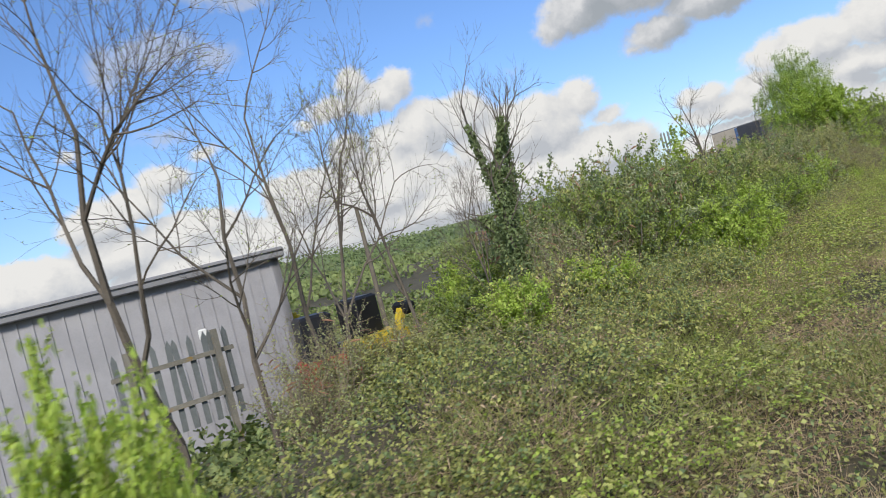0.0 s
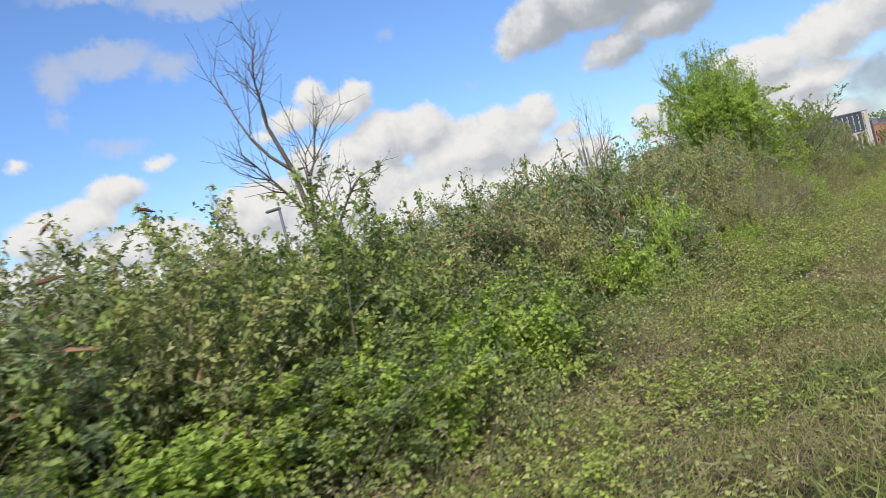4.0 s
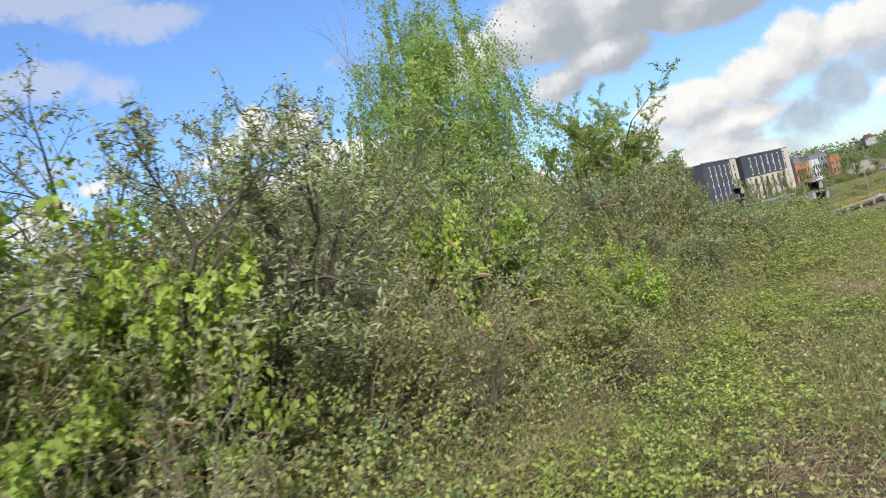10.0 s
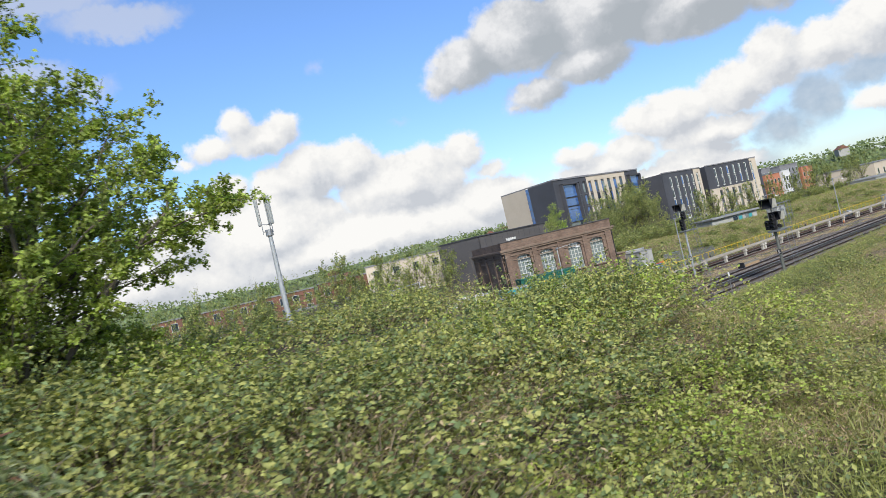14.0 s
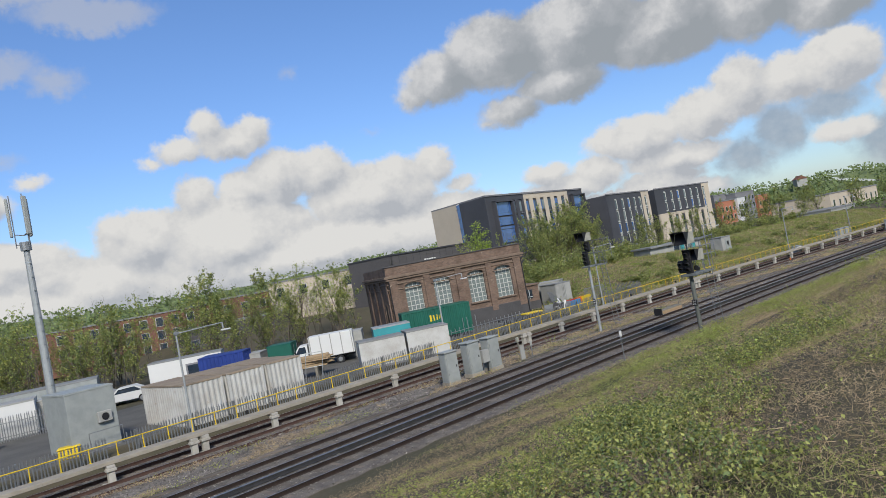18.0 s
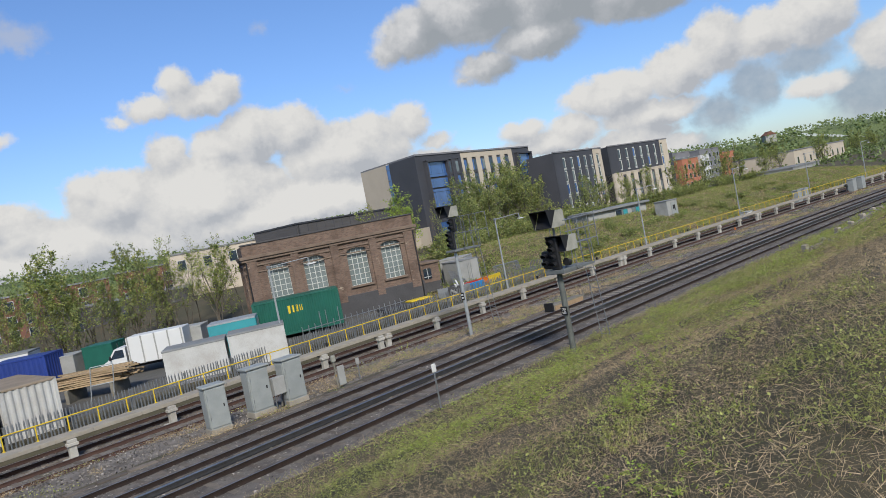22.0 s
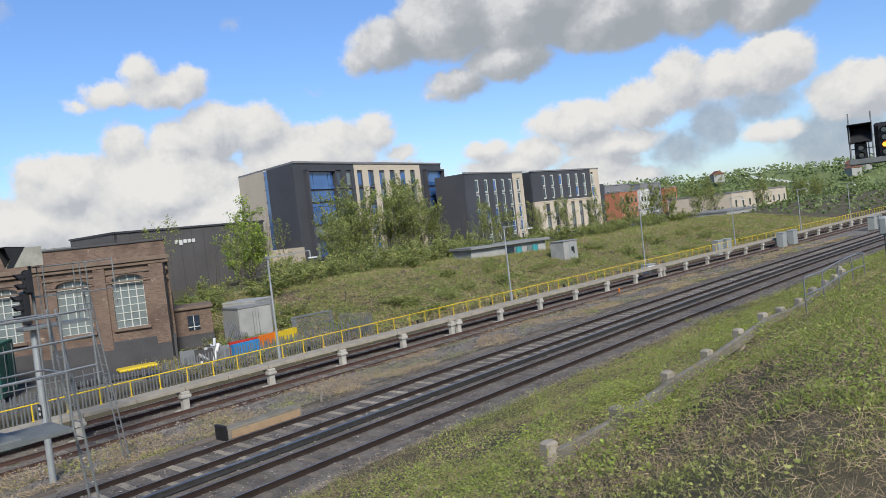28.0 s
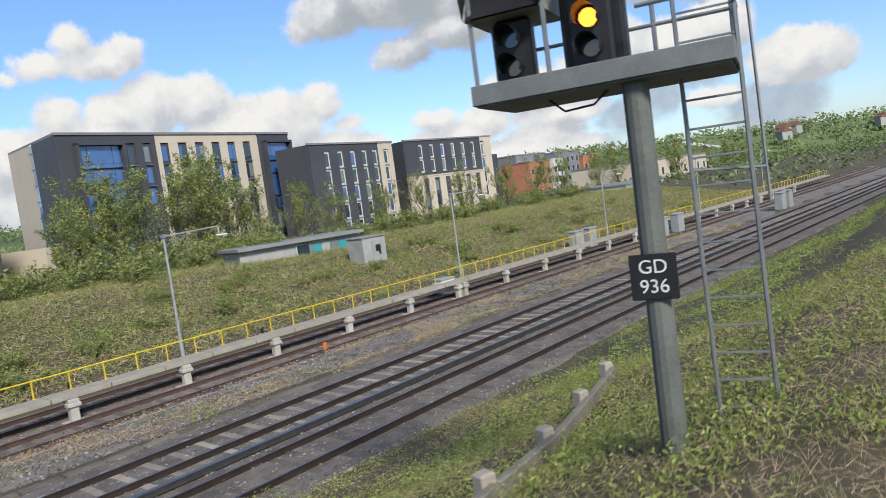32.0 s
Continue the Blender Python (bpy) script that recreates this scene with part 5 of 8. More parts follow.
def wall_with_holes(s, x0, x1, z0, z1, holes, y, depth):
    """A wall in the plane y with right-angled holes (x0, x1, z0, z1), with reveals."""
    xs = sorted({x0, x1, *[v for h in holes for v in h[:2]]})
    zs = sorted({z0, z1, *[v for h in holes for v in h[2:]]})
    grid, faces, at = {}, [], []

    def corner(p):
        if p not in grid:
            grid[p] = len(at)
            at.append(p)
        return grid[p]

    def solid(i, j):
        if not (0 <= i < len(xs) - 1 and 0 <= j < len(zs) - 1):
            return False
        mx, mz = (xs[i] + xs[i + 1]) / 2, (zs[j] + zs[j + 1]) / 2
        return not any(h[0] < mx < h[1] and h[2] < mz < h[3] for h in holes)

    for i in range(len(xs) - 1):
        for j in range(len(zs) - 1):
            if not solid(i, j):
                continue
            a, b, c, d = xs[i], xs[i + 1], zs[j], zs[j + 1]
            faces.append([corner(p) for p in ((a, y, c), (b, y, c), (b, y, d), (a, y, d))])
            for (u, v), p, q in (((i - 1, j), (a, c), (a, d)), ((i + 1, j), (b, d), (b, c)), ((i, j - 1), (b, c), (a, c)), ((i, j + 1), (a, d), (b, d))):
                if not solid(u, v):
                    faces.append([corner(r) for r in ((p[0], y, p[1]), (q[0], y, q[1]), (q[0], y + depth, q[1]), (p[0], y + depth, p[1]))])
    s.add(at, faces)
    return s


def engine_house():
    L, D, H = 13.7, 12.5, 5.9
    t = thing("brick_engine_house", "old brown brick railway building with tall arched windows", "brick building", (61.1, 40.3, 0.35), -41.7)
    wins = [(x - 0.83, x + 0.83) for x in (2.4, 5.23, 8.72, 11.56)]
    z0, z1, crown = 2.0, 4.75, 0.30
    front = Shape()
    wall_with_holes(front, 0, L, 0, H, [(a, b, z0, z1 + crown) for a, b in wins], 0.0, 0.4)
    # the arched heads: brick spandrels that fill the hole's upper corners
    for a, b in wins:
        n = 8
        for side in (0, 1):
            for i in range(n // 2):
                u0, u1 = (i / n, (i + 1) / n) if side == 0 else (1 - i / n, 1 - (i + 1) / n)
                f = lambda u: z1 + crown * math.sqrt(max(0, 1 - (2 * u - 1) ** 2))
                xa, xb = a + (b - a) * u0, a + (b - a) * u1
                q = [(xa, 0.0, f(u0)), (xb, 0.0, f(u1)), (xb, 0.0, z1 + crown), (xa, 0.0, z1 + crown)]
                front.add(q, [(0, 1, 2, 3) if side == 0 else (3, 2, 1, 0)])
    part("front_wall", front, "old_brick", t)
    part("side_wall", Shape().box((0.18, D / 2, H / 2), (0.36, D, H)), "old_brick", t)
    part("side_wall", Shape().box((L - 0.18, D / 2, H / 2), (0.36, D, H)), "old_brick", t)
    part("back_wall", Shape().box((L / 2, D - 0.18, H / 2), (L, 0.36, H)), "old_brick", t)
    part("plinth", Shape().box((L / 2, -0.06, 0.35), (L + 0.2, 0.14, 1.9), chamfer=0.03), "dark_wall", t, "dark rendered base of the wall")
    for z, d, h in ((H - 0.06, 0.28, 0.24), (H - 0.30, 0.18, 0.16), (H - 0.72, 0.10, 0.14), (H - 1.25, 0.08, 0.10)):
        part("cornice", Shape().box((L / 2, -d / 2 + 0.02, z), (L + 2 * d, d + 0.04, h), chamfer=0.02).box((-d / 2 + 0.02, D / 2, z), (d + 0.04, D, h), chamfer=0.02), "stone_trim", t)
    for x in (0.5, 3.82, 6.98, 10.14, 13.2):
        part("pilaster", Shape().box((x, -0.07, 3.3), (0.85 if x in (0.5, 13.2) else 0.62, 0.14, 4.9), chamfer=0.01), "old_brick", t)
    part("parapet", Shape().box((L / 2, 0.2, H + 0.45), (L + 0.1, 0.4, 0.9)).box((0.2, D / 2 + 0.2, H + 0.45), (0.4, D - 0.4, 0.9)).box((L - 0.2, D / 2 + 0.2, H + 0.45), (0.4, D - 0.4, 0.9)), "old_brick", t)
    part("coping", Shape().box((L / 2, 0.2, H + 0.95), (L + 0.25, 0.56, 0.12), chamfer=0.03), "dark_wall", t)
    part("roof", Shape().box((L / 2, D / 2, H + 0.2), (L - 0.8, D - 0.8, 0.2)), "dark_wall", t)
    for a, b in wins:
        w = part("window", Shape().box(((a + b) / 2, 0.30, (z0 + z1 + crown) / 2), (b - a, 0.03, z1 + crown - z0)), "pale_glass", t, "tall arched window with many small panes")
        c = 4
        for i in range(c + 1):
            x = a + (b - a) * i / c
            top = z1 + crown * math.sqrt(max(0, 1 - (2 * i / c - 1) ** 2))
            part("glazing_bar", Shape().box((x, 0.26, (z0 + top) / 2), (0.055, 0.06, top - z0)), "window_white", w)
        for j in range(8):
            z = z0 + (z1 + 0.25 - z0) * j / 7
            part("glazing_bar", Shape().box(((a + b) / 2, 0.26, z), (b - a, 0.05, 0.045)), "window_white", w)
        part("sill", Shape().box(((a + b) / 2, -0.06, z0 - 0.08), (b - a + 0.3, 0.2, 0.16), chamfer=0.02), "stone_trim", w)
        n = 12
        for i in range(n):
            u0, u1 = math.pi * i / n, math.pi * (i + 1) / n
            cx, r, R = (a + b) / 2, (b - a) / 2, (b - a) / 2 + 0.28
            q = [(cx - math.cos(u) * rr, -0.045, z1 + math.sin(u) * (crown + rr - r)) for u, rr in ((u0, r), (u1, r), (u1, R), (u0, R))]
            q2 = [(x, 0.02, z) for x, _, z in q]
            part("arch_brick", Shape().add(q + q2, [(0, 1, 2, 3), (1, 0, 4, 5), (3, 2, 6, 7), (2, 1, 5, 6), (0, 3, 7, 4)]), "old_brick", w)
    # doorway and tall slits of the end bay
    d = part("door", Shape().box((-0.02, 2.2, 2.2), (0.06, 1.0, 2.0), chamfer=0.02), "black", t, "dark doorway in the end wall")
    part("door_frame", Shape().box((-0.05, 2.2, 3.3), (0.10, 1.4, 0.25)).box((-0.05, 1.6, 2.2), (0.1, 0.16, 2.1)).box((-0.05, 2.8, 2.2), (0.1, 0.16, 2.1)), "stone_trim", d)
    for x in (0.12, 13.6):
        part("down_pipe", Shape().tube((x, -0.14, 0), (x, -0.14, H - 0.4), 0.06, n=7), "black", t)
    for y in (0.6, 3.8, 7.0, 10.2):
        part("side_pilaster", Shape().box((-0.06, y, 3.2), (0.14, 0.6, 5.2)), "old_brick", t)
        part("side_pilaster", Shape().box((L + 0.06, y, 3.0), (0.14, 0.6, 5.0)), "old_brick", t)
    t2 = thing("lean_to", "small brick lean-to shed with a flat roof", "shed", (73.3, 32.9, 0.2), -41.7)
    part("wall", Shape().box((0.9, 1.6, 1.25), (2.2, 3.2, 2.5)), "old_brick", t2)
    part("base_band", Shape().box((0.9, 1.6, 0.45), (2.26, 3.26, 0.9)), "dark_wall", t2)
    part("roof", Shape().box((0.9, 1.6, 2.58), (2.5, 3.5, 0.18), chamfer=0.03), "stone_trim", t2)
    w = part("window", Shape().box((0.9, -0.02, 1.65), (0.7, 0.06, 0.9)), "dark_glass", t2)
    part("frame", Shape().box((0.9, -0.06, 1.65), (0.05, 0.04, 0.9)).box((0.9, -0.06, 1.4), (0.7, 0.04, 0.05)), "window_white", w)


engine_house()


def window_strip(t, x, w, z0, floor, n, y=0.0, frame="dark_panel", rnd=None, depth=0.25, blue=0.5):
    """A tall recessed strip of windows, one above another."""
    for i in range(n):
        z = z0 + floor * i
        wd = part("window", Shape().box((x + w / 2, y + depth * 0.5, z + floor * 0.5), (w, 0.06, floor - 0.02)), frame, t)
        a = rnd.choice((0.0, 0.45)) if w > 1.3 else 0.0
        part("pane", Shape().box((x + w * (0.30 + a * 0.9), y + depth * 0.5 - 0.05, z + floor * 0.52), (w * 0.48 if a or w > 1.3 else w * 0.8, 0.04, floor * 0.72)), rnd.choice(("blue_glass", "dark_glass", "pale_glass", "dark_glass") if blue > 0.4 else ("dark_glass", "pale_glass", "blue_glass")), wd)
        if w > 1.3:
            part("pane", Shape().box((x + w * (0.76 if not a else 0.22), y + depth * 0.5 - 0.05, z + floor * 0.5), (w * 0.34, 0.04, floor * 0.8)), rnd.choice(("dark_glass", "blue_glass")), wd)
        part("sill", Shape().box((x + w / 2, y - 0.01, z + 0.06), (w, 0.14, 0.07)), "grey_panel", wd)


def student_block():
    rnd = random.Random(21)
    L, D, H, F = 35.9, 16.3, 17.0, 2.72
    t = thing("apartment_block", "modern six-storey block in dark and cream panels with tall windows", "apartment block", (121.7, 60.85, 0.2), -7.9)
    strips = [(8.6, 1.1), (10.8, 1.1), (13.3, 1.2), (15.9, 1.35), (18.6, 1.35), (21.3, 1.35), (24.0, 1.35), (26.8, 1.35)]
    holes = [(x, x + w, 0.5, 16.0) for x, w in strips]
    cream_from = 12.6
    s = Shape()
    wall_with_holes(s, 0, cream_from, 0, H, holes[:2], 0, 0.3)
    part("dark_facade", s, "dark_panel", t)
    s = Shape()
    wall_with_holes(s, cream_from, 29.6, 0, H, holes[2:], 0, 0.3)
    part("cream_facade", s, "cream_panel", t, "cream stone-coloured cladding")
    part("dark_facade", Shape().box((L - 3.15, 0.15, H / 2), (6.3, 0.3, H)), "dark_panel", t)
    g = 3.8 / 16.3
    part("gable_dark", Shape().add([(0, 0, 0), (g * 7.4, 7.4, 0), (g * 7.4, 7.4, H), (0, 0, H)], [(3, 2, 1, 0)]), "dark_panel", t)
    part("gable_cream", Shape().add([(g * 8.3, 8.3, 0), (3.8, D, 0), (3.8, D, H), (g * 8.3, 8.3, H)], [(3, 2, 1, 0)]), "cream_panel", t)
    gl = part("stair_window", Shape().add([(g * 7.4, 7.4, 0), (g * 8.3, 8.3, 0), (g * 8.3, 8.3, H - 0.1), (g * 7.4, 7.4, H - 0.1)], [(3, 2, 1, 0)]), "blue_glass", t, "tall narrow strip of blue glass")
    for i in range(9):
        part("transom", Shape().box((g * 7.85 - 0.02, 7.85, 1.2 + 1.85 * i), (0.06, 0.95, 0.09), 0), "dark_panel", gl)
    part("core", Shape().add([(0.6, 0.45, 0), (L - 0.2, 0.45, 0), (L - 0.2, D, 0), (4.2, D, 0), (0.6, 0.45, H - 0.05), (L - 0.2, 0.45, H - 0.05), (L - 0.2, D, H - 0.05), (4.2, D, H - 0.05)],
                             [(0, 1, 5, 4), (1, 2, 6, 5), (2, 3, 7, 6), (4, 5, 6, 7)]), "dark_panel", t)
    part("roof_edge", Shape().box((L / 2, 0.0, H + 0.12), (L + 0.1, 0.3, 0.28)), "grey_panel", t)
    part("roof_edge", Shape().add([(0, 0, H), (3.8, D, H), (3.8, D, H + 0.25), (0, 0, H + 0.25)], [(3, 2, 1, 0)]), "grey_panel", t)
    part("end_wall", Shape().box((L, D / 2, H / 2), (0.3, D, H)), "cream_panel", t)
    part("roof_plant", Shape().box((17.5, 6, H + 0.45), (7, 4, 0.9), chamfer=0.05), "grey_panel", t)
    for i, (x, w) in enumerate(strips):
        window_strip(t, x, w, 0.55, 2.55, 6, 0.0, "dark_panel", rnd)
    # the two projecting bays of blue glass
    for x, w, in ((1.9, 6.0), (30.4, 5.4)):
        b = part("bay", Shape().box((x + 0.15, -0.35, 8.1), (0.3, 0.9, 15.8)).box((x + w - 0.15, -0.35, 8.1), (0.3, 0.9, 15.8)).box((x + w / 2, -0.35, 15.9), (w, 0.9, 0.3)).box((x + w / 2, 0.02, 8), (w, 0.1, 15.9)), "dark_panel", t, "projecting dark frame with large blue panes")
        for i in range(6):
            z = 0.6 + 2.55 * i
            for j in range(3):
                ww = (w - 0.9) * (0.2, 0.6, 0.2)[j]
                xx = x + 0.45 + (w - 0.9) * (0.1, 0.5, 0.9)[j]
                part("pane", Shape().box((xx, -0.20, z + 1.35), (ww - 0.07, 0.05, 2.0 if i % 2 else 1.5)), "blue_glass" if i > 2 else rnd.choice(("blue_glass", "dark_glass", "pale_glass")), b)
            part("spandrel", Shape().box((x + w / 2, -0.18, z + 0.1), (w - 0.6, 0.06, 0.45)), "blue_glass" if i > 2 else "dark_panel", b)
    # low cream podium at the gable's foot
    part("podium", Shape().box((-2.2, 4.0, 2.6), (5.0, 9.0, 5.2), 14), "cream_panel", t)
    # grey extension with the name on it
    e = thing("grey_extension", "long low grey-clad building with white lettering", "office building", (111.8, 59.6, 0.3), 168.7)
    part("wall", Shape().box((9, -0.2, 4.5), (19.5, 0.4, 9.0)), "dark_cladding", e)
    for x in (18.6, -0.6):
        part("side_wall", Shape().box((x, -5, 4.5), (0.4, 10, 9.0)), "dark_cladding", e)
    part("roof", Shape().box((9, -5, 9.05), (19.8, 10.3, 0.2)), "dark_panel", e)
    for i in range(13):
        part("panel_joint", Shape().box((0.5 + 1.5 * i, 0.012, 4.5), (0.04, 0.02, 8.9)), "dark_panel", e)
    # the name board is a logo: plain pale bars in its place
    sg = part("sign", Shape().box((9.4, 0.05, 7.45), (0.42, 0.06, 0.42), chamfer=0.1).box((9.95, 0.05, 7.45), (0.42, 0.06, 0.42), chamfer=0.1).box((10.5, 0.05, 7.45), (0.42, 0.06, 0.42), chamfer=0.1).box((11.05, 0.05, 7.35), (0.42, 0.06, 0.6), chamfer=0.1).box((11.6, 0.05, 7.45), (0.42, 0.06, 0.42), chamfer=0.1), "white", e, "row of plain white logo letters")
    return t


student_block()


def glass_link():
    t = thing("glass_link", "recessed dark glazed link between two blocks", "building link", (157.6, 57.0, 0.2), -8)
    part("wall", Shape().box((3.5, 1.5, 6.3), (7.5, 0.4, 12.6)), "dark_panel", t)
    for i in range(5):
        for j in range(3):
            w = part("window", Shape().box((1.2 + 2.2 * j, 1.26, 1.6 + 2.35 * i), (2.0, 0.06, 1.9)), "grey_panel", t)
            part("pane", Shape().box((1.2 + 2.2 * j, 1.20, 1.6 + 2.35 * i), (1.8, 0.04, 1.6)), ("dark_glass", "pale_glass", "blue_glass")[(i + j) % 3], w)
    part("cream_top", Shape().box((1.0, 1.3, 13.2), (2.2, 0.6, 3.2)), "cream_panel", t)


glass_link()


def second_block():
    rnd = random.Random(5)
    t = thing("apartment_block", "five-storey dark panelled block with a cream end bay", "apartment block", (150.5, 48.35, 0.2), -9.8)
    L, H = 19.2, 14.2
    strips = [(3.2, 1.1), (6.1, 1.1), (8.9, 1.1), (11.6, 1.1), (14.2, 1.1), (16.9, 1.2)]
    holes = [(x, x + w, 0.6, 13.2) for x, w in strips]
    s = Shape()
    wall_with_holes(s, 0, 15.6, 0, H, holes[:5], 0, 0.3)
    part("dark_facade", s, "dark_panel", t)
    s = Shape()
    wall_with_holes(s, 15.6, L, 0, H, holes[5:], -0.05, 0.35)
    part("cream_facade", s, "cream_panel", t)
    for x in (0, L):
        part("side_wall", Shape().box((x, 3, H / 2), (0.3, 6, H)), "dark_panel", t)
    part("core", Shape().box((L / 2, 3.3, H / 2), (L - 0.4, 5.4, H - 0.1)), "dark_panel", t)
    part("roof_edge", Shape().box((L / 2, 0, H + 0.1), (L + 0.2, 0.3, 0.25)), "grey_panel", t)
    for x, w in strips:
        window_strip(t, x, w, 0.7, 2.5, 5, 0, "window_white", rnd, blue=0.9)
    t = thing("apartment_block", "dark block with a cream lower half and narrow windows", "apartment block", (172.6, 44.5, 0.2), -19.3)
    L, H = 24.4, 14.3
    strips = [(3.4 + 2.72 * i, 0.95) for i in range(8)]
    s = Shape()
    wall_with_holes(s, 0.0, 19.6, 8.3, H, [(x, x + w, 8.7, 13.6) for x, w in strips[:6]], 0, 0.3)
    part("dark_facade", s, "dark_panel", t)
    s = Shape()
    wall_with_holes(s, 0.0, 19.6, 0, 8.3, [(x, x + w * 1.25, 0.4, 7.9) for x, w in strips[:6]], -0.35, 0.6)
    part("cream_facade", s, "cream_panel", t)
    s = Shape()
    wall_with_holes(s, 19.6, 22.6, 0, H, [(x, x + w, 0.6, 13.6) for x, w in strips[6:7]], -0.1, 0.4)
    part("cream_facade", s, "cream_panel", t)
    part("side_wall", Shape().box((0, 7, H / 2), (0.3, 14, H)), "dark_panel", t)
    part("side_base", Shape().box((0.1, 1.6, 4.15), (0.5, 3.9, 8.3)), "cream_panel", t)
    part("end_wall", Shape().box((23.6, 2, 5.5), (2.0, 3.5, 11)), "dark_panel", t)
    part("core", Shape().box((11.2, 7.3, H / 2), (22.2, 13.4, H - 0.1)), "dark_panel", t)
    part("roof_edge", Shape().box((11.3, 0, H + 0.1), (22.9, 0.3, 0.25)), "grey_panel", t)
    part("ledge", Shape().box((9.8, -0.2, 8.35), (19.7, 0.5, 0.2)), "cream_panel", t)
    for i, (x, w) in enumerate(strips[:7]):
        window_strip(t, x, w, 8.8 if i < 6 else 0.8, 2.4 if i < 6 else 2.5, 2 if i < 6 else 5, 0 if i < 6 else -0.1, "window_white", rnd, blue=0.9)
        if i < 6:
            window_strip(t, x, w * 1.25, 0.5, 2.4, 3, -0.3, "dark_panel", rnd, blue=0.1)


second_block()


def plain_block(name, label, at, rz, size, mat, rows, cols, win=(1.1, 1.4), glass="dark_glass", roof="grey_roof", category="building", first=1.4, floor=2.8, group=""):
    """A far building: walls, roof edge, and real windows set into its front."""
    L, D, H = size
    t = thing(name, label, category, at, rz, group)
    part("wall", Shape().box((L / 2, D / 2, H / 2), (L, D, H)), mat, t)
    part("roof", Shape().box((L / 2, D / 2, H + 0.1), (L + 0.3, D + 0.3, 0.25)), roof, t)
    fr = Shape().box((0, 0, 0), (win[0] + 0.16, 0.10, win[1] + 0.16)).mesh("window", "window_white" if mat != "dark_wall" else "grey_panel")
    pn = Shape().box((0, -0.06, 0), (win[0], 0.03, win[1])).mesh("pane", glass)
    for i in range(rows):
        for j in range(cols):
            w = piece("window", fr, t, Matrix.Translation(((j + 0.5) * L / cols, -0.02, first + floor * i)))
            piece("pane", pn, w, Matrix.Identity(4))
    return t


# long red-brick flats behind the yard trees
plain_block("brick_flats", "long red-brown brick block of flats behind trees", (66, 118, 0.0), -34, (30, 10, 7.2), "red_brick", 3, 12, floor=2.2, category="flats")
plain_block("brick_flats", "long red-brown brick block of flats behind trees", (92, 101, 0.0), -44, (30, 10, 7.6), "red_brick", 3, 10, floor=2.2, category="flats")
plain_block("dark_hall", "dark flat-roofed hall in front of the brick flats", (76, 93, 0), -38, (18, 8, 3.8), "dark_wall", 1, 3, category="hall")
plain_block("pale_hall", "long pale roofed hall beyond the brick building", (92, 88, 0), -52, (30, 12, 8.6), "cream_panel", 1, 8, category="hall", first=6.9)
# small flats down the line
plain_block("terrace_flats", "grey rendered flats with white window frames", (258, 52, 0.5), -20, (14, 10, 12.0), "grey_panel", 4, 5, category="flats", floor=2.7)
plain_block("terrace_flats", "orange brick flats with white windows", (246, 45, 0.5), -14, (11, 9, 9.4), "orange_brick", 3, 4, category="flats", floor=2.7)
plain_block("terrace_flats", "white rendered flats with small windows", (256.8, 41.5, 0.5), -14, (6, 9, 9.8), "white", 3, 3, category="flats", floor=2.7)
plain_block("terrace_flats", "grey rendered flats with white window frames", (270, 44, 0.5), -16, (14, 9, 11.6), "grey_panel", 4, 5, category="flats", floor=2.7)
plain_block("terrace_flats", "orange brick flats with white windows", (286, 39.5, 0.5), -16, (9, 9, 9.8), "orange_brick", 3, 3, category="flats", floor=2.7)
plain_block("warehouse", "long low cream warehouse beside the line", (205, 12, 0.5), -12, (45, 14, 5.6), "cream_panel", 1, 9, category="warehouse", first=3.2)
plain_block("warehouse", "white low depot shed beside the line", (176, 10.5, 0.5), -14, (16, 8, 2.4), "off_white", 1, 3, category="shed", first=1.2)
t = plain_block("track_hut", "low white trackside hut with teal glazed panels", (110.9, 30.0, 1.0), -27, (11.0, 3.2, 2.15), "off_white", 1, 1, category="hut", first=1.2)
part("roof_slab", Shape().box((5.5, 1.5, 2.3), (11.6, 4.0, 0.28), chamfer=0.03), "grey_roof", t)
for i in range(6):
    part("glazed_panel", Shape().box((6.0 + 0.82 * i, -0.05, 0.95), (0.76, 0.06, 1.7)), ("pale_glass", "teal", "off_white")[i % 3], t)
t = thing("transformer_box", "dirty white steel transformer box on the slope", "transformer box", (114.9, 21.0, 0.9), -20)
part("body", Shape().box((0, 0, 1.05), (2.3, 1.8, 2.1), chamfer=0.04), "off_white", t)
part("roof", Shape().box((0, 0, 2.15), (2.45, 1.95, 0.12), chamfer=0.03), "grey_roof", t)
part("door", Shape().box((0.3, -0.92, 1.0), (1.2, 0.04, 1.7), chamfer=0.01), "cabinet_grey", t)
part("painted_mark", Shape().box((0.3, -0.95, 1.25), (0.5, 0.01, 0.5), 0, 0).box((0.45, -0.95, 0.9), (0.2, 0.01, 0.3)), "black", t, "black scrawled mark")
# small boxes far down the line
for i, (x, o) in enumerate(((128, -0.9), (131, -0.9), (122, 3.4), (124, 3.4), (141, -6.2), (143, -6.2), (104, 1.0))):
    p, _ = beside(x, o, -0.4 if o > -3 else -0.1)
    t = thing("equipment_box", "pale grey equipment box beside the track", "equipment box", p, heading(x), group="far equipment boxes")
    part("body", Shape().box((0, 0, 0.75), (1.2, 0.7, 1.5 if i < 6 else 0.7), chamfer=0.04), "cabinet_grey" if i < 6 else "white", t)
    part("roof", Shape().box((0, 0, 1.55 if i < 6 else 1.15), (1.3, 0.8, 0.1), chamfer=0.02), "cabinet_grey", t)

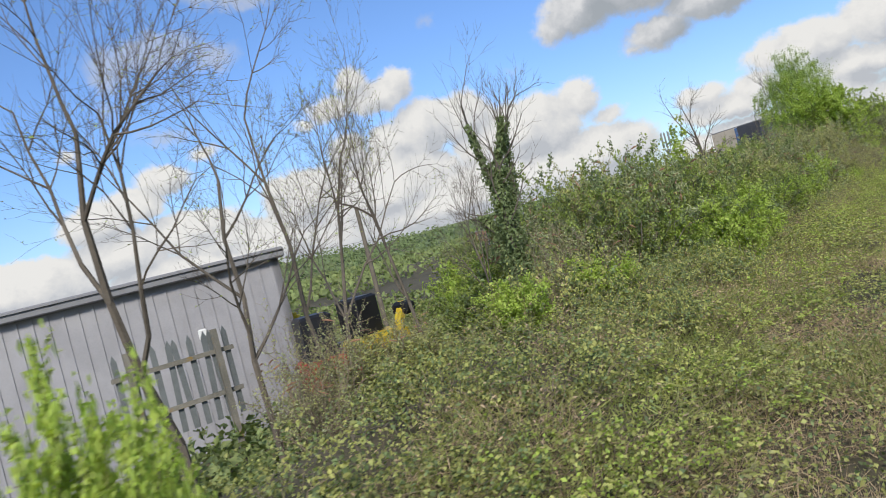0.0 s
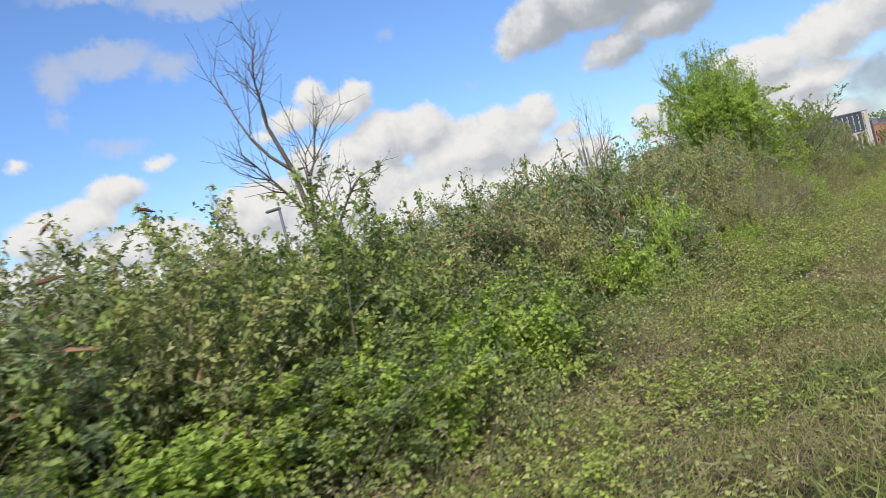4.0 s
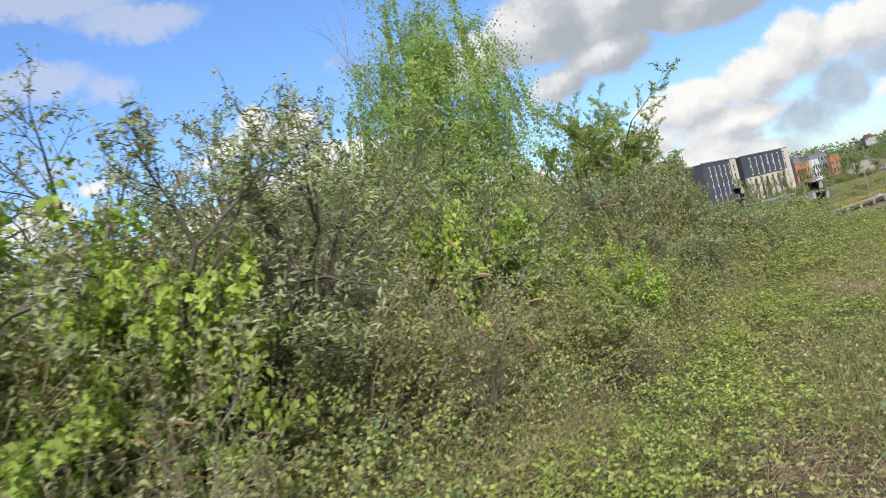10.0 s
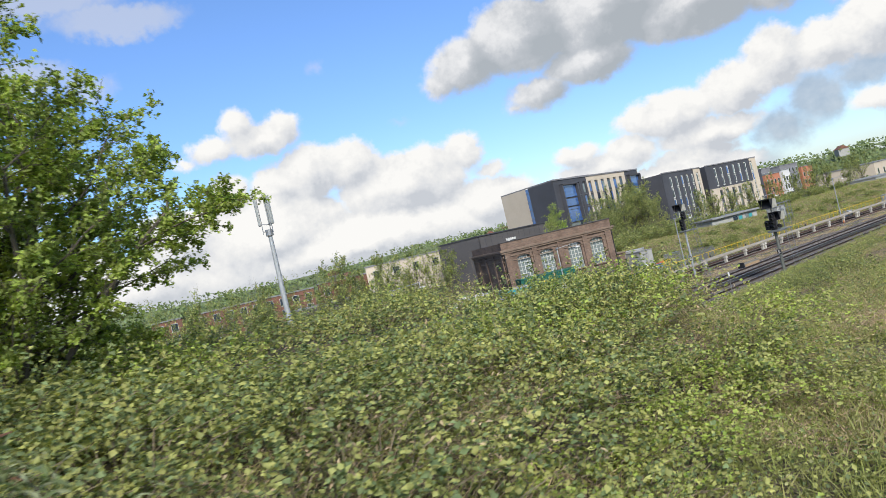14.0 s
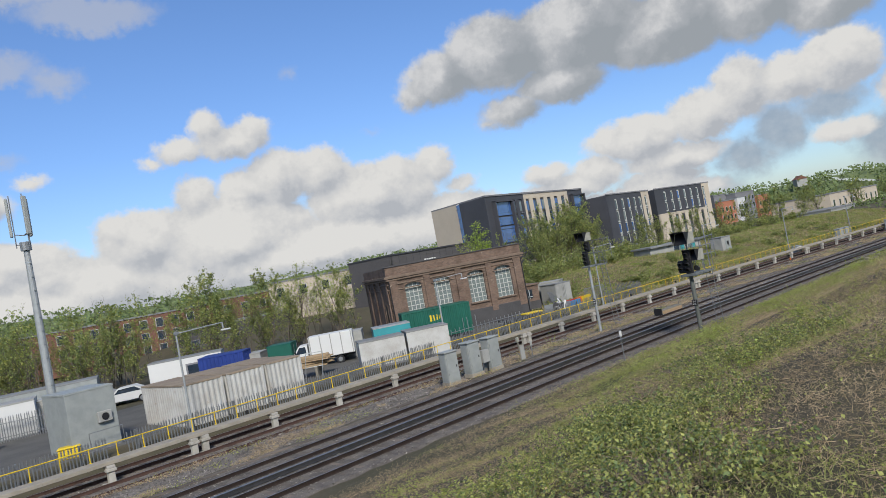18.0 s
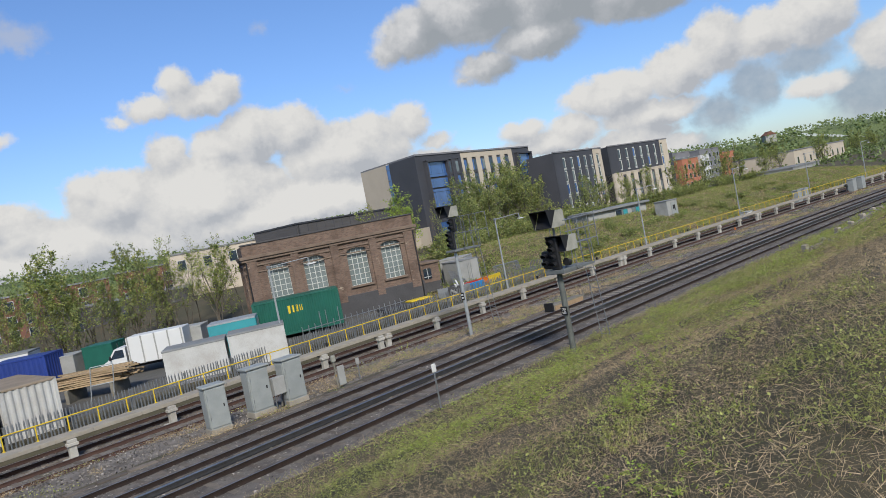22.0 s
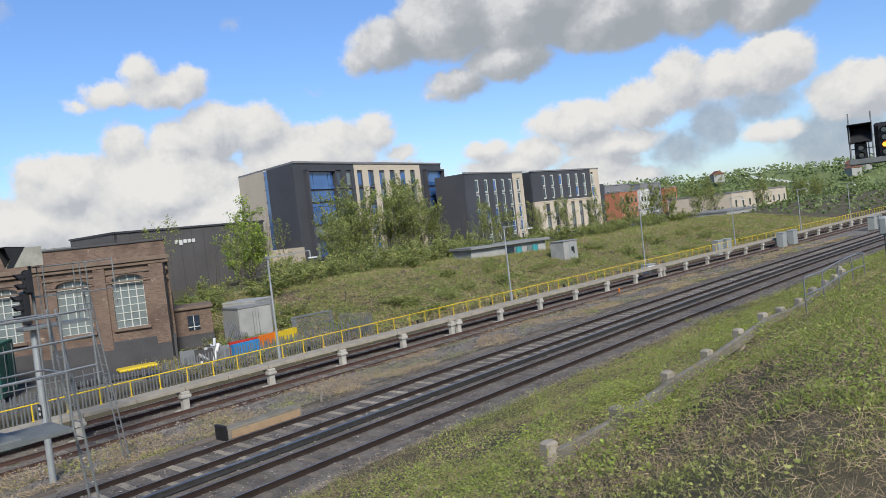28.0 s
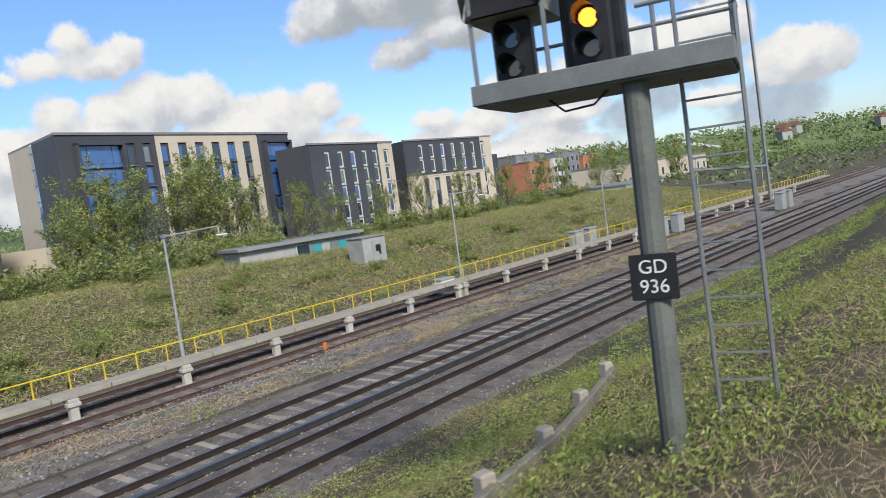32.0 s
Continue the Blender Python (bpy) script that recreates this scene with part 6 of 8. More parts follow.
# ---- plant yard behind the first hedge ----
t = thing("grey_shed", "large pale grey metal-clad shed with a dark eaves line", "shed", (-65.85, 6.65, 4.1), 154)
part("wall", Shape().box((10, -0.1, 1.7), (22, 0.2, 4.6)), "shed_cladding", t)
part("end_wall", Shape().box((-0.9, -4, 1.7), (0.2, 8, 4.6)), "shed_cladding", t)
part("eaves_board", Shape().box((10, 0.0, 4.05), (22.3, 0.5, 0.25), chamfer=0.03), "grey_panel", t)
part("roof", Shape().add([(-1.2, 0.3, 4.1), (21.2, 0.3, 4.1), (21.2, -6, 4.45), (-1.2, -6, 4.45)], [(0, 1, 2, 3)]), "grey_roof", t)
cl = Shape().box((0, 0, 0), (0.05, 0.03, 4.4)).mesh("cladding_rib", "shed_cladding")
for i in range(70):
    piece("cladding_rib", cl, t, Matrix.Translation((-0.8 + 0.31 * i, 0.01, 1.7)))
part("alarm", Shape().box((1.1, 0.1, 2.6), (0.2, 0.12, 0.25), chamfer=0.03), "white", t)
t = thing("picket_fence", "grey weathered picket fence beside the shed", "fence", (-68.3, 3.3, 5.32), 169)
pk = Shape().prism([(-0.05, 0), (0.05, 0), (0.05, 1.5), (0, 1.62), (-0.05, 1.5)], -0.012, 0.012).mesh("picket", "signal_grey")
for i in range(10):
    piece("picket", pk, t, pose(0.21 * i, 0, 0.0, 0, 2.5 * math.sin(i * 2.1), 0))
part("cross_rail", Shape().box((0.95, 0.04, 1.2), (2.1, 0.05, 0.08)).box((0.95, 0.04, 0.45), (2.1, 0.05, 0.08)), "old_timber", t)
for x in (0.2, 1.7):
    part("fence_post", Shape().box((x, 0.1, 0.4), (0.1, 0.1, 2.4)), "old_timber", t)


def machine(at, rz, mat, label, arm):
    t = thing("site_machine", label, "digger", at, rz, group="hire machines")
    part("body", Shape().box((0, 0, 0.95), (1.5, 1.1, 0.7), chamfer=0.1), mat, t)
    part("cab", Shape().box((-0.15, 0.2, 1.75), (0.8, 0.7, 1.0), chamfer=0.06), "black", t)
    for y in (-0.55, 0.55):
        part("track", Shape().box((0, y, 0.3), (1.7, 0.3, 0.5), chamfer=0.18), "black", t)
    x = Vector((0.7, -0.2, 1.2))
    for dx, dz, r in arm:
        y = x + Vector((dx, 0, dz))
        part("boom", Shape().box((0, 0, 0), ((y - x).length, 0.2, r), chamfer=0.03, m=Matrix.Translation((x + y) / 2) @ (y - x).to_track_quat("X", "Z").to_matrix().to_4x4()), mat, t)
        x = y
    part("bucket", Shape().box((x.x, x.y, x.z - 0.15), (0.4, 0.5, 0.35), chamfer=0.08), "black", t)


machine((-60.8, 11.9, ground(-60.8, 11.9)), 120, "yellow", "yellow mast lift in the hire yard", ((-0.2, 2.9, 0.25), (0.5, 0.1, 0.2)))
machine((-59.9, 12.6, ground(-59.9, 12.6)), 100, "yellow", "yellow mast lift in the hire yard", ((-0.2, 2.7, 0.25), (0.6, -0.2, 0.2)))
machine((-57.6, 15.0, ground(-57.6, 15.0)), 100, "yellow", "yellow mini digger with a raised boom", ((0.9, 1.9, 0.22), (0.8, -0.9, 0.18)))
machine((-65.5, 4.4, ground(-65.5, 4.4) - 0.03), 70, "red", "red compact site machine", ((0.5, 0.9, 0.2),))
machine((-64.6, 6.9, ground(-64.6, 6.9) - 0.03), 30, "orange", "orange compact site machine", ((0.4, 1.0, 0.2),))
machine((-63.6, 5.0, ground(-63.6, 5.0) - 0.03), 10, "yellow", "yellow compact site machine", ((0.4, 0.6, 0.2),))
machine((-44.6, 7.6, 4.1), 20, "orange", "orange compact site machine", ((0.4, 0.5, 0.2),))
machine((-45.8, 9.0, 4.0), 80, "orange", "orange compact site machine", ((0.3, 0.6, 0.2),))
machine((-43.4, 5.6, 4.4), -30, "red", "red compact site machine", ((0.5, 0.2, 0.2),))
t = thing("barrel", "blue plastic barrel among the bushes", "barrel", (-32.3, 2.05, ground(-32.3, 2.05) - 0.04), 0)
part("drum", Shape().tube((0, 0, 0), (0, 0, 0.85), 0.29, 0.29, 14), "bright_blue", t)
part("rim", Shape().tube((0, 0, 0.83), (0, 0, 0.9), 0.31, 0.31, 14), "bright_blue", t)
t = thing("street_lamp", "tall grey street lamp beyond the hedge", "street lamp", (-38.3, 19.3, 2.0), 100)
part("column", Shape().tube((0, 0, 0), (0, 0, 8.4), 0.09, 0.06, 8), "galvanised", t)
part("lamp_head", Shape().box((0.35, 0, 8.4), (0.8, 0.22, 0.12), chamfer=0.04), "signal_grey", t)
t = thing("timber_pole", "plain timber pole behind the hire yard", "pole", (-55.8, 14.0, 3.0), 0)
part("pole", Shape().tube((0, 0, 0), (0, 0, 6.6), 0.12, 0.08, 8), "bark", t)

# ---- plants ----
def leaf_mesh(name, points, normals, size, mat, rnd, shape=(1.0, 0.55), droop=0.3):
    """One mesh of folded leaves, each a pair of triangles, at the points, facing roughly along the normals."""
    n = len(points)
    up = normals + rnd.normal(0, 0.55, (n, 3))
    up /= np.linalg.norm(up, axis=1, keepdims=True)
    a = rnd.normal(0, 1, (n, 3))
    a[:, 2] -= droop * 2
    a -= up * (a * up).sum(1, keepdims=True)
    a /= np.linalg.norm(a, axis=1, keepdims=True) + 1e-9
    b = np.cross(up, a)
    s = size * rnd.uniform(0.55, 1.25, (n, 1))
    L, W = shape
    fold = 0.22 * W
    v = np.stack([points - a * s * L * 0.5, points - a * s * L * 0.02 + b * s * W * 0.5 + up * s * fold, points + a * s * L * 0.5 - up * s * 0.1, points - a * s * L * 0.02 - b * s * W * 0.5 + up * s * fold], 1).reshape(-1, 3)
    me = bpy.data.meshes.new(name)
    me.vertices.add(4 * n)
    me.vertices.foreach_set("co", v.ravel())
    me.loops.add(6 * n)
    idx = (np.arange(n)[:, None] * 4 + np.array([0, 1, 2, 0, 2, 3])).ravel()
    me.loops.foreach_set("vertex_index", idx)
    me.polygons.add(2 * n)
    me.polygons.foreach_set("loop_start", np.arange(2 * n) * 3)
    me.polygons.foreach_set("loop_total", np.full(2 * n, 3))
    me.materials.append(MAT[mat])
    me.update(calc_edges=True)
    return me


def clumps(rnd, centre, radius, n_clumps, n_leaves, clump_r, hollow=0.45, low=-0.7):
    """Points of leaves gathered in clumps over an uneven rounded crown, and their outward ways."""
    c, r = np.array(centre, float), np.array(radius, float)
    d = rnd.normal(0, 1, (n_clumps, 3))
    d /= np.linalg.norm(d, axis=1, keepdims=True)
    d[:, 2] = np.where(d[:, 2] < low, -d[:, 2], d[:, 2])
    k = (hollow + (1 - hollow) * rnd.uniform(0, 1, (n_clumps, 1)) ** 0.6) * rnd.uniform(0.72, 1.12, (n_clumps, 1))
    cc = c + d * r * k
    which = rnd.integers(0, n_clumps, n_leaves)
    off = rnd.normal(0, 1, (n_leaves, 3)) * clump_r * rnd.uniform(0.5, 1.2, (n_clumps, 1))[which] * np.array([1, 1, 0.7])
    p = cc[which] + off
    nrm = d[which] * 0.5 + off / clump_r * 0.25 + np.array([0, 0, 0.65])
    return p, nrm, cc


def limb(s, rnd, a, way, length, r, depth, spread=0.6, lift=0.25, tips=None, kids=(2, 3), twist=0.18, n=5):
    """A bent, tapered limb with smaller limbs on it."""
    p, w = Vector(a), Vector(way).normalized()
    steps = 3 if depth > 1 else 2
    for i in range(steps):
        q = p + w * length / steps
        s.tube(p, q, r * (1 - 0.55 * i / steps), r * (1 - 0.55 * (i + 1) / steps), n if depth > 1 else 3, False)
        p = q
        w = (w + Vector(rnd.normal(0, twist, 3)) + Vector((0, 0, lift * 0.3))).normalized()
        if depth > 0:
            for _ in range(rnd.integers(*kids) if i else 1):
                side = Vector(rnd.normal(0, 1, 3))
                side -= w * side.dot(w)
                limb(s, rnd, p, (w + side.normalized() * spread * rnd.uniform(0.7, 1.4) + Vector((0, 0, lift))).normalized(), length * rnd.uniform(0.5, 0.72), r * 0.45, depth - 1, spread, lift, tips, kids, twist, n)
    if tips is not None:
        tips.append(tuple(p))


def trunk_of(rnd, h, r, depth, lean=(0, 0, 1), spread=0.6, lift=0.25, mat="bark", stems=1, kids=(2, 3), twist=0.18):
    s, tips = Shape(), []
    for i in range(stems):
        w = Vector(lean) + (Vector((*rnd.normal(0, 0.30, 2), 0)) if stems > 1 else Vector((0, 0, 0)))
        limb(s, rnd, (rnd.normal(0, 0.12) if stems > 1 else 0, rnd.normal(0, 0.12) if stems > 1 else 0, -0.15), w, h * 0.42, r, depth, spread, lift, tips, kids, twist)
    return s.mesh("trunk", mat), np.array(tips)


def blade_mesh(name, points, normals, size, mat, rnd, width):
    """One mesh of single pointed blades."""
    n = len(points)
    a = rnd.normal(0, 1, (n, 3))
    a[:, 2] = np.abs(a[:, 2]) * normals[:, 2]
    a /= np.linalg.norm(a, axis=1, keepdims=True) + 1e-9
    b = np.cross(a, rnd.normal(0, 1, (n, 3)))
    b /= np.linalg.norm(b, axis=1, keepdims=True) + 1e-9
    s = size * rnd.uniform(0.5, 1.4, (n, 1))
    v = np.stack([points - b * s * width * 0.5, points + b * s * width * 0.5, points + a * s], 1).reshape(-1, 3)
    me = bpy.data.meshes.new(name)
    me.vertices.add(3 * n)
    me.vertices.foreach_set("co", v.ravel())
    me.loops.add(3 * n)
    me.loops.foreach_set("vertex_index", np.arange(3 * n))
    me.polygons.add(n)
    me.polygons.foreach_set("loop_start", np.arange(n) * 3)
    me.polygons.foreach_set("loop_total", np.full(n, 3))
    me.materials.append(MAT[mat])
    me.update(calc_edges=True)
    return me


def plant(name, label, category, meshes, at, rz=0.0, scale=1.0, group=""):
    """A tree or bush from shared meshes: [(part name, mesh), ...]."""
    t = thing(name, label, category, at, rz, group)
    t.scale = (scale, scale, scale) if not isinstance(scale, tuple) else scale
    for nm, me in meshes:
        tagged(part(nm, me, "", t), kind="stuff" if nm in ("stem_tangle", "seed_head_spray") else "")
    return t


def shoot(s, rnd, p, w, length, r, depth, o, twigs):
    """A crooked, tapered shoot that sends out smaller ones on alternating sides; notes its thin ends in twigs."""
    p, w = Vector(p), Vector(w).normalized()
    steps = 5 if depth > 1 else 3 if depth else 2
    turn = rnd.uniform(0, math.tau)
    for i in range(steps):
        q = p + w * (length / steps)
        s.tube(p, q, r * (1 - 0.65 * i / steps), r * (1 - 0.65 * (i + 1) / steps), 6 if depth > 2 else 4 if depth > 1 else 3, False)
        if depth <= 1:
            twigs.append((tuple(p), tuple(q)))
        if depth >= o["stout"]:
            o["axis"].append((tuple(p), tuple(q), r))
        p = q
        w = (w + Vector(rnd.normal(0, o["twist"], 3)) + Vector((0, 0, o["lift"] / steps))).normalized()
        if depth and (i + 1) / steps > o["first"]:
            for _ in range(int(o["kids"] + rnd.uniform(0, 1))):
                turn += 2.4 + rnd.normal(0, 0.5)
                u = w.orthogonal().normalized()
                side = u * math.cos(turn) + w.cross(u) * math.sin(turn)
                k = o["spread"] * rnd.uniform(0.7, 1.3)
                shoot(s, rnd, p, w + side * k, length * o["reach"] * rnd.uniform(0.7, 1.3) * (1 - 0.40 * i / steps), max(r * o["thin"] * (1 - 0.5 * i / steps), 0.0032), depth - 1, o, twigs)


def spray_plant(seed, radius, h, stems, depth, per, size, mats, shape=(1.0, 0.6), splay=0.5, bark="bark", r=0.03, heads=0, ivy=0.0, lean=(0, 0), flat=0.8, **o):
    """A shrub or tree of branching shoots with its leaves strung along the twigs, brought to a given half width and height."""
    rnd = np.random.default_rng(seed)
    o = {"spread": 0.8, "lift": 0.3, "twist": 0.14, "kids": 1.6, "first": 0.15, "reach": 0.51, "thin": 0.5, **o}
    o["stout"], o["axis"] = depth - 1, []
    s, twigs = Shape(), []
    for i in range(stems):
        a = i * math.tau / stems + rnd.normal(0, 0.4)
        k = splay * rnd.uniform(0.3, 1.2) if stems > 1 else 0.0
        shoot(s, rnd, (math.cos(a) * 0.12 * k, math.sin(a) * 0.12 * k, -0.12), (math.cos(a) * k + lean[0], math.sin(a) * k + lean[1], 1), h * 0.66 * rnd.uniform(0.7, 1.1), r * rnd.uniform(0.7, 1.1), depth, o, twigs)
    a, b = np.array([t[0] for t in twigs]), np.array([t[1] for t in twigs])
    f = np.array([radius / np.percentile(np.hypot(b[:, 0], b[:, 1]), 93)] * 2 + [h / np.percentile(b[:, 2], 99)])
    s.v = [tuple(np.multiply(v, f)) for v in s.v]
    a, b = a * f, b * f
    wood = "stem_tangle" if stems > 3 else "trunk"
    out = [(wood, s.mesh(wood, bark))]
    n = int(per * len(a))
    if n:
        i = rnd.integers(0, len(a), n)
        p = a[i] + (b[i] - a[i]) * rnd.uniform(0, 1.1, (n, 1)) + rnd.normal(0, size * 0.45, (n, 3))
        nrm = np.stack([p[:, 0] / radius * 0.4, p[:, 1] / radius * 0.4, np.full(n, flat)], 1)
        i, p, nrm = i[p[:, 2] > 0.03], p[p[:, 2] > 0.03], nrm[p[:, 2] > 0.03]
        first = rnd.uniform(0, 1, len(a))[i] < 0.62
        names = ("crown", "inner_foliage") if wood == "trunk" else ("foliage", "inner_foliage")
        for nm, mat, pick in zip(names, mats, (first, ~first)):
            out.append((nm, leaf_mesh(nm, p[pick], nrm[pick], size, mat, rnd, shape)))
    if ivy:
        n = 9000
        axis = [(np.multiply(a, f), np.multiply(b, f), k) for a, b, k in o["axis"] if a[2] * f[2] < ivy]
        pick = rnd.choice(len(axis), n, p=np.array([k for _, _, k in axis]) / sum(k for _, _, k in axis))
        u, t = rnd.uniform(0, 1, (n, 1)), rnd.uniform(0, math.tau, n)
        p = np.array([axis[q][0] for q in pick]) * (1 - u) + np.array([axis[q][1] for q in pick]) * u
        rr = np.array([axis[q][2] for q in pick]) + rnd.exponential(0.07, n) * (1.25 - p[:, 2] / ivy).clip(0.2, 1.3)
        p += np.stack([np.cos(t) * rr, np.sin(t) * rr, 0 * t], 1)
        out.append(("ivy", leaf_mesh("ivy", p, np.stack([np.cos(t), np.sin(t), 0.3 + 0 * t], 1), 0.085, "leaf_dark", rnd)))
    if heads:
        hs = Shape()
        for i in rnd.integers(0, len(b), heads):
            if b[i][2] < h * 0.4:
                continue
            q = Vector(b[i])
            w = Vector((*(rnd.normal(0, 1, 2)), rnd.uniform(-0.6, 0.4))).normalized()
            m = q + w * 0.10
            hs.tube(q, m, 0.006, 0.015, 5, False).tube(m, m + w * rnd.uniform(0.08, 0.15) - Vector((0, 0, 0.012)), 0.015, 0.003, 5, False)
        out.append(("seed_head_spray", hs.mesh("seed_head_spray", "seed_head")))
    return out


def bare_tree(seed, h, r, radius, depth=4, lean=(0, 0), ivy=0.0, buds=0.0, stems=1, **o):
    """A tree without leaves, or with a few buds at its twigs."""
    o = {"spread": 0.72, "lift": 0.26, "twist": 0.12, "kids": 1.5, "first": 0.3, "reach": 0.60, "thin": 0.50, **o}
    return spray_plant(seed, radius, h, stems, depth, buds, 0.032, ("leaf_bright", "leaf_olive"), splay=0.3, bark="grey_bark", r=r, ivy=ivy, lean=lean, **o)


def leafy(seed, h, r, crown_z, radius, n_clumps, n_leaves, clump_r, size, mat, bark="bark", hollow=0.4, shape=(1.0, 0.6), stems=1, depth=3, spread=0.6, strands=0, second=None, low=-0.7):
    rnd = np.random.default_rng(seed)
    wood, tips = trunk_of(rnd, h, r, depth, mat=bark, spread=spread, stems=stems)
    p, nrm, cc = clumps(rnd, (0, 0, crown_z), radius, n_clumps, n_leaves, clump_r, hollow, low)
    if strands:
        k = rnd.integers(0, n_clumps, strands)
        m = 26
        drop = np.linspace(0, 1, m)[None, :, None] * np.array([0, 0, -1.0]) * rnd.uniform(0.7, 2.0, (strands, 1, 1))
        out = (cc[k] - np.array([0, 0, crown_z])) * np.array([0.10, 0.10, 0])
        q = (cc[k][:, None] + drop + out[:, None] * np.sqrt(np.linspace(0, 1, m))[None, :, None] + rnd.normal(0, 0.05, (strands, m, 3))).reshape(-1, 3)
        p = np.concatenate([p, q])
        nrm = np.concatenate([nrm, np.tile([0.2, -0.6, 0.4], (len(q), 1)) + rnd.normal(0, 0.5, (len(q), 3))])
    out = [("trunk", wood)]
    if second:
        cut = int(len(p) * 0.62)
        perm = rnd.permutation(len(p))
        out.append(("crown", leaf_mesh("crown", p[perm[:cut]], nrm[perm[:cut]], size, mat, rnd, shape)))
        out.append(("inner_foliage", leaf_mesh("inner_foliage", p[perm[cut:]], nrm[perm[cut:]], size, second, rnd, shape)))
    else:
        out.append(("crown", leaf_mesh("crown", p, nrm, size, mat, rnd, shape)))
    return out


def bush(seed, radius, shoots, per, size, mat, second=None, shape=(1.0, 0.55), heads=0, arch=0.35, spread=0.35, stem=0.011, bare=0.35, side=2, woody=False):
    """A bush of curved shoots that fan out of the ground, with leaves along their outer parts and brown seed heads where it has them."""
    rnd = np.random.default_rng(seed)
    rx, ry, rz = radius
    s = Shape()
    pts, nrm, tops = [], [], []
    for i in range(shoots):
        a = rnd.uniform(0, math.tau)
        k = math.sqrt(rnd.uniform(0, 1))
        b = np.array([math.cos(a) * rx * k * 0.55, math.sin(a) * ry * k * 0.55, -0.08])
        h = rz * (1 - 0.50 * k * k) * rnd.uniform(0.55, 1.12)
        t = b + np.array([math.cos(a) * rx * (0.2 + spread * k), math.sin(a) * ry * (0.2 + spread * k), h]) + rnd.normal(0, 0.12, 3)
        bow = np.array([rnd.normal(0, 0.12), rnd.normal(0, 0.12), arch * h])
        ways = [(b, t, bow, stem, 1.0)]
        for j in range(side):
            u = rnd.uniform(0.35, 0.85)
            q = b + (t - b) * u + bow * 4 * u * (1 - u) * 0.6
            ways.append((q, q + (t - b) * rnd.uniform(0.16, 0.36) + rnd.normal(0, 0.20, 3) + np.array([0, 0, 0.05]), np.array([0, 0, 0.06]), stem * 0.55, 0.5))
        for p0, p1, bw, r, w in ways:
            mid = (p0 + p1) / 2 + bw * 0.6
            if w == 1.0 or woody:
                s.tube(p0, mid, r, r * 0.7, 3, False).tube(mid, p1, r * 0.7, r * 0.25, 3, False)
            n = max(int(per * w), 2)
            u = bare + (1 - bare) * rnd.uniform(0, 1, n) ** 0.8 if w == 1.0 else rnd.uniform(0.15, 1.05, n)
            c = p0 + (p1 - p0) * u[:, None] + (bw * 0.6) * (4 * u * (1 - u))[:, None]
            off = rnd.normal(0, 1, (n, 3))
            off /= np.linalg.norm(off, axis=1, keepdims=True)
            pts.append(c + off * size * 0.65)
            nrm.append(off * 0.45 + np.array([math.cos(a) * 0.35, math.sin(a) * 0.35, 0.7]))
        tops.append(t)
    p, nn = np.concatenate(pts), np.concatenate(nrm)
    keep = p[:, 2] > 0.02
    p, nn = p[keep], nn[keep]
    out = [("stem_tangle", s.mesh("stem_tangle", "twig"))]
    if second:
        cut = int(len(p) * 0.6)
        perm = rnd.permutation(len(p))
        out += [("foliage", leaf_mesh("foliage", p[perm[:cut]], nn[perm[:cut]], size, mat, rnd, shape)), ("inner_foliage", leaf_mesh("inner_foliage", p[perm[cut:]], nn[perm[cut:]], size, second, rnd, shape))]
    else:
        out.append(("foliage", leaf_mesh("foliage", p, nn, size, mat, rnd, shape)))
    if heads:
        hs = Shape()
        for i in rnd.integers(0, len(tops), heads):
            q = Vector(tops[i])
            w = Vector((*(rnd.normal(0, 1, 2)), rnd.uniform(-0.5, 0.5))).normalized()
            m = q + w * 0.11 + Vector((0, 0, 0.02))
            hs.tube(q, m, 0.006, 0.014, 5, False).tube(m, m + w * rnd.uniform(0.08, 0.16) - Vector((0, 0, 0.012)), 0.014, 0.003, 5, False)
        out.append(("seed_head_spray", hs.mesh("seed_head_spray", "seed_head")))
    return out


def gz(x, y):
    return ground(x, y) - 0.05


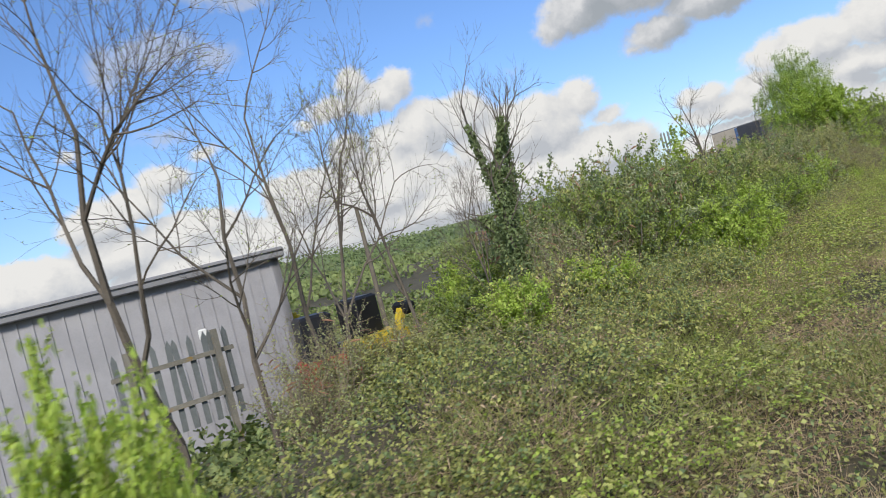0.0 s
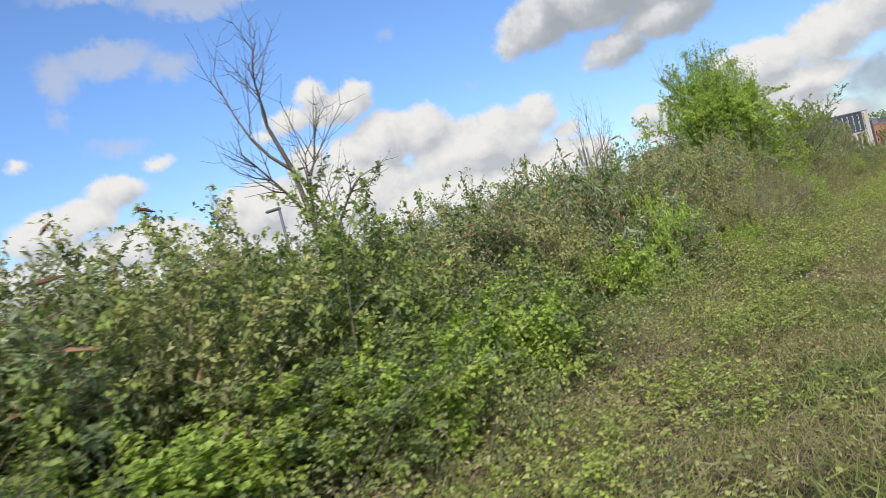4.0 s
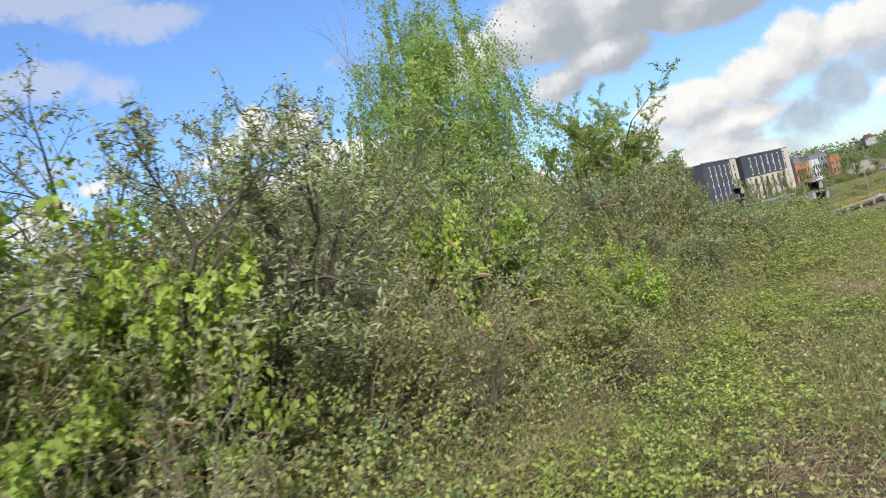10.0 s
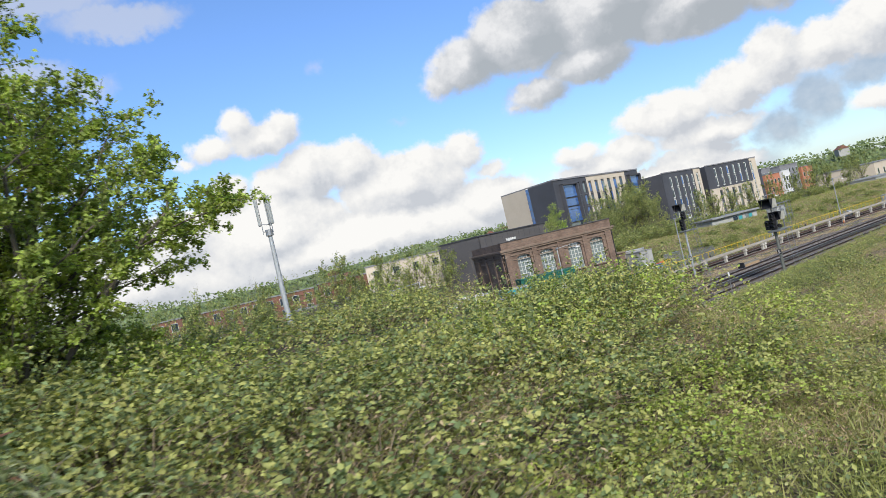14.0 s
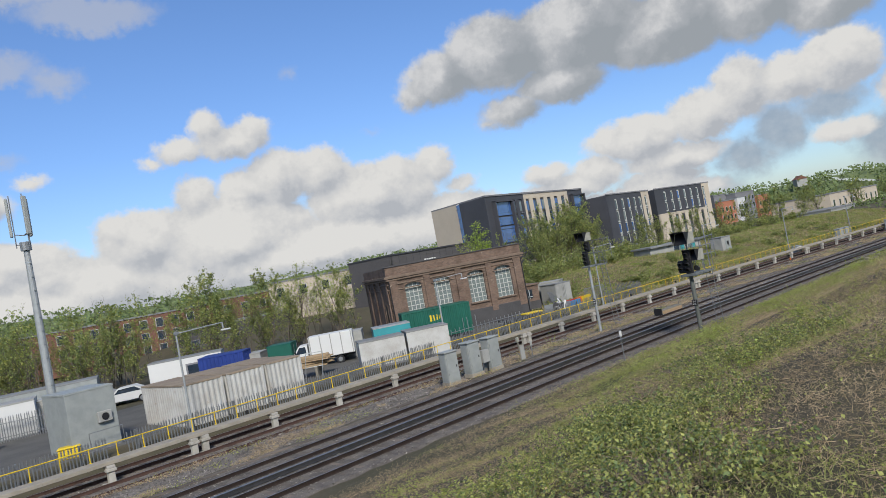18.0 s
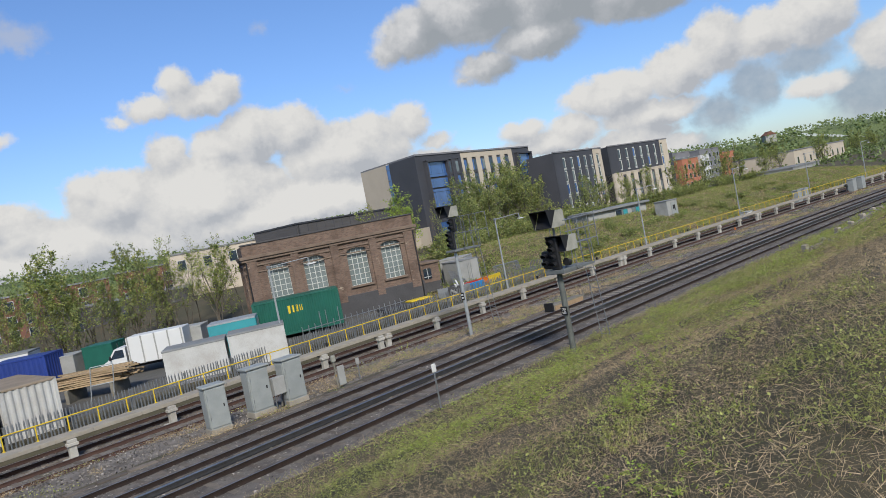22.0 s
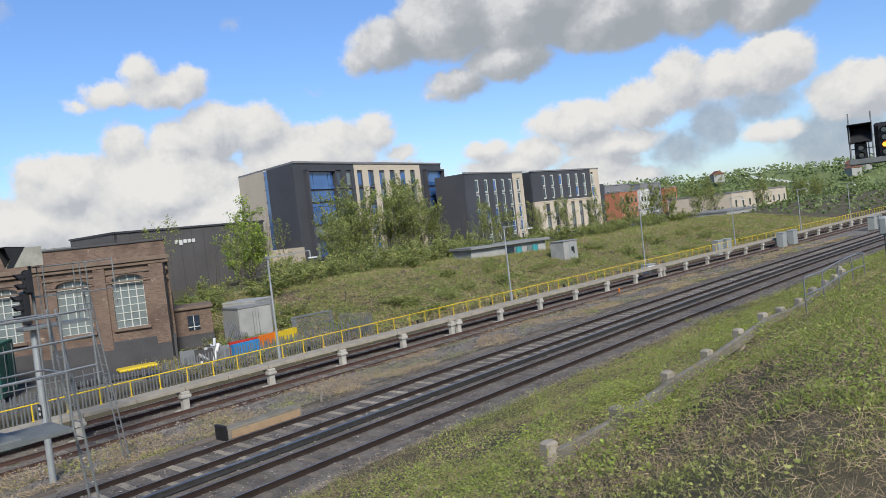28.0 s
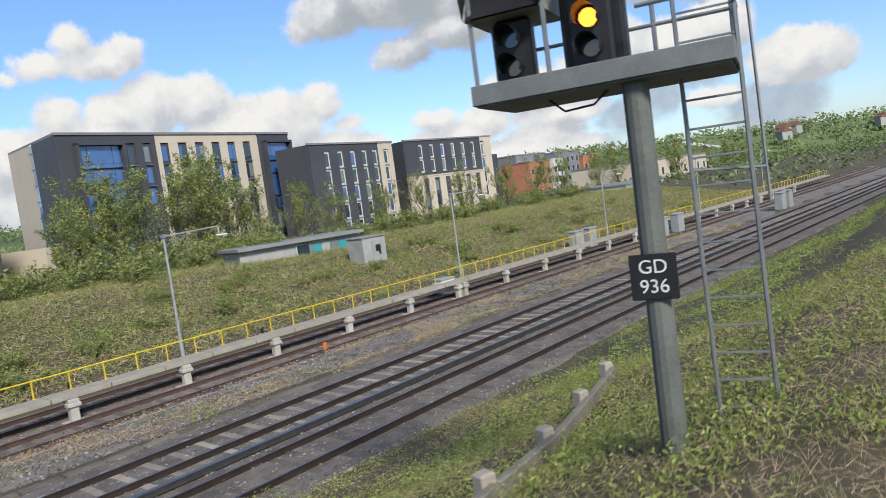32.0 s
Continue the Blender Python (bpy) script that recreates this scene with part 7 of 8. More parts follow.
# kinds of bush, built once and shared
BUSH = {
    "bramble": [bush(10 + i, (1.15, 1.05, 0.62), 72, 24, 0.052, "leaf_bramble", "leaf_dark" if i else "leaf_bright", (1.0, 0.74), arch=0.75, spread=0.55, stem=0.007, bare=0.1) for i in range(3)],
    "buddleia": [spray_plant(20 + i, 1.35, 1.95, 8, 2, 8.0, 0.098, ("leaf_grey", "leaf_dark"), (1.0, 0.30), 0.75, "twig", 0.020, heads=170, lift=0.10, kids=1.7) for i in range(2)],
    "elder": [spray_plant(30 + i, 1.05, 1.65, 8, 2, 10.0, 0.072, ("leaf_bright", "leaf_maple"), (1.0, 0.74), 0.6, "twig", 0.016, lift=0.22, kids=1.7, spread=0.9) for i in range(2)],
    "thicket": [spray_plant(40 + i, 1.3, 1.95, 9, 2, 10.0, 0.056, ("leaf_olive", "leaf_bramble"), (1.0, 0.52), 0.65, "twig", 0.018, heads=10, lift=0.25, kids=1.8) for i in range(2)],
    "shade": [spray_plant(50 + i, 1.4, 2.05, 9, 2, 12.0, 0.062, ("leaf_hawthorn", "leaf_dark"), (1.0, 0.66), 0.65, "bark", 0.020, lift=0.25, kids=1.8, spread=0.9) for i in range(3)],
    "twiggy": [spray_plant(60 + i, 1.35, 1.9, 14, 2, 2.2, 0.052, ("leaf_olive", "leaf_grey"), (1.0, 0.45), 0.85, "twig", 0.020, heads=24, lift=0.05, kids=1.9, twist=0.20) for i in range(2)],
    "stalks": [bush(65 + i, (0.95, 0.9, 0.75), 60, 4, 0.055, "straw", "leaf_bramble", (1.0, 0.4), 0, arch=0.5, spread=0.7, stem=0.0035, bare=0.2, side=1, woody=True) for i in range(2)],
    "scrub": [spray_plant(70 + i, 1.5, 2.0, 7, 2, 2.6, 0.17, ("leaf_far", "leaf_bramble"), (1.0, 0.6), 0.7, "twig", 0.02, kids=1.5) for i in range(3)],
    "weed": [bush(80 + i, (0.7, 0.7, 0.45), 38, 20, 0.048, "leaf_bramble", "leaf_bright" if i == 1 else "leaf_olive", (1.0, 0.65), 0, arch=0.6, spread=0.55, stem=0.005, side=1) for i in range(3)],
}
WORDS = {
    "bramble": ("bramble_bush", "low tangled bramble with broad green leaves", "bramble"),
    "buddleia": ("buddleia_bush", "grey-green buddleia bush with brown seed heads", "bush"),
    "elder": ("elder_bush", "fresh bright green elder bush on the bank", "bush"),
    "thicket": ("thicket_bush", "dense olive thicket with bare twigs", "bush"),
    "shade": ("hedge_bush", "dense dark green hedge bush", "bush"),
    "scrub": ("scrub_bush", "rounded green scrub bush behind the railway", "bush"),
    "weed": ("weed_clump", "low clump of green weeds on the slope", "weeds"),
    "stalks": ("dry_stalk_clump", "low clump of dry brown stalks and dead stems", "dry stems"),
    "twiggy": ("bare_bush", "brown twiggy bush with few leaves", "bush"),
}
_made = {}


def put_bush(kind, i, x, y, rz=0.0, s=1.0, sz=None, dz=0.0):
    i %= len(BUSH[kind])
    name, label, cat = WORDS[kind]
    m = pose(x, y, gz(x, y) + dz, 0, 0, rz) @ Matrix.Diagonal((s, s, sz or s, 1))
    if (kind, i) in _made:
        first = _made[kind, i]
        return copy_thing(first, m @ Matrix.Diagonal([1 / v for v in first.scale] + [1]))
    t = plant(name, label, cat, BUSH[kind][i], (0, 0, 0), group=name.replace("_", " ") + "es")
    t.matrix_basis = m
    _made[kind, i] = t
    return t


def path_y(x):
    return train_line(x)[0]


def crest(x):
    """Height of the hedge's top along the line."""
    return 0.3 + float(np.interp(x, [-66, -63.7, -62.5, -61, -59.5, -58.4, -57.4, -56.4, -54.5, -52.5, -50, -46.5, -45.0, -44.2, -43.2, -41.8, -40.8, -38.6, -37.5, -36.4, -35.8, -34.8, -33.4, -32.2, -31.4, -30.6, -25.5, -23.5, -20.8, -19.6, -17.6, -15.5, -14.2, -12.8, -11.6, -10.0, -8.6, -7.4],
                           [6.6, 7.2, 7.8, 8.3, 8.4, 8.2, 7.6, 7.8, 7.7, 7.85, 7.6, 7.6, 7.85, 8.05, 7.85, 7.55, 7.95, 7.95, 8.1, 7.75, 7.4, 8.25, 8.65, 8.7, 8.2, 6.5, 6.6, 8.2, 8.3, 7.7, 7.6, 7.2, 6.9, 7.3, 7.9, 8.1, 7.7, 6.8]))


TALL = {"bramble": 0.82, "buddleia": 1.95, "elder": 1.65, "thicket": 1.95, "shade": 2.05, "twiggy": 1.9, "stalks": 0.95, "scrub": 2.1}


def put_to(kind, i, x, d, top, s, rz):
    """A bush whose top reaches a height."""
    y = path_y(x) + d
    h = max(top - gz(x, y), 0.45)
    return put_bush(kind, i, x, y, rz, s, min(max(h / TALL[kind], 0.5), 1.4 if s < 1.18 else 2.6))


def hedge():
    """The overgrown bank beside the line, from the hire yard to the open tracks."""
    rnd = random.Random(12)
    stretch = (  # from, to, kinds of the crest, kinds of the front
        (-66, -62.2, "twiggy stalks bramble", "stalks bramble bramble"), (-62.2, -55, "shade shade thicket buddleia", "elder shade bramble"), (-55, -48, "shade thicket shade", "elder shade bramble"),
        (-48, -41.5, "buddleia shade thicket", "bramble buddleia elder"), (-41.5, -37.8, "thicket buddleia twiggy", "bramble stalks thicket"), (-37.8, -30.6, "twiggy thicket buddleia twiggy", "twiggy thicket twiggy"),
        (-30.6, -24.4, "shade elder", "elder bramble stalks"), (-24.4, -18.4, "thicket twiggy thicket elder", "twiggy bramble thicket"), (-18.4, -14.4, "thicket elder", "thicket bramble elder"),
        (-14.4, -7.6, "buddleia buddleia thicket", "buddleia bramble bramble"))
    n = 0
    for a, b, high, low in stretch:
        high, low = high.split(), low.split()
        x = a
        while x < b - 0.2:
            n += 1
            if -49.9 < x < -47.5:
                x += 1.12
                continue
            turn = (n * 77) % 360
            put_to(high[n % len(high)], n, x, 5.4 + rnd.uniform(-0.5, 0.4), crest(x) + rnd.uniform(-0.25, 0.08), rnd.uniform(0.85, 1.05), turn)
            if x > -62:
                put_to(high[(n + 1) % len(high)], n + 1, x + 0.5, 7.4 + rnd.uniform(-0.5, 0.7), crest(x + 0.5) + rnd.uniform(-0.2, 0.15), rnd.uniform(1.0, 1.2), turn + 90)
            y = path_y(x)
            foot = gz(x, y + 3.9)
            kind = low[n % len(low)]
            put_to(kind, n, x + 0.3, 4.0 + rnd.uniform(-0.4, 0.3), foot + (crest(x) - foot) * rnd.uniform(0.42, 0.66) if kind not in ("bramble", "stalks") else foot + 0.8, rnd.uniform(0.7, 0.9), turn + 200)
            x += 1.12
    # bright young growth in front
    for i, (x, d, top, s) in enumerate(((-60.2, 3.3, 6.75, 0.7), (-59.2, 3.6, 6.9, 0.7), (-58.3, 3.5, 6.6, 0.65), (-44.6, 4.0, 6.9, 0.42), (-43.9, 4.2, 7.3, 0.5), (-43.2, 4.2, 6.8, 0.4), (-28.3, 3.6, 6.3, 0.6), (-25.9, 3.9, 6.0, 0.45), (-33.0, 5.0, 7.1, 0.7), (-73.7, 3.0, 7.35, 0.34), (-73.2, 3.9, 6.9, 0.36), (-66.2, 5.4, 6.6, 0.6), (-64.6, 4.6, 6.6, 0.6), (-41.0, 3.4, 6.1, 0.5), (-53.0, 3.6, 6.6, 0.7), (-51.0, 3.8, 6.6, 0.7))):
        put_to("elder", i, x, d, top, s, 50 * i)
    # brambles and dry stalks over the whole bank
    for i in range(150):
        x = -73.5 + i * 0.50 + rnd.uniform(-0.3, 0.3)
        d = (2.5, 3.3, 4.2)[i % 3] + rnd.uniform(-0.25, 0.35) if x < -8 else (2.6, 3.7, 4.8)[i % 3]
        put_bush("stalks" if i % (3 if -56 < x < -40 or x > -30 else 2) == 1 else "bramble", i, x, path_y(x) + d, (i * 51) % 360, rnd.uniform(0.75, 1.0), rnd.uniform(0.65, 1.0) * (0.75 if d < 3 else 1.0))
    for i in range(56):
        x = -74 + i * 1.5 + rnd.uniform(-0.4, 0.4)
        put_bush("weed" if i % 3 else "stalks", i, x, path_y(x) + rnd.uniform(1.5, 2.3), i * 73, rnd.uniform(1.1, 1.6) if i % 3 else 0.8, rnd.uniform(0.6, 0.9) if i % 3 else 0.5)
    # scrub between the line and the hire yard
    for i, (x, d, top) in enumerate(((-67.2, 9.0, 6.3), (-63.0, 7.6, 6.3), (-62.0, 9.0, 6.9), (-61.0, 10.4, 7.0), (-60.0, 9.2, 7.2), (-66.4, 7.0, 5.9), (-58.6, 10.5, 7.3), (-57.2, 10.0, 7.4), (-55.6, 10.8, 7.4), (-67.2, 7.2, 6.3))):
        put_to(("twiggy", "thicket", "shade", "elder")[i % 4], i, x, d, top, 1.0, 65 * i)
    # dark shrubs on both sides of the maple
    for i, (x, d, top, s) in enumerate(((-33.6, 7.6, 8.2, 1.2), (-32.2, 8.2, 8.5, 1.25), (-30.6, 8.4, 8.5, 1.2), (-20.0, 8.0, 8.6, 1.3), (-18.0, 8.6, 9.2, 1.5), (-15.8, 9.2, 9.8, 1.6), (-13.6, 9.8, 9.9, 1.7), (-11.6, 9.4, 9.4, 1.5))):
        put_to("shade", i, x, d, top, s, 83 * i)
    # tall growth at the foot of the birches
    for i, x in enumerate((-14.5, -12.8, -11.4, -9.8, -8.2, -5.2)):
        put_to(("shade", "elder")[i % 2], i, x, 11.4 + (i % 2), 7.5, 1.15, 60 * i)
    # bramble mound at the end of the bank
    for i in range(92):
        x, d = rnd.uniform(-9.5, 5.2), rnd.uniform(2.4, 10.5)
        put_bush("bramble" if i % 6 else "stalks", i, x, path_y(x) + d, i * 67, rnd.uniform(0.9, 1.15), rnd.uniform(0.65, 0.95))
    # more growth behind, where the bank falls away
    for i in range(44):
        x = -74 + i * 1.72
        if x < -58 or -49 < x < -43 or -35 < x < -29 or x > -4:
            continue
        d = rnd.uniform(10.5, 14)
        put_bush("scrub", i, x, path_y(x) + d, rnd.uniform(0, 360), rnd.uniform(0.9, 1.25), rnd.uniform(0.75, 1.0))
    for i in range(46):
        x = rnd.uniform(-62, 4)
        put_bush("scrub", i, x, path_y(x) + rnd.uniform(30, 46), rnd.uniform(0, 360), rnd.uniform(1.5, 2.2), rnd.uniform(1.2, 1.9))
    for i in range(26):
        x = rnd.uniform(-66, -42)
        put_bush("scrub", i, x, path_y(x) + rnd.uniform(20, 33), rnd.uniform(0, 360), rnd.uniform(1.0, 1.5), rnd.uniform(0.6, 1.0))
    # brambles, then dry stalks, along the top of the open slope
    for i in range(34):
        x, d = rnd.uniform(6.5, 27), rnd.uniform(2.2, 6.0)
        put_bush("bramble" if i % 4 else "stalks", 3 * i + 1 + i % 2, x, path_y(x) + d, i * 91, rnd.uniform(0.7, 1.0), rnd.uniform(0.7, 1.0) * (0.8 if x < 9 else 1))
    for i in range(30):
        x, d = rnd.uniform(20, 58), rnd.uniform(1.8, 6.5)
        put_bush("stalks", i, x, path_y(x) + d, i * 91, rnd.uniform(0.6, 0.95), rnd.uniform(0.35, 0.65))
    for i in range(84):
        x, d = rnd.uniform(8, 62), rnd.uniform(3.0, 13)
        if off_of(x, path_y(x) + d) < -15.2:
            put_bush("stalks" if i % 3 else "bramble", i, x, path_y(x) + d, i * 91, rnd.uniform(0.6, 1.0), rnd.uniform(0.3, 0.55))
    # low brambles on the open slope
    for i in range(80):
        x = rnd.uniform(6, 82)
        d = rnd.uniform(2.2, 9.5) if i % 3 else rnd.uniform(6, 13)
        put_bush("weed", i, x, path_y(x) + d, rnd.uniform(0, 360), rnd.uniform(0.5, 1.3), rnd.uniform(0.5, 1.0))
    for i, (x, o, s) in enumerate(((41.2, -3.9, 0.4), (52.6, -4.4, 0.55), (56.6, -4.9, 0.6), (58.4, -7.0, 0.3), (85.0, -6.0, 0.33), (64.2, -5.6, 0.3), (71.5, -5.2, 0.25), (97, -5.4, 0.35), (105, -5.2, 0.4), (118, -5.6, 0.5), (34, -4.4, 0.35), (28.0, -5.2, 0.4), (77, -5.0, 0.25), (91, -4.6, 0.3), (80.5, -4.2, 0.42), (94, -3.8, 0.4), (66.5, -4.0, 0.28), (101, -4.4, 0.36), (111, -4.0, 0.4))):
        p, _ = beside(x, o)
        put_bush("weed", i, p.x, p.y, 40 * i, s * 1.9, s * 2.2)


hedge()

# trees of the bank
plant("maple_tree", "young maple in fresh bright green leaf", "tree",
      spray_plant(117, 2.5, 6.1, 6, 3, 11.0, 0.080, ("leaf_maple", "leaf_bright"), (1.0, 0.85), 0.34, "grey_bark", 0.07, first=0.05, spread=0.85, lift=0.18, kids=1.6), (-26.2, 4.2, gz(-26.2, 4.2)), 20)
plant("birch_tree", "tall weeping birch with hanging green strands", "tree",
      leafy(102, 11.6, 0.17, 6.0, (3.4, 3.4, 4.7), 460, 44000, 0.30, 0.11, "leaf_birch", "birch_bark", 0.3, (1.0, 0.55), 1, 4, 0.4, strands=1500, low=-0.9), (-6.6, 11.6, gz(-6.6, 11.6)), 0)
plant("hawthorn_tree", "spreading hawthorn with arching leafy sprays", "tree",
      spray_plant(114, 2.6, 4.4, 12, 3, 9.0, 0.056, ("leaf_hawthorn", "leaf_bright"), (1.0, 0.7), 0.7, "bark", 0.040, lift=0.06, kids=1.7, reach=0.42, thin=0.4), (-6.0, 6.9, gz(-6.0, 6.9)), 0)
plant("willow_tree", "open grey-green willow with many slanting stems", "tree",
      spray_plant(104, 2.5, 3.7, 9, 3, 5.0, 0.072, ("leaf_grey", "leaf_olive"), (1.0, 0.32), 0.75, "grey_bark", 0.06, lift=0.18, kids=1.4), (-22.4, 4.0, gz(-22.4, 4.0)), 0)
plant("willow_tree", "low willow thicket with grey-green leaves", "tree",
      spray_plant(110, 2.0, 3.0, 8, 3, 5.0, 0.070, ("leaf_grey", "leaf_hawthorn"), (1.0, 0.34), 0.7, "grey_bark", 0.05, lift=0.18, kids=1.4), (-18.0, 4.5, gz(-18.0, 4.5)), 70)
plant("ivy_tree", "bare tree with an ivy-clad trunk", "tree", bare_tree(201, 11.3 - gz(-63.7, 0.0), 0.17, 1.5, 4, (-0.06, -0.02), ivy=9.3 - gz(-63.7, 0.0), first=0.35, spread=0.55, lift=0.36, thin=0.44), (-63.7, 0.0, gz(-63.7, 0.0)), 0)
plant("bare_tree", "tall bare tree with fine twigs", "tree", bare_tree(202, 6.6, 0.075, 1.6, 4, (-0.06, 0.04), buds=0.5), (-65.6, 1.0, gz(-65.6, 1.0)), 0)
plant("bare_tree", "tall bare tree with spreading crooked limbs", "tree", bare_tree(203, 8.4, 0.12, 3.0, 4, (-0.05, 0.05), buds=0.35), (-70.5, 0.9, gz(-70.5, 0.9)), 70)
plant("bare_tree", "bare forked tree beside the shed", "tree", bare_tree(204, 8.0, 0.085, 2.2, 4, (0.04, 0), buds=0.4, stems=2), (-67.6, 0.9, gz(-67.6, 0.9)), 150)
plant("bare_tree", "bare leaning tree beside the shed", "tree", bare_tree(208, 7.4, 0.085, 2.3, 4, (0.10, 0.03), buds=0.35), (-69.2, 0.7, gz(-69.2, 0.7)), 210)
for k, (x, y, top) in enumerate(((-69.2, -0.4, 6.9), (-68.3, 0.3, 6.9), (-67.3, 0.0, 6.6), (-66.4, 0.5, 6.3))):
    put_bush("twiggy", k, x, y, 70 * k, 0.75, min((top - gz(x, y)) / 1.9, 1.3))
plant("bare_tree", "bare forked tree behind the hedge", "tree", bare_tree(205, 4.4, 0.06, 0.9, 4, (-0.06, 0)), (-62.4, 2.0, gz(-62.4, 2.0)), 100)
plant("bare_tree", "bare sapling over the hedge", "tree", bare_tree(206, 4.3, 0.05, 1.15, 3, (-0.03, 0), kids=1.7), (-51.1, 1.4, gz(-51.1, 1.4) + 0.6), 0)
plant("bare_tree", "bare leaning sapling over the hedge", "tree", bare_tree(207, 4.3, 0.055, 0.95, 3, (-0.05, 0.02), kids=1.6), (-40.4, 3.3, gz(-40.4, 3.3)), 60)
plant("sycamore_sapling", "upright sycamore sapling in fresh leaf", "tree", spray_plant(105, 0.55, 3.6, 1, 2, 7.0, 0.10, ("leaf_bright", "leaf_hawthorn"), (1.0, 0.8), 0.3, "bark", 0.03, first=0.3, kids=1.7), (-56.0, -0.3, gz(-56.0, -0.3)), 0)


# ---- ground growth ----
def scatter(name, label, cat, mat, n, seed, area, size, shape, tall=0.12, upright=0.3, patch=None):
    """Loose leaves and blades over an area given as x0, x1 and distances from the train's line."""
    rnd = np.random.default_rng(seed)
    x = rnd.uniform(area[0], area[1], n * 2)
    d = area[2] + (area[3] - area[2]) * rnd.uniform(0, 1, n * 2) ** 1.25
    if patch:
        v = np.array([noise.noise((a * 0.22, b * 0.30, 5)) + 0.6 * noise.noise((a * 0.9, b * 0.9, 9)) for a, b in zip(x, d)]) + rnd.normal(0, 0.12, len(x))
        keep = (v > patch[0]) & (v < patch[1])
    else:
        keep = np.array([noise.noise((a * 0.55 + seed, b * 0.55, 0)) > -0.15 for a, b in zip(x, d)])
    x, d = x[keep][:n], d[keep][:n]
    y = np.array([path_y(a) for a in x]) + d
    ok = np.array([-30 if a < 8 else off_of(a, b) for a, b in zip(x, y)]) < -14.2
    x, y = x[ok], y[ok]
    z = np.array([ground(a, b) for a, b in zip(x, y)]) + 0.04 + rnd.exponential(tall, len(x)).clip(0, tall * 3.5)
    nrm = np.tile([0, -0.2, upright], (len(x), 1)) + rnd.normal(0, 0.35, (len(x), 3))
    at = np.stack([x, y, z], 1)
    if mat in ("straw", "grass_blade"):
        ob = new(name, blade_mesh(name, at, nrm, size, mat, rnd, shape[1]))
    else:
        ob = new(name, leaf_mesh(name, at, nrm, size, mat, rnd, shape, droop=-0.3))
    return tagged(ob, label, cat, kind="stuff")


scatter("bramble_leaves", "carpet of bramble leaves on the bank", "undergrowth", "leaf_bramble", 90000, 1, (-76, 12, 0.3, 6), 0.044, (1.0, 0.75), 0.14, 1.0)
scatter("bramble_leaves", "carpet of dull green leaves on the bank", "undergrowth", "leaf_dark", 40000, 2, (-76, 12, 0.3, 7), 0.046, (1.0, 0.75), 0.18, 1.0)
scatter("dry_litter", "dry brown stalks and litter on the bank", "undergrowth", "straw", 240000, 3, (-76, 12, 0.0, 4.4), 0.17, (1.0, 0.035), 0.05, 0.8)
scatter("slope_grass", "patchy grass and weeds on the slope", "grass", "grass_blade", 190000, 4, (3, 84, 0.2, 16), 0.15, (1.0, 0.05), 0.03, 1.2, (0.20, 9))
scatter("slope_straw", "dry straw lying over the slope", "dry grass", "straw", 340000, 5, (3, 84, 0.4, 16), 0.15, (1.0, 0.034), 0.05, 0.7, (-9, 0.42))
scatter("slope_leaves", "lush low green weeds beside the line", "undergrowth", "leaf_hawthorn", 70000, 10, (50, 84, 0.4, 9), 0.07, (1.0, 0.35), 0.09, 0.9)
scatter("slope_leaves", "small weeds and bramble leaves on the slope", "undergrowth", "leaf_bramble", 60000, 6, (3, 84, 0.8, 15), 0.046, (1.0, 0.7), 0.09, 1.0, (0.22, 9))
scatter("bank_grass", "rough grass along the foot of the bank", "grass", "grass_blade", 160000, 7, (-76, 12, 0.0, 4.2), 0.19, (1.0, 0.07), 0.04, 1.2)
scatter("far_meadow", "rough green fields behind the yards", "grass", "leaf_far", 16000, 9, (-120, 8, 34, 190), 1.0, (1.0, 0.7), 0.35, 0.8)
scatter("yard_scrub", "low green scrub behind the hire yard", "undergrowth", "leaf_far", 30000, 8, (-76, -48, 9, 34), 0.22, (1.0, 0.6), 0.16, 0.8)


def verge(name, label, mat, n, seed, x0, x1, o0, o1, size, shape, tall, bare=0.02):
    rnd = np.random.default_rng(seed)
    x = rnd.uniform(x0, x1, n * 2)
    o = rnd.uniform(o0, o1, n * 2)
    keep = np.array([noise.noise((a * 0.35 + seed, b * 0.5, 3)) > bare for a, b in zip(x, o)])
    x, o = x[keep][:n], o[keep][:n]
    p = np.array([beside(a, b)[0] for a, b in zip(x, o)])
    p[:, 2] = [max(ground(a, b), -0.12 if -7.0 < v < -3.3 else -9.0) for (a, b, _), v in zip(p, o)]
    p[:, 2] += 0.03 + rnd.exponential(tall, len(p)).clip(0, tall * 3)
    nrm = np.tile([0, -0.2, 0.8], (len(p), 1)) + rnd.normal(0, 0.4, (len(p), 3))
    me = blade_mesh(name, p, nrm, size, mat, rnd, shape[1]) if mat in ("straw", "grass_blade") else leaf_mesh(name, p, nrm, size, mat, rnd, shape, droop=-0.3)
    return tagged(new(name, me), label, "undergrowth", kind="stuff")


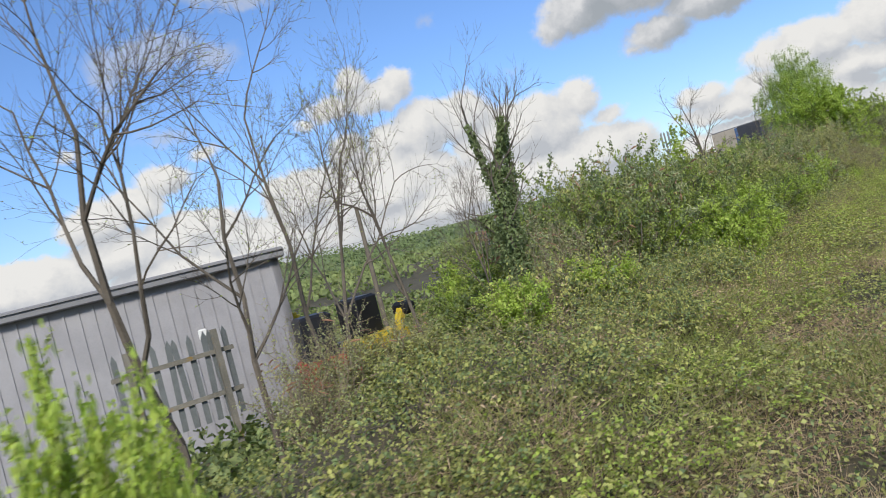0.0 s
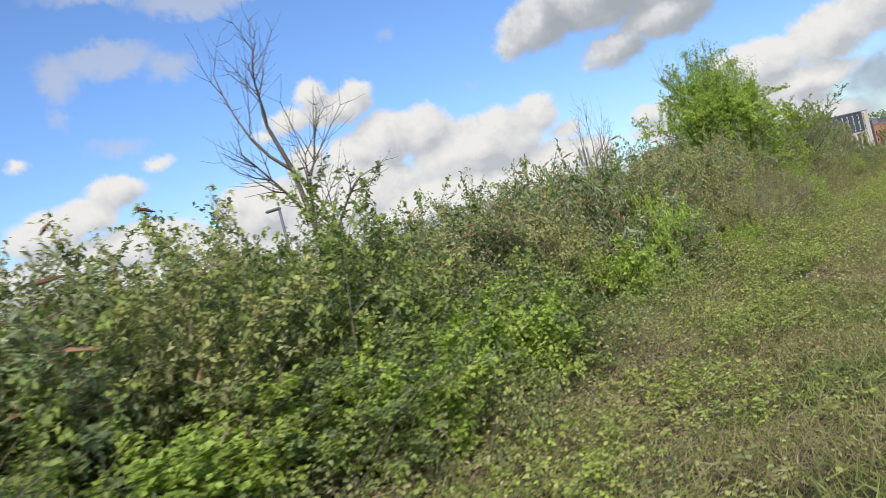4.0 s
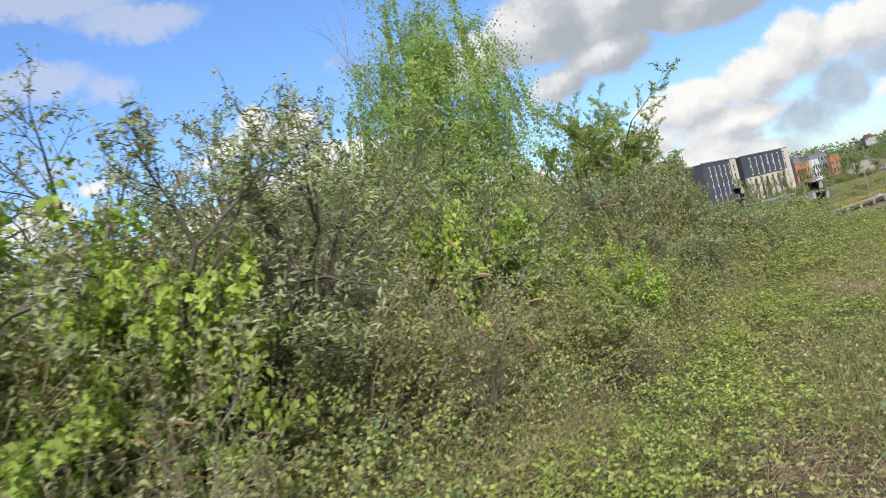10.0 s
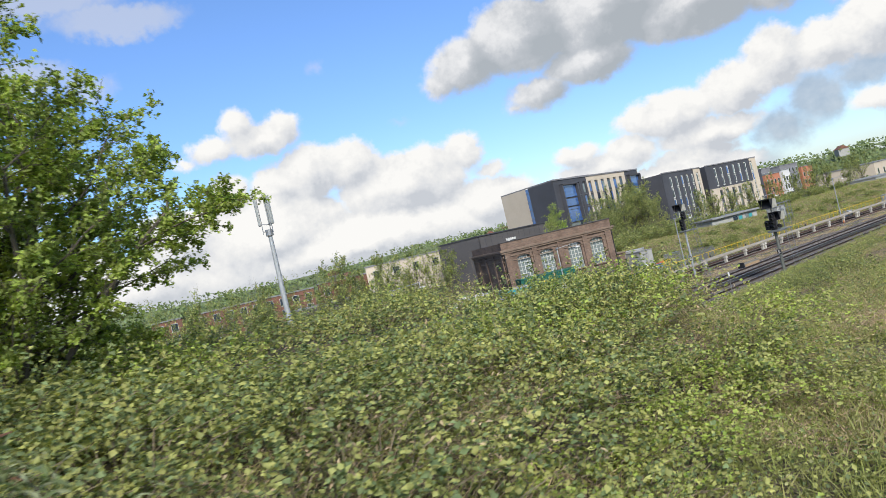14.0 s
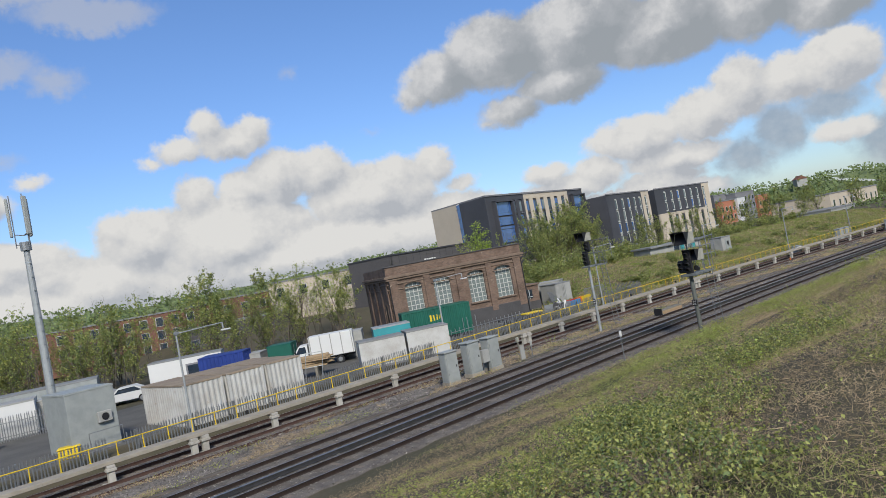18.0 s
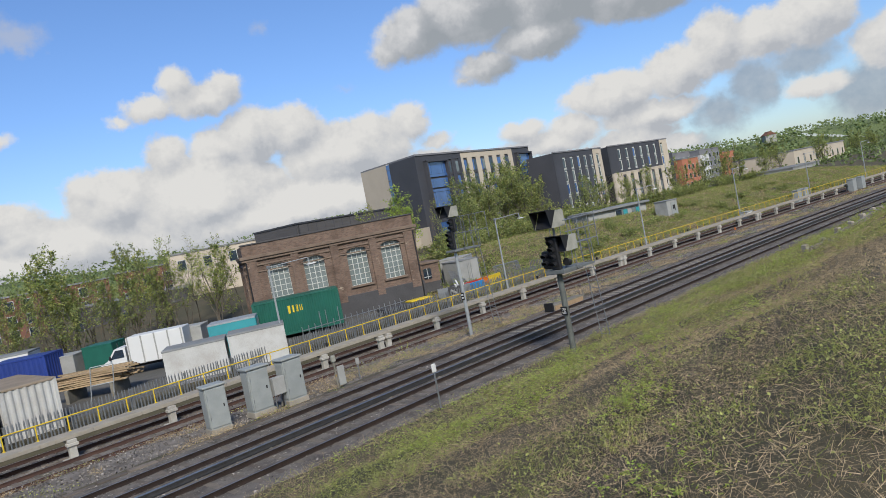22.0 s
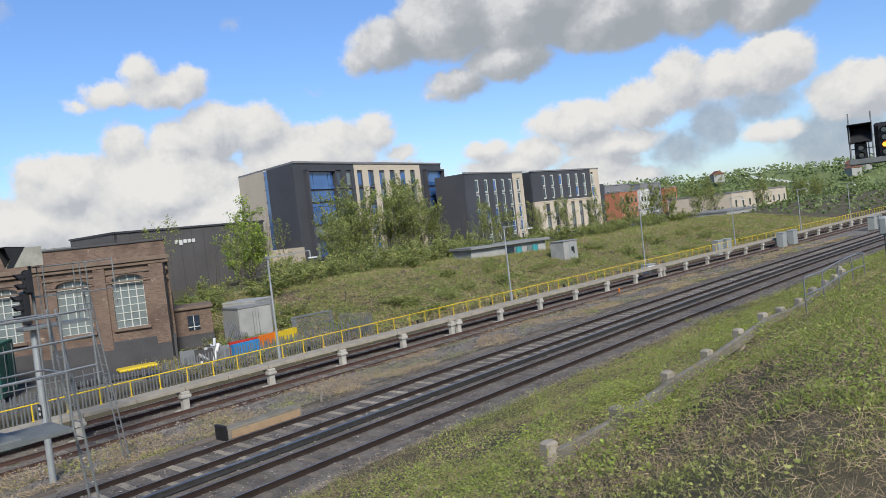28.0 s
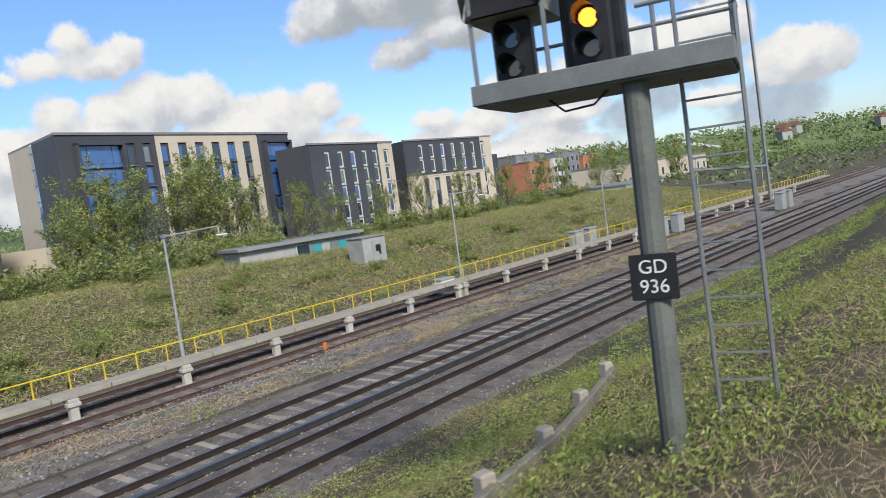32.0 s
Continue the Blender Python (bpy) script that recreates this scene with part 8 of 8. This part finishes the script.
verge("verge_weeds", "low weeds between the tracks", "leaf_bramble", 26000, 11, 14, 130, -7.3, -3.0, 0.055, (1.0, 0.6), 0.06, 0.14)
verge("verge_straw", "dry moss and stalks between the tracks", "straw", 60000, 12, 14, 130, -7.3, -3.2, 0.20, (1.0, 0.05), 0.03, 0.04)
def chips(n, seed, x0, x1, o0, o1, z, size):
    """Loose stones over a track bed."""
    rnd = np.random.default_rng(seed)
    p = np.array([beside(a, b, z)[0] for a, b in zip(x0 + (x1 - x0) * rnd.uniform(0, 1, n), rnd.uniform(o0, o1, n))])
    p[:, 2] += rnd.uniform(0, 0.02, n)
    nrm = np.tile([0, -0.3, 0.9], (n, 1)) + rnd.normal(0, 0.5, (n, 3))
    tagged(new("track_stones", leaf_mesh("track_stones", p, nrm, size, "stone_chip", rnd, (1.0, 0.8), 0.0)), "loose grey-brown track stones", "ballast", kind="stuff")


chips(52000, 41, 14, 118, -14.2, -7.3, 0.040, 0.085)
chips(30000, 42, 14, 110, -2.8, 3.2, -0.425, 0.085)
chips(24000, 43, 14, 118, -6.9, -3.0, -0.09, 0.085)
verge("foot_weeds", "lush green weeds at the foot of the slope", "leaf_bright", 30000, 16, 40, 112, -21.0, -14.5, 0.06, (1.0, 0.5), 0.09)
verge("foot_weeds", "tufts of green grass at the foot of the slope", "grass_blade", 26000, 17, 36, 112, -22.0, -14.5, 0.20, (1.0, 0.07), 0.09, -0.15)
verge("slope_scrub", "rough grass on the slope behind the walkway", "grass_blade", 120000, 13, 66, 170, 3.6, 30, 0.28, (1.0, 0.12), 0.06, -0.35)
verge("slope_scrub", "dry brown growth on the slope behind the walkway", "straw", 95000, 14, 66, 170, 3.6, 28, 0.28, (1.0, 0.12), 0.05, -0.3)
verge("slope_scrub", "green scrub on the slope behind the walkway", "leaf_hawthorn", 75000, 15, 68, 170, 5, 34, 0.14, (1.0, 0.6), 0.12, -0.02)

# ---- middle and far trees ----
FAR = {
    "green": [spray_plant(301 + i, 2.4, 7.2, 4, 3, 2.8, 0.17, ("leaf_far", "leaf_bramble"), (1.0, 0.6), 0.32, "bark", 0.07, kids=1.3, lift=0.35, first=0.1) for i in range(3)],
    "sparse": [spray_plant(311 + i, 1.8, 7.4, 2, 3, 1.3, 0.14, ("leaf_hawthorn", "leaf_bramble"), (1.0, 0.6), 0.25, "grey_bark", 0.08, kids=1.3, lift=0.4, first=0.25) for i in range(3)],
    "bare": [bare_tree(321 + i, 7.0, 0.08, 1.7, 4, kids=1.05) for i in range(2)],
    "ivy": [spray_plant(331, 1.9, 7.0, 4, 3, 2.2, 0.19, ("leaf_maple", "leaf_far"), (1.0, 0.6), 0.3, "bark", 0.08, kids=1.35, lift=0.3, first=0.05)],
}
FAR_WORDS = {"green": "leafy tree in spring green behind the line", "sparse": "slim tree just coming into leaf", "bare": "bare grey tree behind the yard", "ivy": "broad bright green tree beside the brick building"}
_far = {}


def put_tree(kind, i, x, y, s=1.0, rz=0.0, z=None):
    i %= len(FAR[kind])
    m = pose(x, y, gz(x, y) if z is None else z, 0, 0, rz) @ Matrix.Diagonal((s, s, s, 1))
    if (kind, i) in _far:
        first = _far[kind, i]
        return copy_thing(first, m @ Matrix.Diagonal([1 / v for v in first.scale] + [1]))
    t = plant(kind + "_tree" if kind != "green" else "leafy_tree", FAR_WORDS[kind], "tree", FAR[kind][i], (0, 0, 0), group="trees behind the railway")
    t.scale = (1, 1, 1)
    t.matrix_basis = m
    _far[kind, i] = t
    return t


rnd = random.Random(31)
# clump in front of the tall block
for i, (x, y, s) in enumerate(((112.4, 48.4, 1.05), (115.4, 48.0, 1.2), (118.2, 47.4, 1.1), (114.0, 45.8, 0.95), (123.6, 47.4, 1.15), (127.2, 47.2, 1.3), (130.8, 46.6, 1.2), (129.0, 49.0, 1.25), (125.4, 45.4, 1.1), (108.6, 45.6, 0.8), (133.6, 46.0, 0.9), (128, 36, 0.95), (132.5, 34.5, 0.9), (141, 33, 0.85), (147, 30.5, 0.9), (153, 27.5, 1.0), (160, 24, 0.95), (168, 22, 1.0), (175, 20, 1.1), (184, 16, 1.0), (192, 14, 1.1))):
    put_tree("green", i, x, y, s * (1.2 if y > 45 else 0.96), 53 * i)
for i, (x, y, s) in enumerate(((-12.6, 9.6, 0.5), (-11.2, 12.4, 0.66), (-9.6, 14.4, 0.75))):
    put_tree("green", i, x, y, s, 80 * i)
put_tree("ivy", 0, 103.0, 53.5, 1.35, 0)
put_tree("ivy", 0, 99.5, 52.0, 1.1, 120)
for i, (x, y, s) in enumerate(((80.5, 42.5, 1.0), (83.0, 44.0, 1.1), (85.4, 41.5, 0.9), (91.5, 44.5, 1.0), (94.0, 43.0, 1.1), (97.5, 44.0, 0.9), (124.5, 36.5, 0.8), (136.5, 34.5, 0.7))):
    put_tree("sparse" if i % 2 else "bare", i, x, y, s, 71 * i)
# low scrub at the trees' feet
for i in range(40):
    x = 78 + i * 2.4
    y = 43.5 - (x - 80) * 0.27 + rnd.uniform(-3.5, 2.5)
    put_bush("scrub", i, x, y, rnd.uniform(0, 360), rnd.uniform(0.9, 1.5), rnd.uniform(0.7, 1.2))
for i, (x, y) in enumerate(((104.5, 42.0), (106.5, 41.4), (108.6, 40.4), (110.6, 39.8), (112.6, 39.2), (114.6, 38.4), (116.6, 37.8), (118.6, 37.0), (120.6, 36.6), (122.4, 36.4), (101.5, 43.4), (98.6, 43.0), (95.0, 42.4))):
    put_bush("scrub", i, x, y, 47 * i, 1.35, 1.25 + 0.3 * math.sin(2.3 * i))
# scattered scrub on the far slope
for i in range(40):
    x = rnd.uniform(70, 150)
    p, _ = beside(x, rnd.uniform(5, 18))
    put_bush("scrub", i, p.x, p.y, rnd.uniform(0, 360), rnd.uniform(0.4, 0.85), rnd.uniform(0.35, 0.6))
# trees behind the depot yard
for i in range(34):
    k = i / 33
    x, y = 40 + 36 * k + rnd.uniform(-2, 2), 76 - 20 * k + rnd.uniform(-3, 5)
    put_tree(("sparse", "bare", "sparse", "sparse", "bare", "green")[i % 6], i, x, y, rnd.uniform(1.1, 1.45), rnd.uniform(0, 360))
for i in range(22):
    put_tree(("sparse", "bare", "green")[i % 3], i, 37 + 1.55 * i + rnd.uniform(-1, 1), 69 - 0.62 * i + rnd.uniform(-2, 2), rnd.uniform(0.85, 1.15), rnd.uniform(0, 360))
for i in range(16):
    put_tree(("sparse", "green")[i % 2], i, 22 + i * 2.2, 86 - i * 0.8 + rnd.uniform(-3, 3), rnd.uniform(0.8, 1.15), rnd.uniform(0, 360))


def far_woods():
    """Wooded hills on the horizon: leaf clumps over a rolling ridge, and scattered house roofs."""
    r = np.random.default_rng(77)
    s = Shape()
    xs = np.linspace(-500, 1500, 120)
    def ridge(x):
        return 15 + 8 * math.sin(x * 0.004 + 1) + 4 * math.sin(x * 0.013) + 14 * ease(x, 300, 900) * (1 - ease(x, 1000, 1500))
    for i in range(len(xs) - 1):
        a, b = xs[i], xs[i + 1]
        ya, yb = 560 - a * 0.22, 560 - b * 0.22
        s.add([(a, ya - 170, -2), (b, yb - 170, -2), (b, yb, ridge(b)), (a, ya, ridge(a)), (b, yb + 300, ridge(b)), (a, ya + 300, ridge(a))], [(0, 1, 2, 3), (3, 2, 4, 5)])
    tagged(new("far_hill", s.mesh("far_hill", "leaf_far", True)), "wooded hill on the horizon", "hill", kind="structure")
    n = 26000
    x = r.uniform(-400, 1400, n)
    k = r.uniform(0.25, 1.0, n)
    tree = r.integers(0, 2600, n)
    tx, tk = r.uniform(-400, 1400, 2600), r.uniform(0.1, 1.02, 2600)
    x = tx[tree] + r.normal(0, 2.6, n)
    k = tk[tree]
    y = 560 - x * 0.22 - 170 * (1 - k) + r.normal(0, 2.6, n)
    z = np.array([-2 + (ridge(a) + 2) * b for a, b in zip(x, k)]) + r.uniform(0, 7, n) * r.uniform(0.6, 1.1, 2600)[tree]
    tagged(new("far_woods", leaf_mesh("far_woods", np.stack([x, y, z], 1), np.tile([0, -0.6, 0.8], (n, 1)), 2.6, "leaf_dark", r, (1.0, 0.8))), "distant tree crowns over the hill", "woods", kind="stuff")
    # low trees and hedges over the plain in front of the hill
    n, m = 26000, 1700
    tx, ty, th = r.uniform(-170, 330, m), r.uniform(125, 400, m), r.uniform(2.0, 6.5, m)
    tree = r.integers(0, m, n)
    q = np.stack([tx[tree] + r.normal(0, 2.6, n), ty[tree] + r.normal(0, 2.6, n), r.uniform(0, 1, n) * th[tree]], 1)
    tagged(new("plain_woods", leaf_mesh("plain_woods", q, np.tile([0, -0.6, 0.8], (n, 1)), 1.7, "leaf_far", r, (1.0, 0.8))), "distant hedges and low trees over the plain", "woods", kind="stuff")
    hs = Shape().box((0, 0, 2.5), (9, 7, 5)).mesh("wall", "off_white")
    rf = Shape().prism([(-5, 5), (5, 5), (0, 8)], -4, 4).mesh("roof", "red_brick")
    q = random.Random(9)
    for i in range(26):
        x = q.uniform(330, 980)
        k = q.uniform(0.25, 0.85)
        y = 560 - x * 0.22 - 170 * (1 - k)
        t = thing("hill_house", "small far house with a pitched roof on the hill", "house", (x, y, -2 + (ridge(x) + 2) * k), q.uniform(-40, 10), "houses on the hill")
        piece("wall", hs, t, Matrix.Identity(4))
        piece("roof", rf, t, Matrix.Identity(4))


far_woods()


def line_end_woods():
    """A wooded rise across the far end of the line, with houses on it."""
    r = np.random.default_rng(78)
    path = [(330, 260), (420, 150), (500, 30), (560, -110), (600, -280), (620, -480)]
    s = Shape()
    for (a, b), (c, d) in zip(path, path[1:]):
        s.add([(a - 70, b - 60, -1), (c - 70, d - 60, -1), (c, d, 14), (a, b, 16), (c + 200, d + 160, 20), (a + 200, b + 160, 20)], [(0, 1, 2, 3), (3, 2, 4, 5)])
    tagged(new("end_hill", s.mesh("end_hill", "leaf_far", True)), "wooded rise at the end of the line", "hill", kind="structure")
    n, m = 26000, 1300
    u, k = r.uniform(0, 5, m), r.uniform(-0.1, 1.4, m)
    cx, cy = np.interp(u, range(6), [p[0] for p in path]), np.interp(u, range(6), [p[1] for p in path])
    cx, cy = cx - 70 * (1 - k), cy - 60 * (1 - k)
    w = r.integers(0, m, n)
    z = np.clip(k, 0, 1)[w] * 14 + r.uniform(0, 6, n) * r.uniform(0.6, 1.2, m)[w]
    q = np.stack([cx[w] + r.normal(0, 1.9, n), cy[w] + r.normal(0, 1.9, n), z], 1)
    tagged(new("end_woods", leaf_mesh("end_woods", q, np.tile([-0.5, -0.3, 0.8], (n, 1)), 1.7, "leaf_dark", r, (1.0, 0.8))), "distant tree crowns at the end of the line", "woods", kind="stuff")
    q = random.Random(19)
    wall, roof = Shape().box((0, 0, 2.2), (6, 5, 4.4)).mesh("wall", "off_white"), Shape().prism([(-3.4, 4.3), (3.4, 4.3), (0, 6.4)], -2.8, 2.8).mesh("roof", "red_brick")
    for i in range(20):
        v, k = q.uniform(0.2, 4.2), q.uniform(0.3, 1.0)
        x, y = float(np.interp(v, range(6), [p[0] for p in path])) - 70 * (1 - k), float(np.interp(v, range(6), [p[1] for p in path])) - 60 * (1 - k)
        t = thing("hill_house", "small far house with a pitched roof on the hill", "house", (x, y, 14 * k + 2), q.uniform(-70, -30), "houses on the hill")
        piece("wall", wall, t, Matrix.Identity(4))
        piece("roof", roof, t, Matrix.Identity(4))


line_end_woods()
verge("far_field", "rough green land beside the far line", "leaf_far", 9000, 18, 140, 460, -170, -17, 1.0, (1.0, 0.7), 0.3)
verge("far_field", "rough green land beside the far line", "leaf_dark", 6000, 19, 175, 460, 5, 60, 0.9, (1.0, 0.7), 0.3)
for i in range(22):
    p, _ = beside(150 + i * 9, -24 - rnd.uniform(0, 26))
    put_tree("green" if i % 3 else "sparse", i, p.x, p.y, rnd.uniform(0.7, 1.1), rnd.uniform(0, 360), 0.0)
# trees along the far end of the line
for i in range(26):
    x = 205 + i * 9
    put_tree("green" if i % 3 else "sparse", i, x, -2 - (x - 205) * 0.05 + rnd.uniform(0, 26), rnd.uniform(0.8, 1.25), rnd.uniform(0, 360), 0.3)
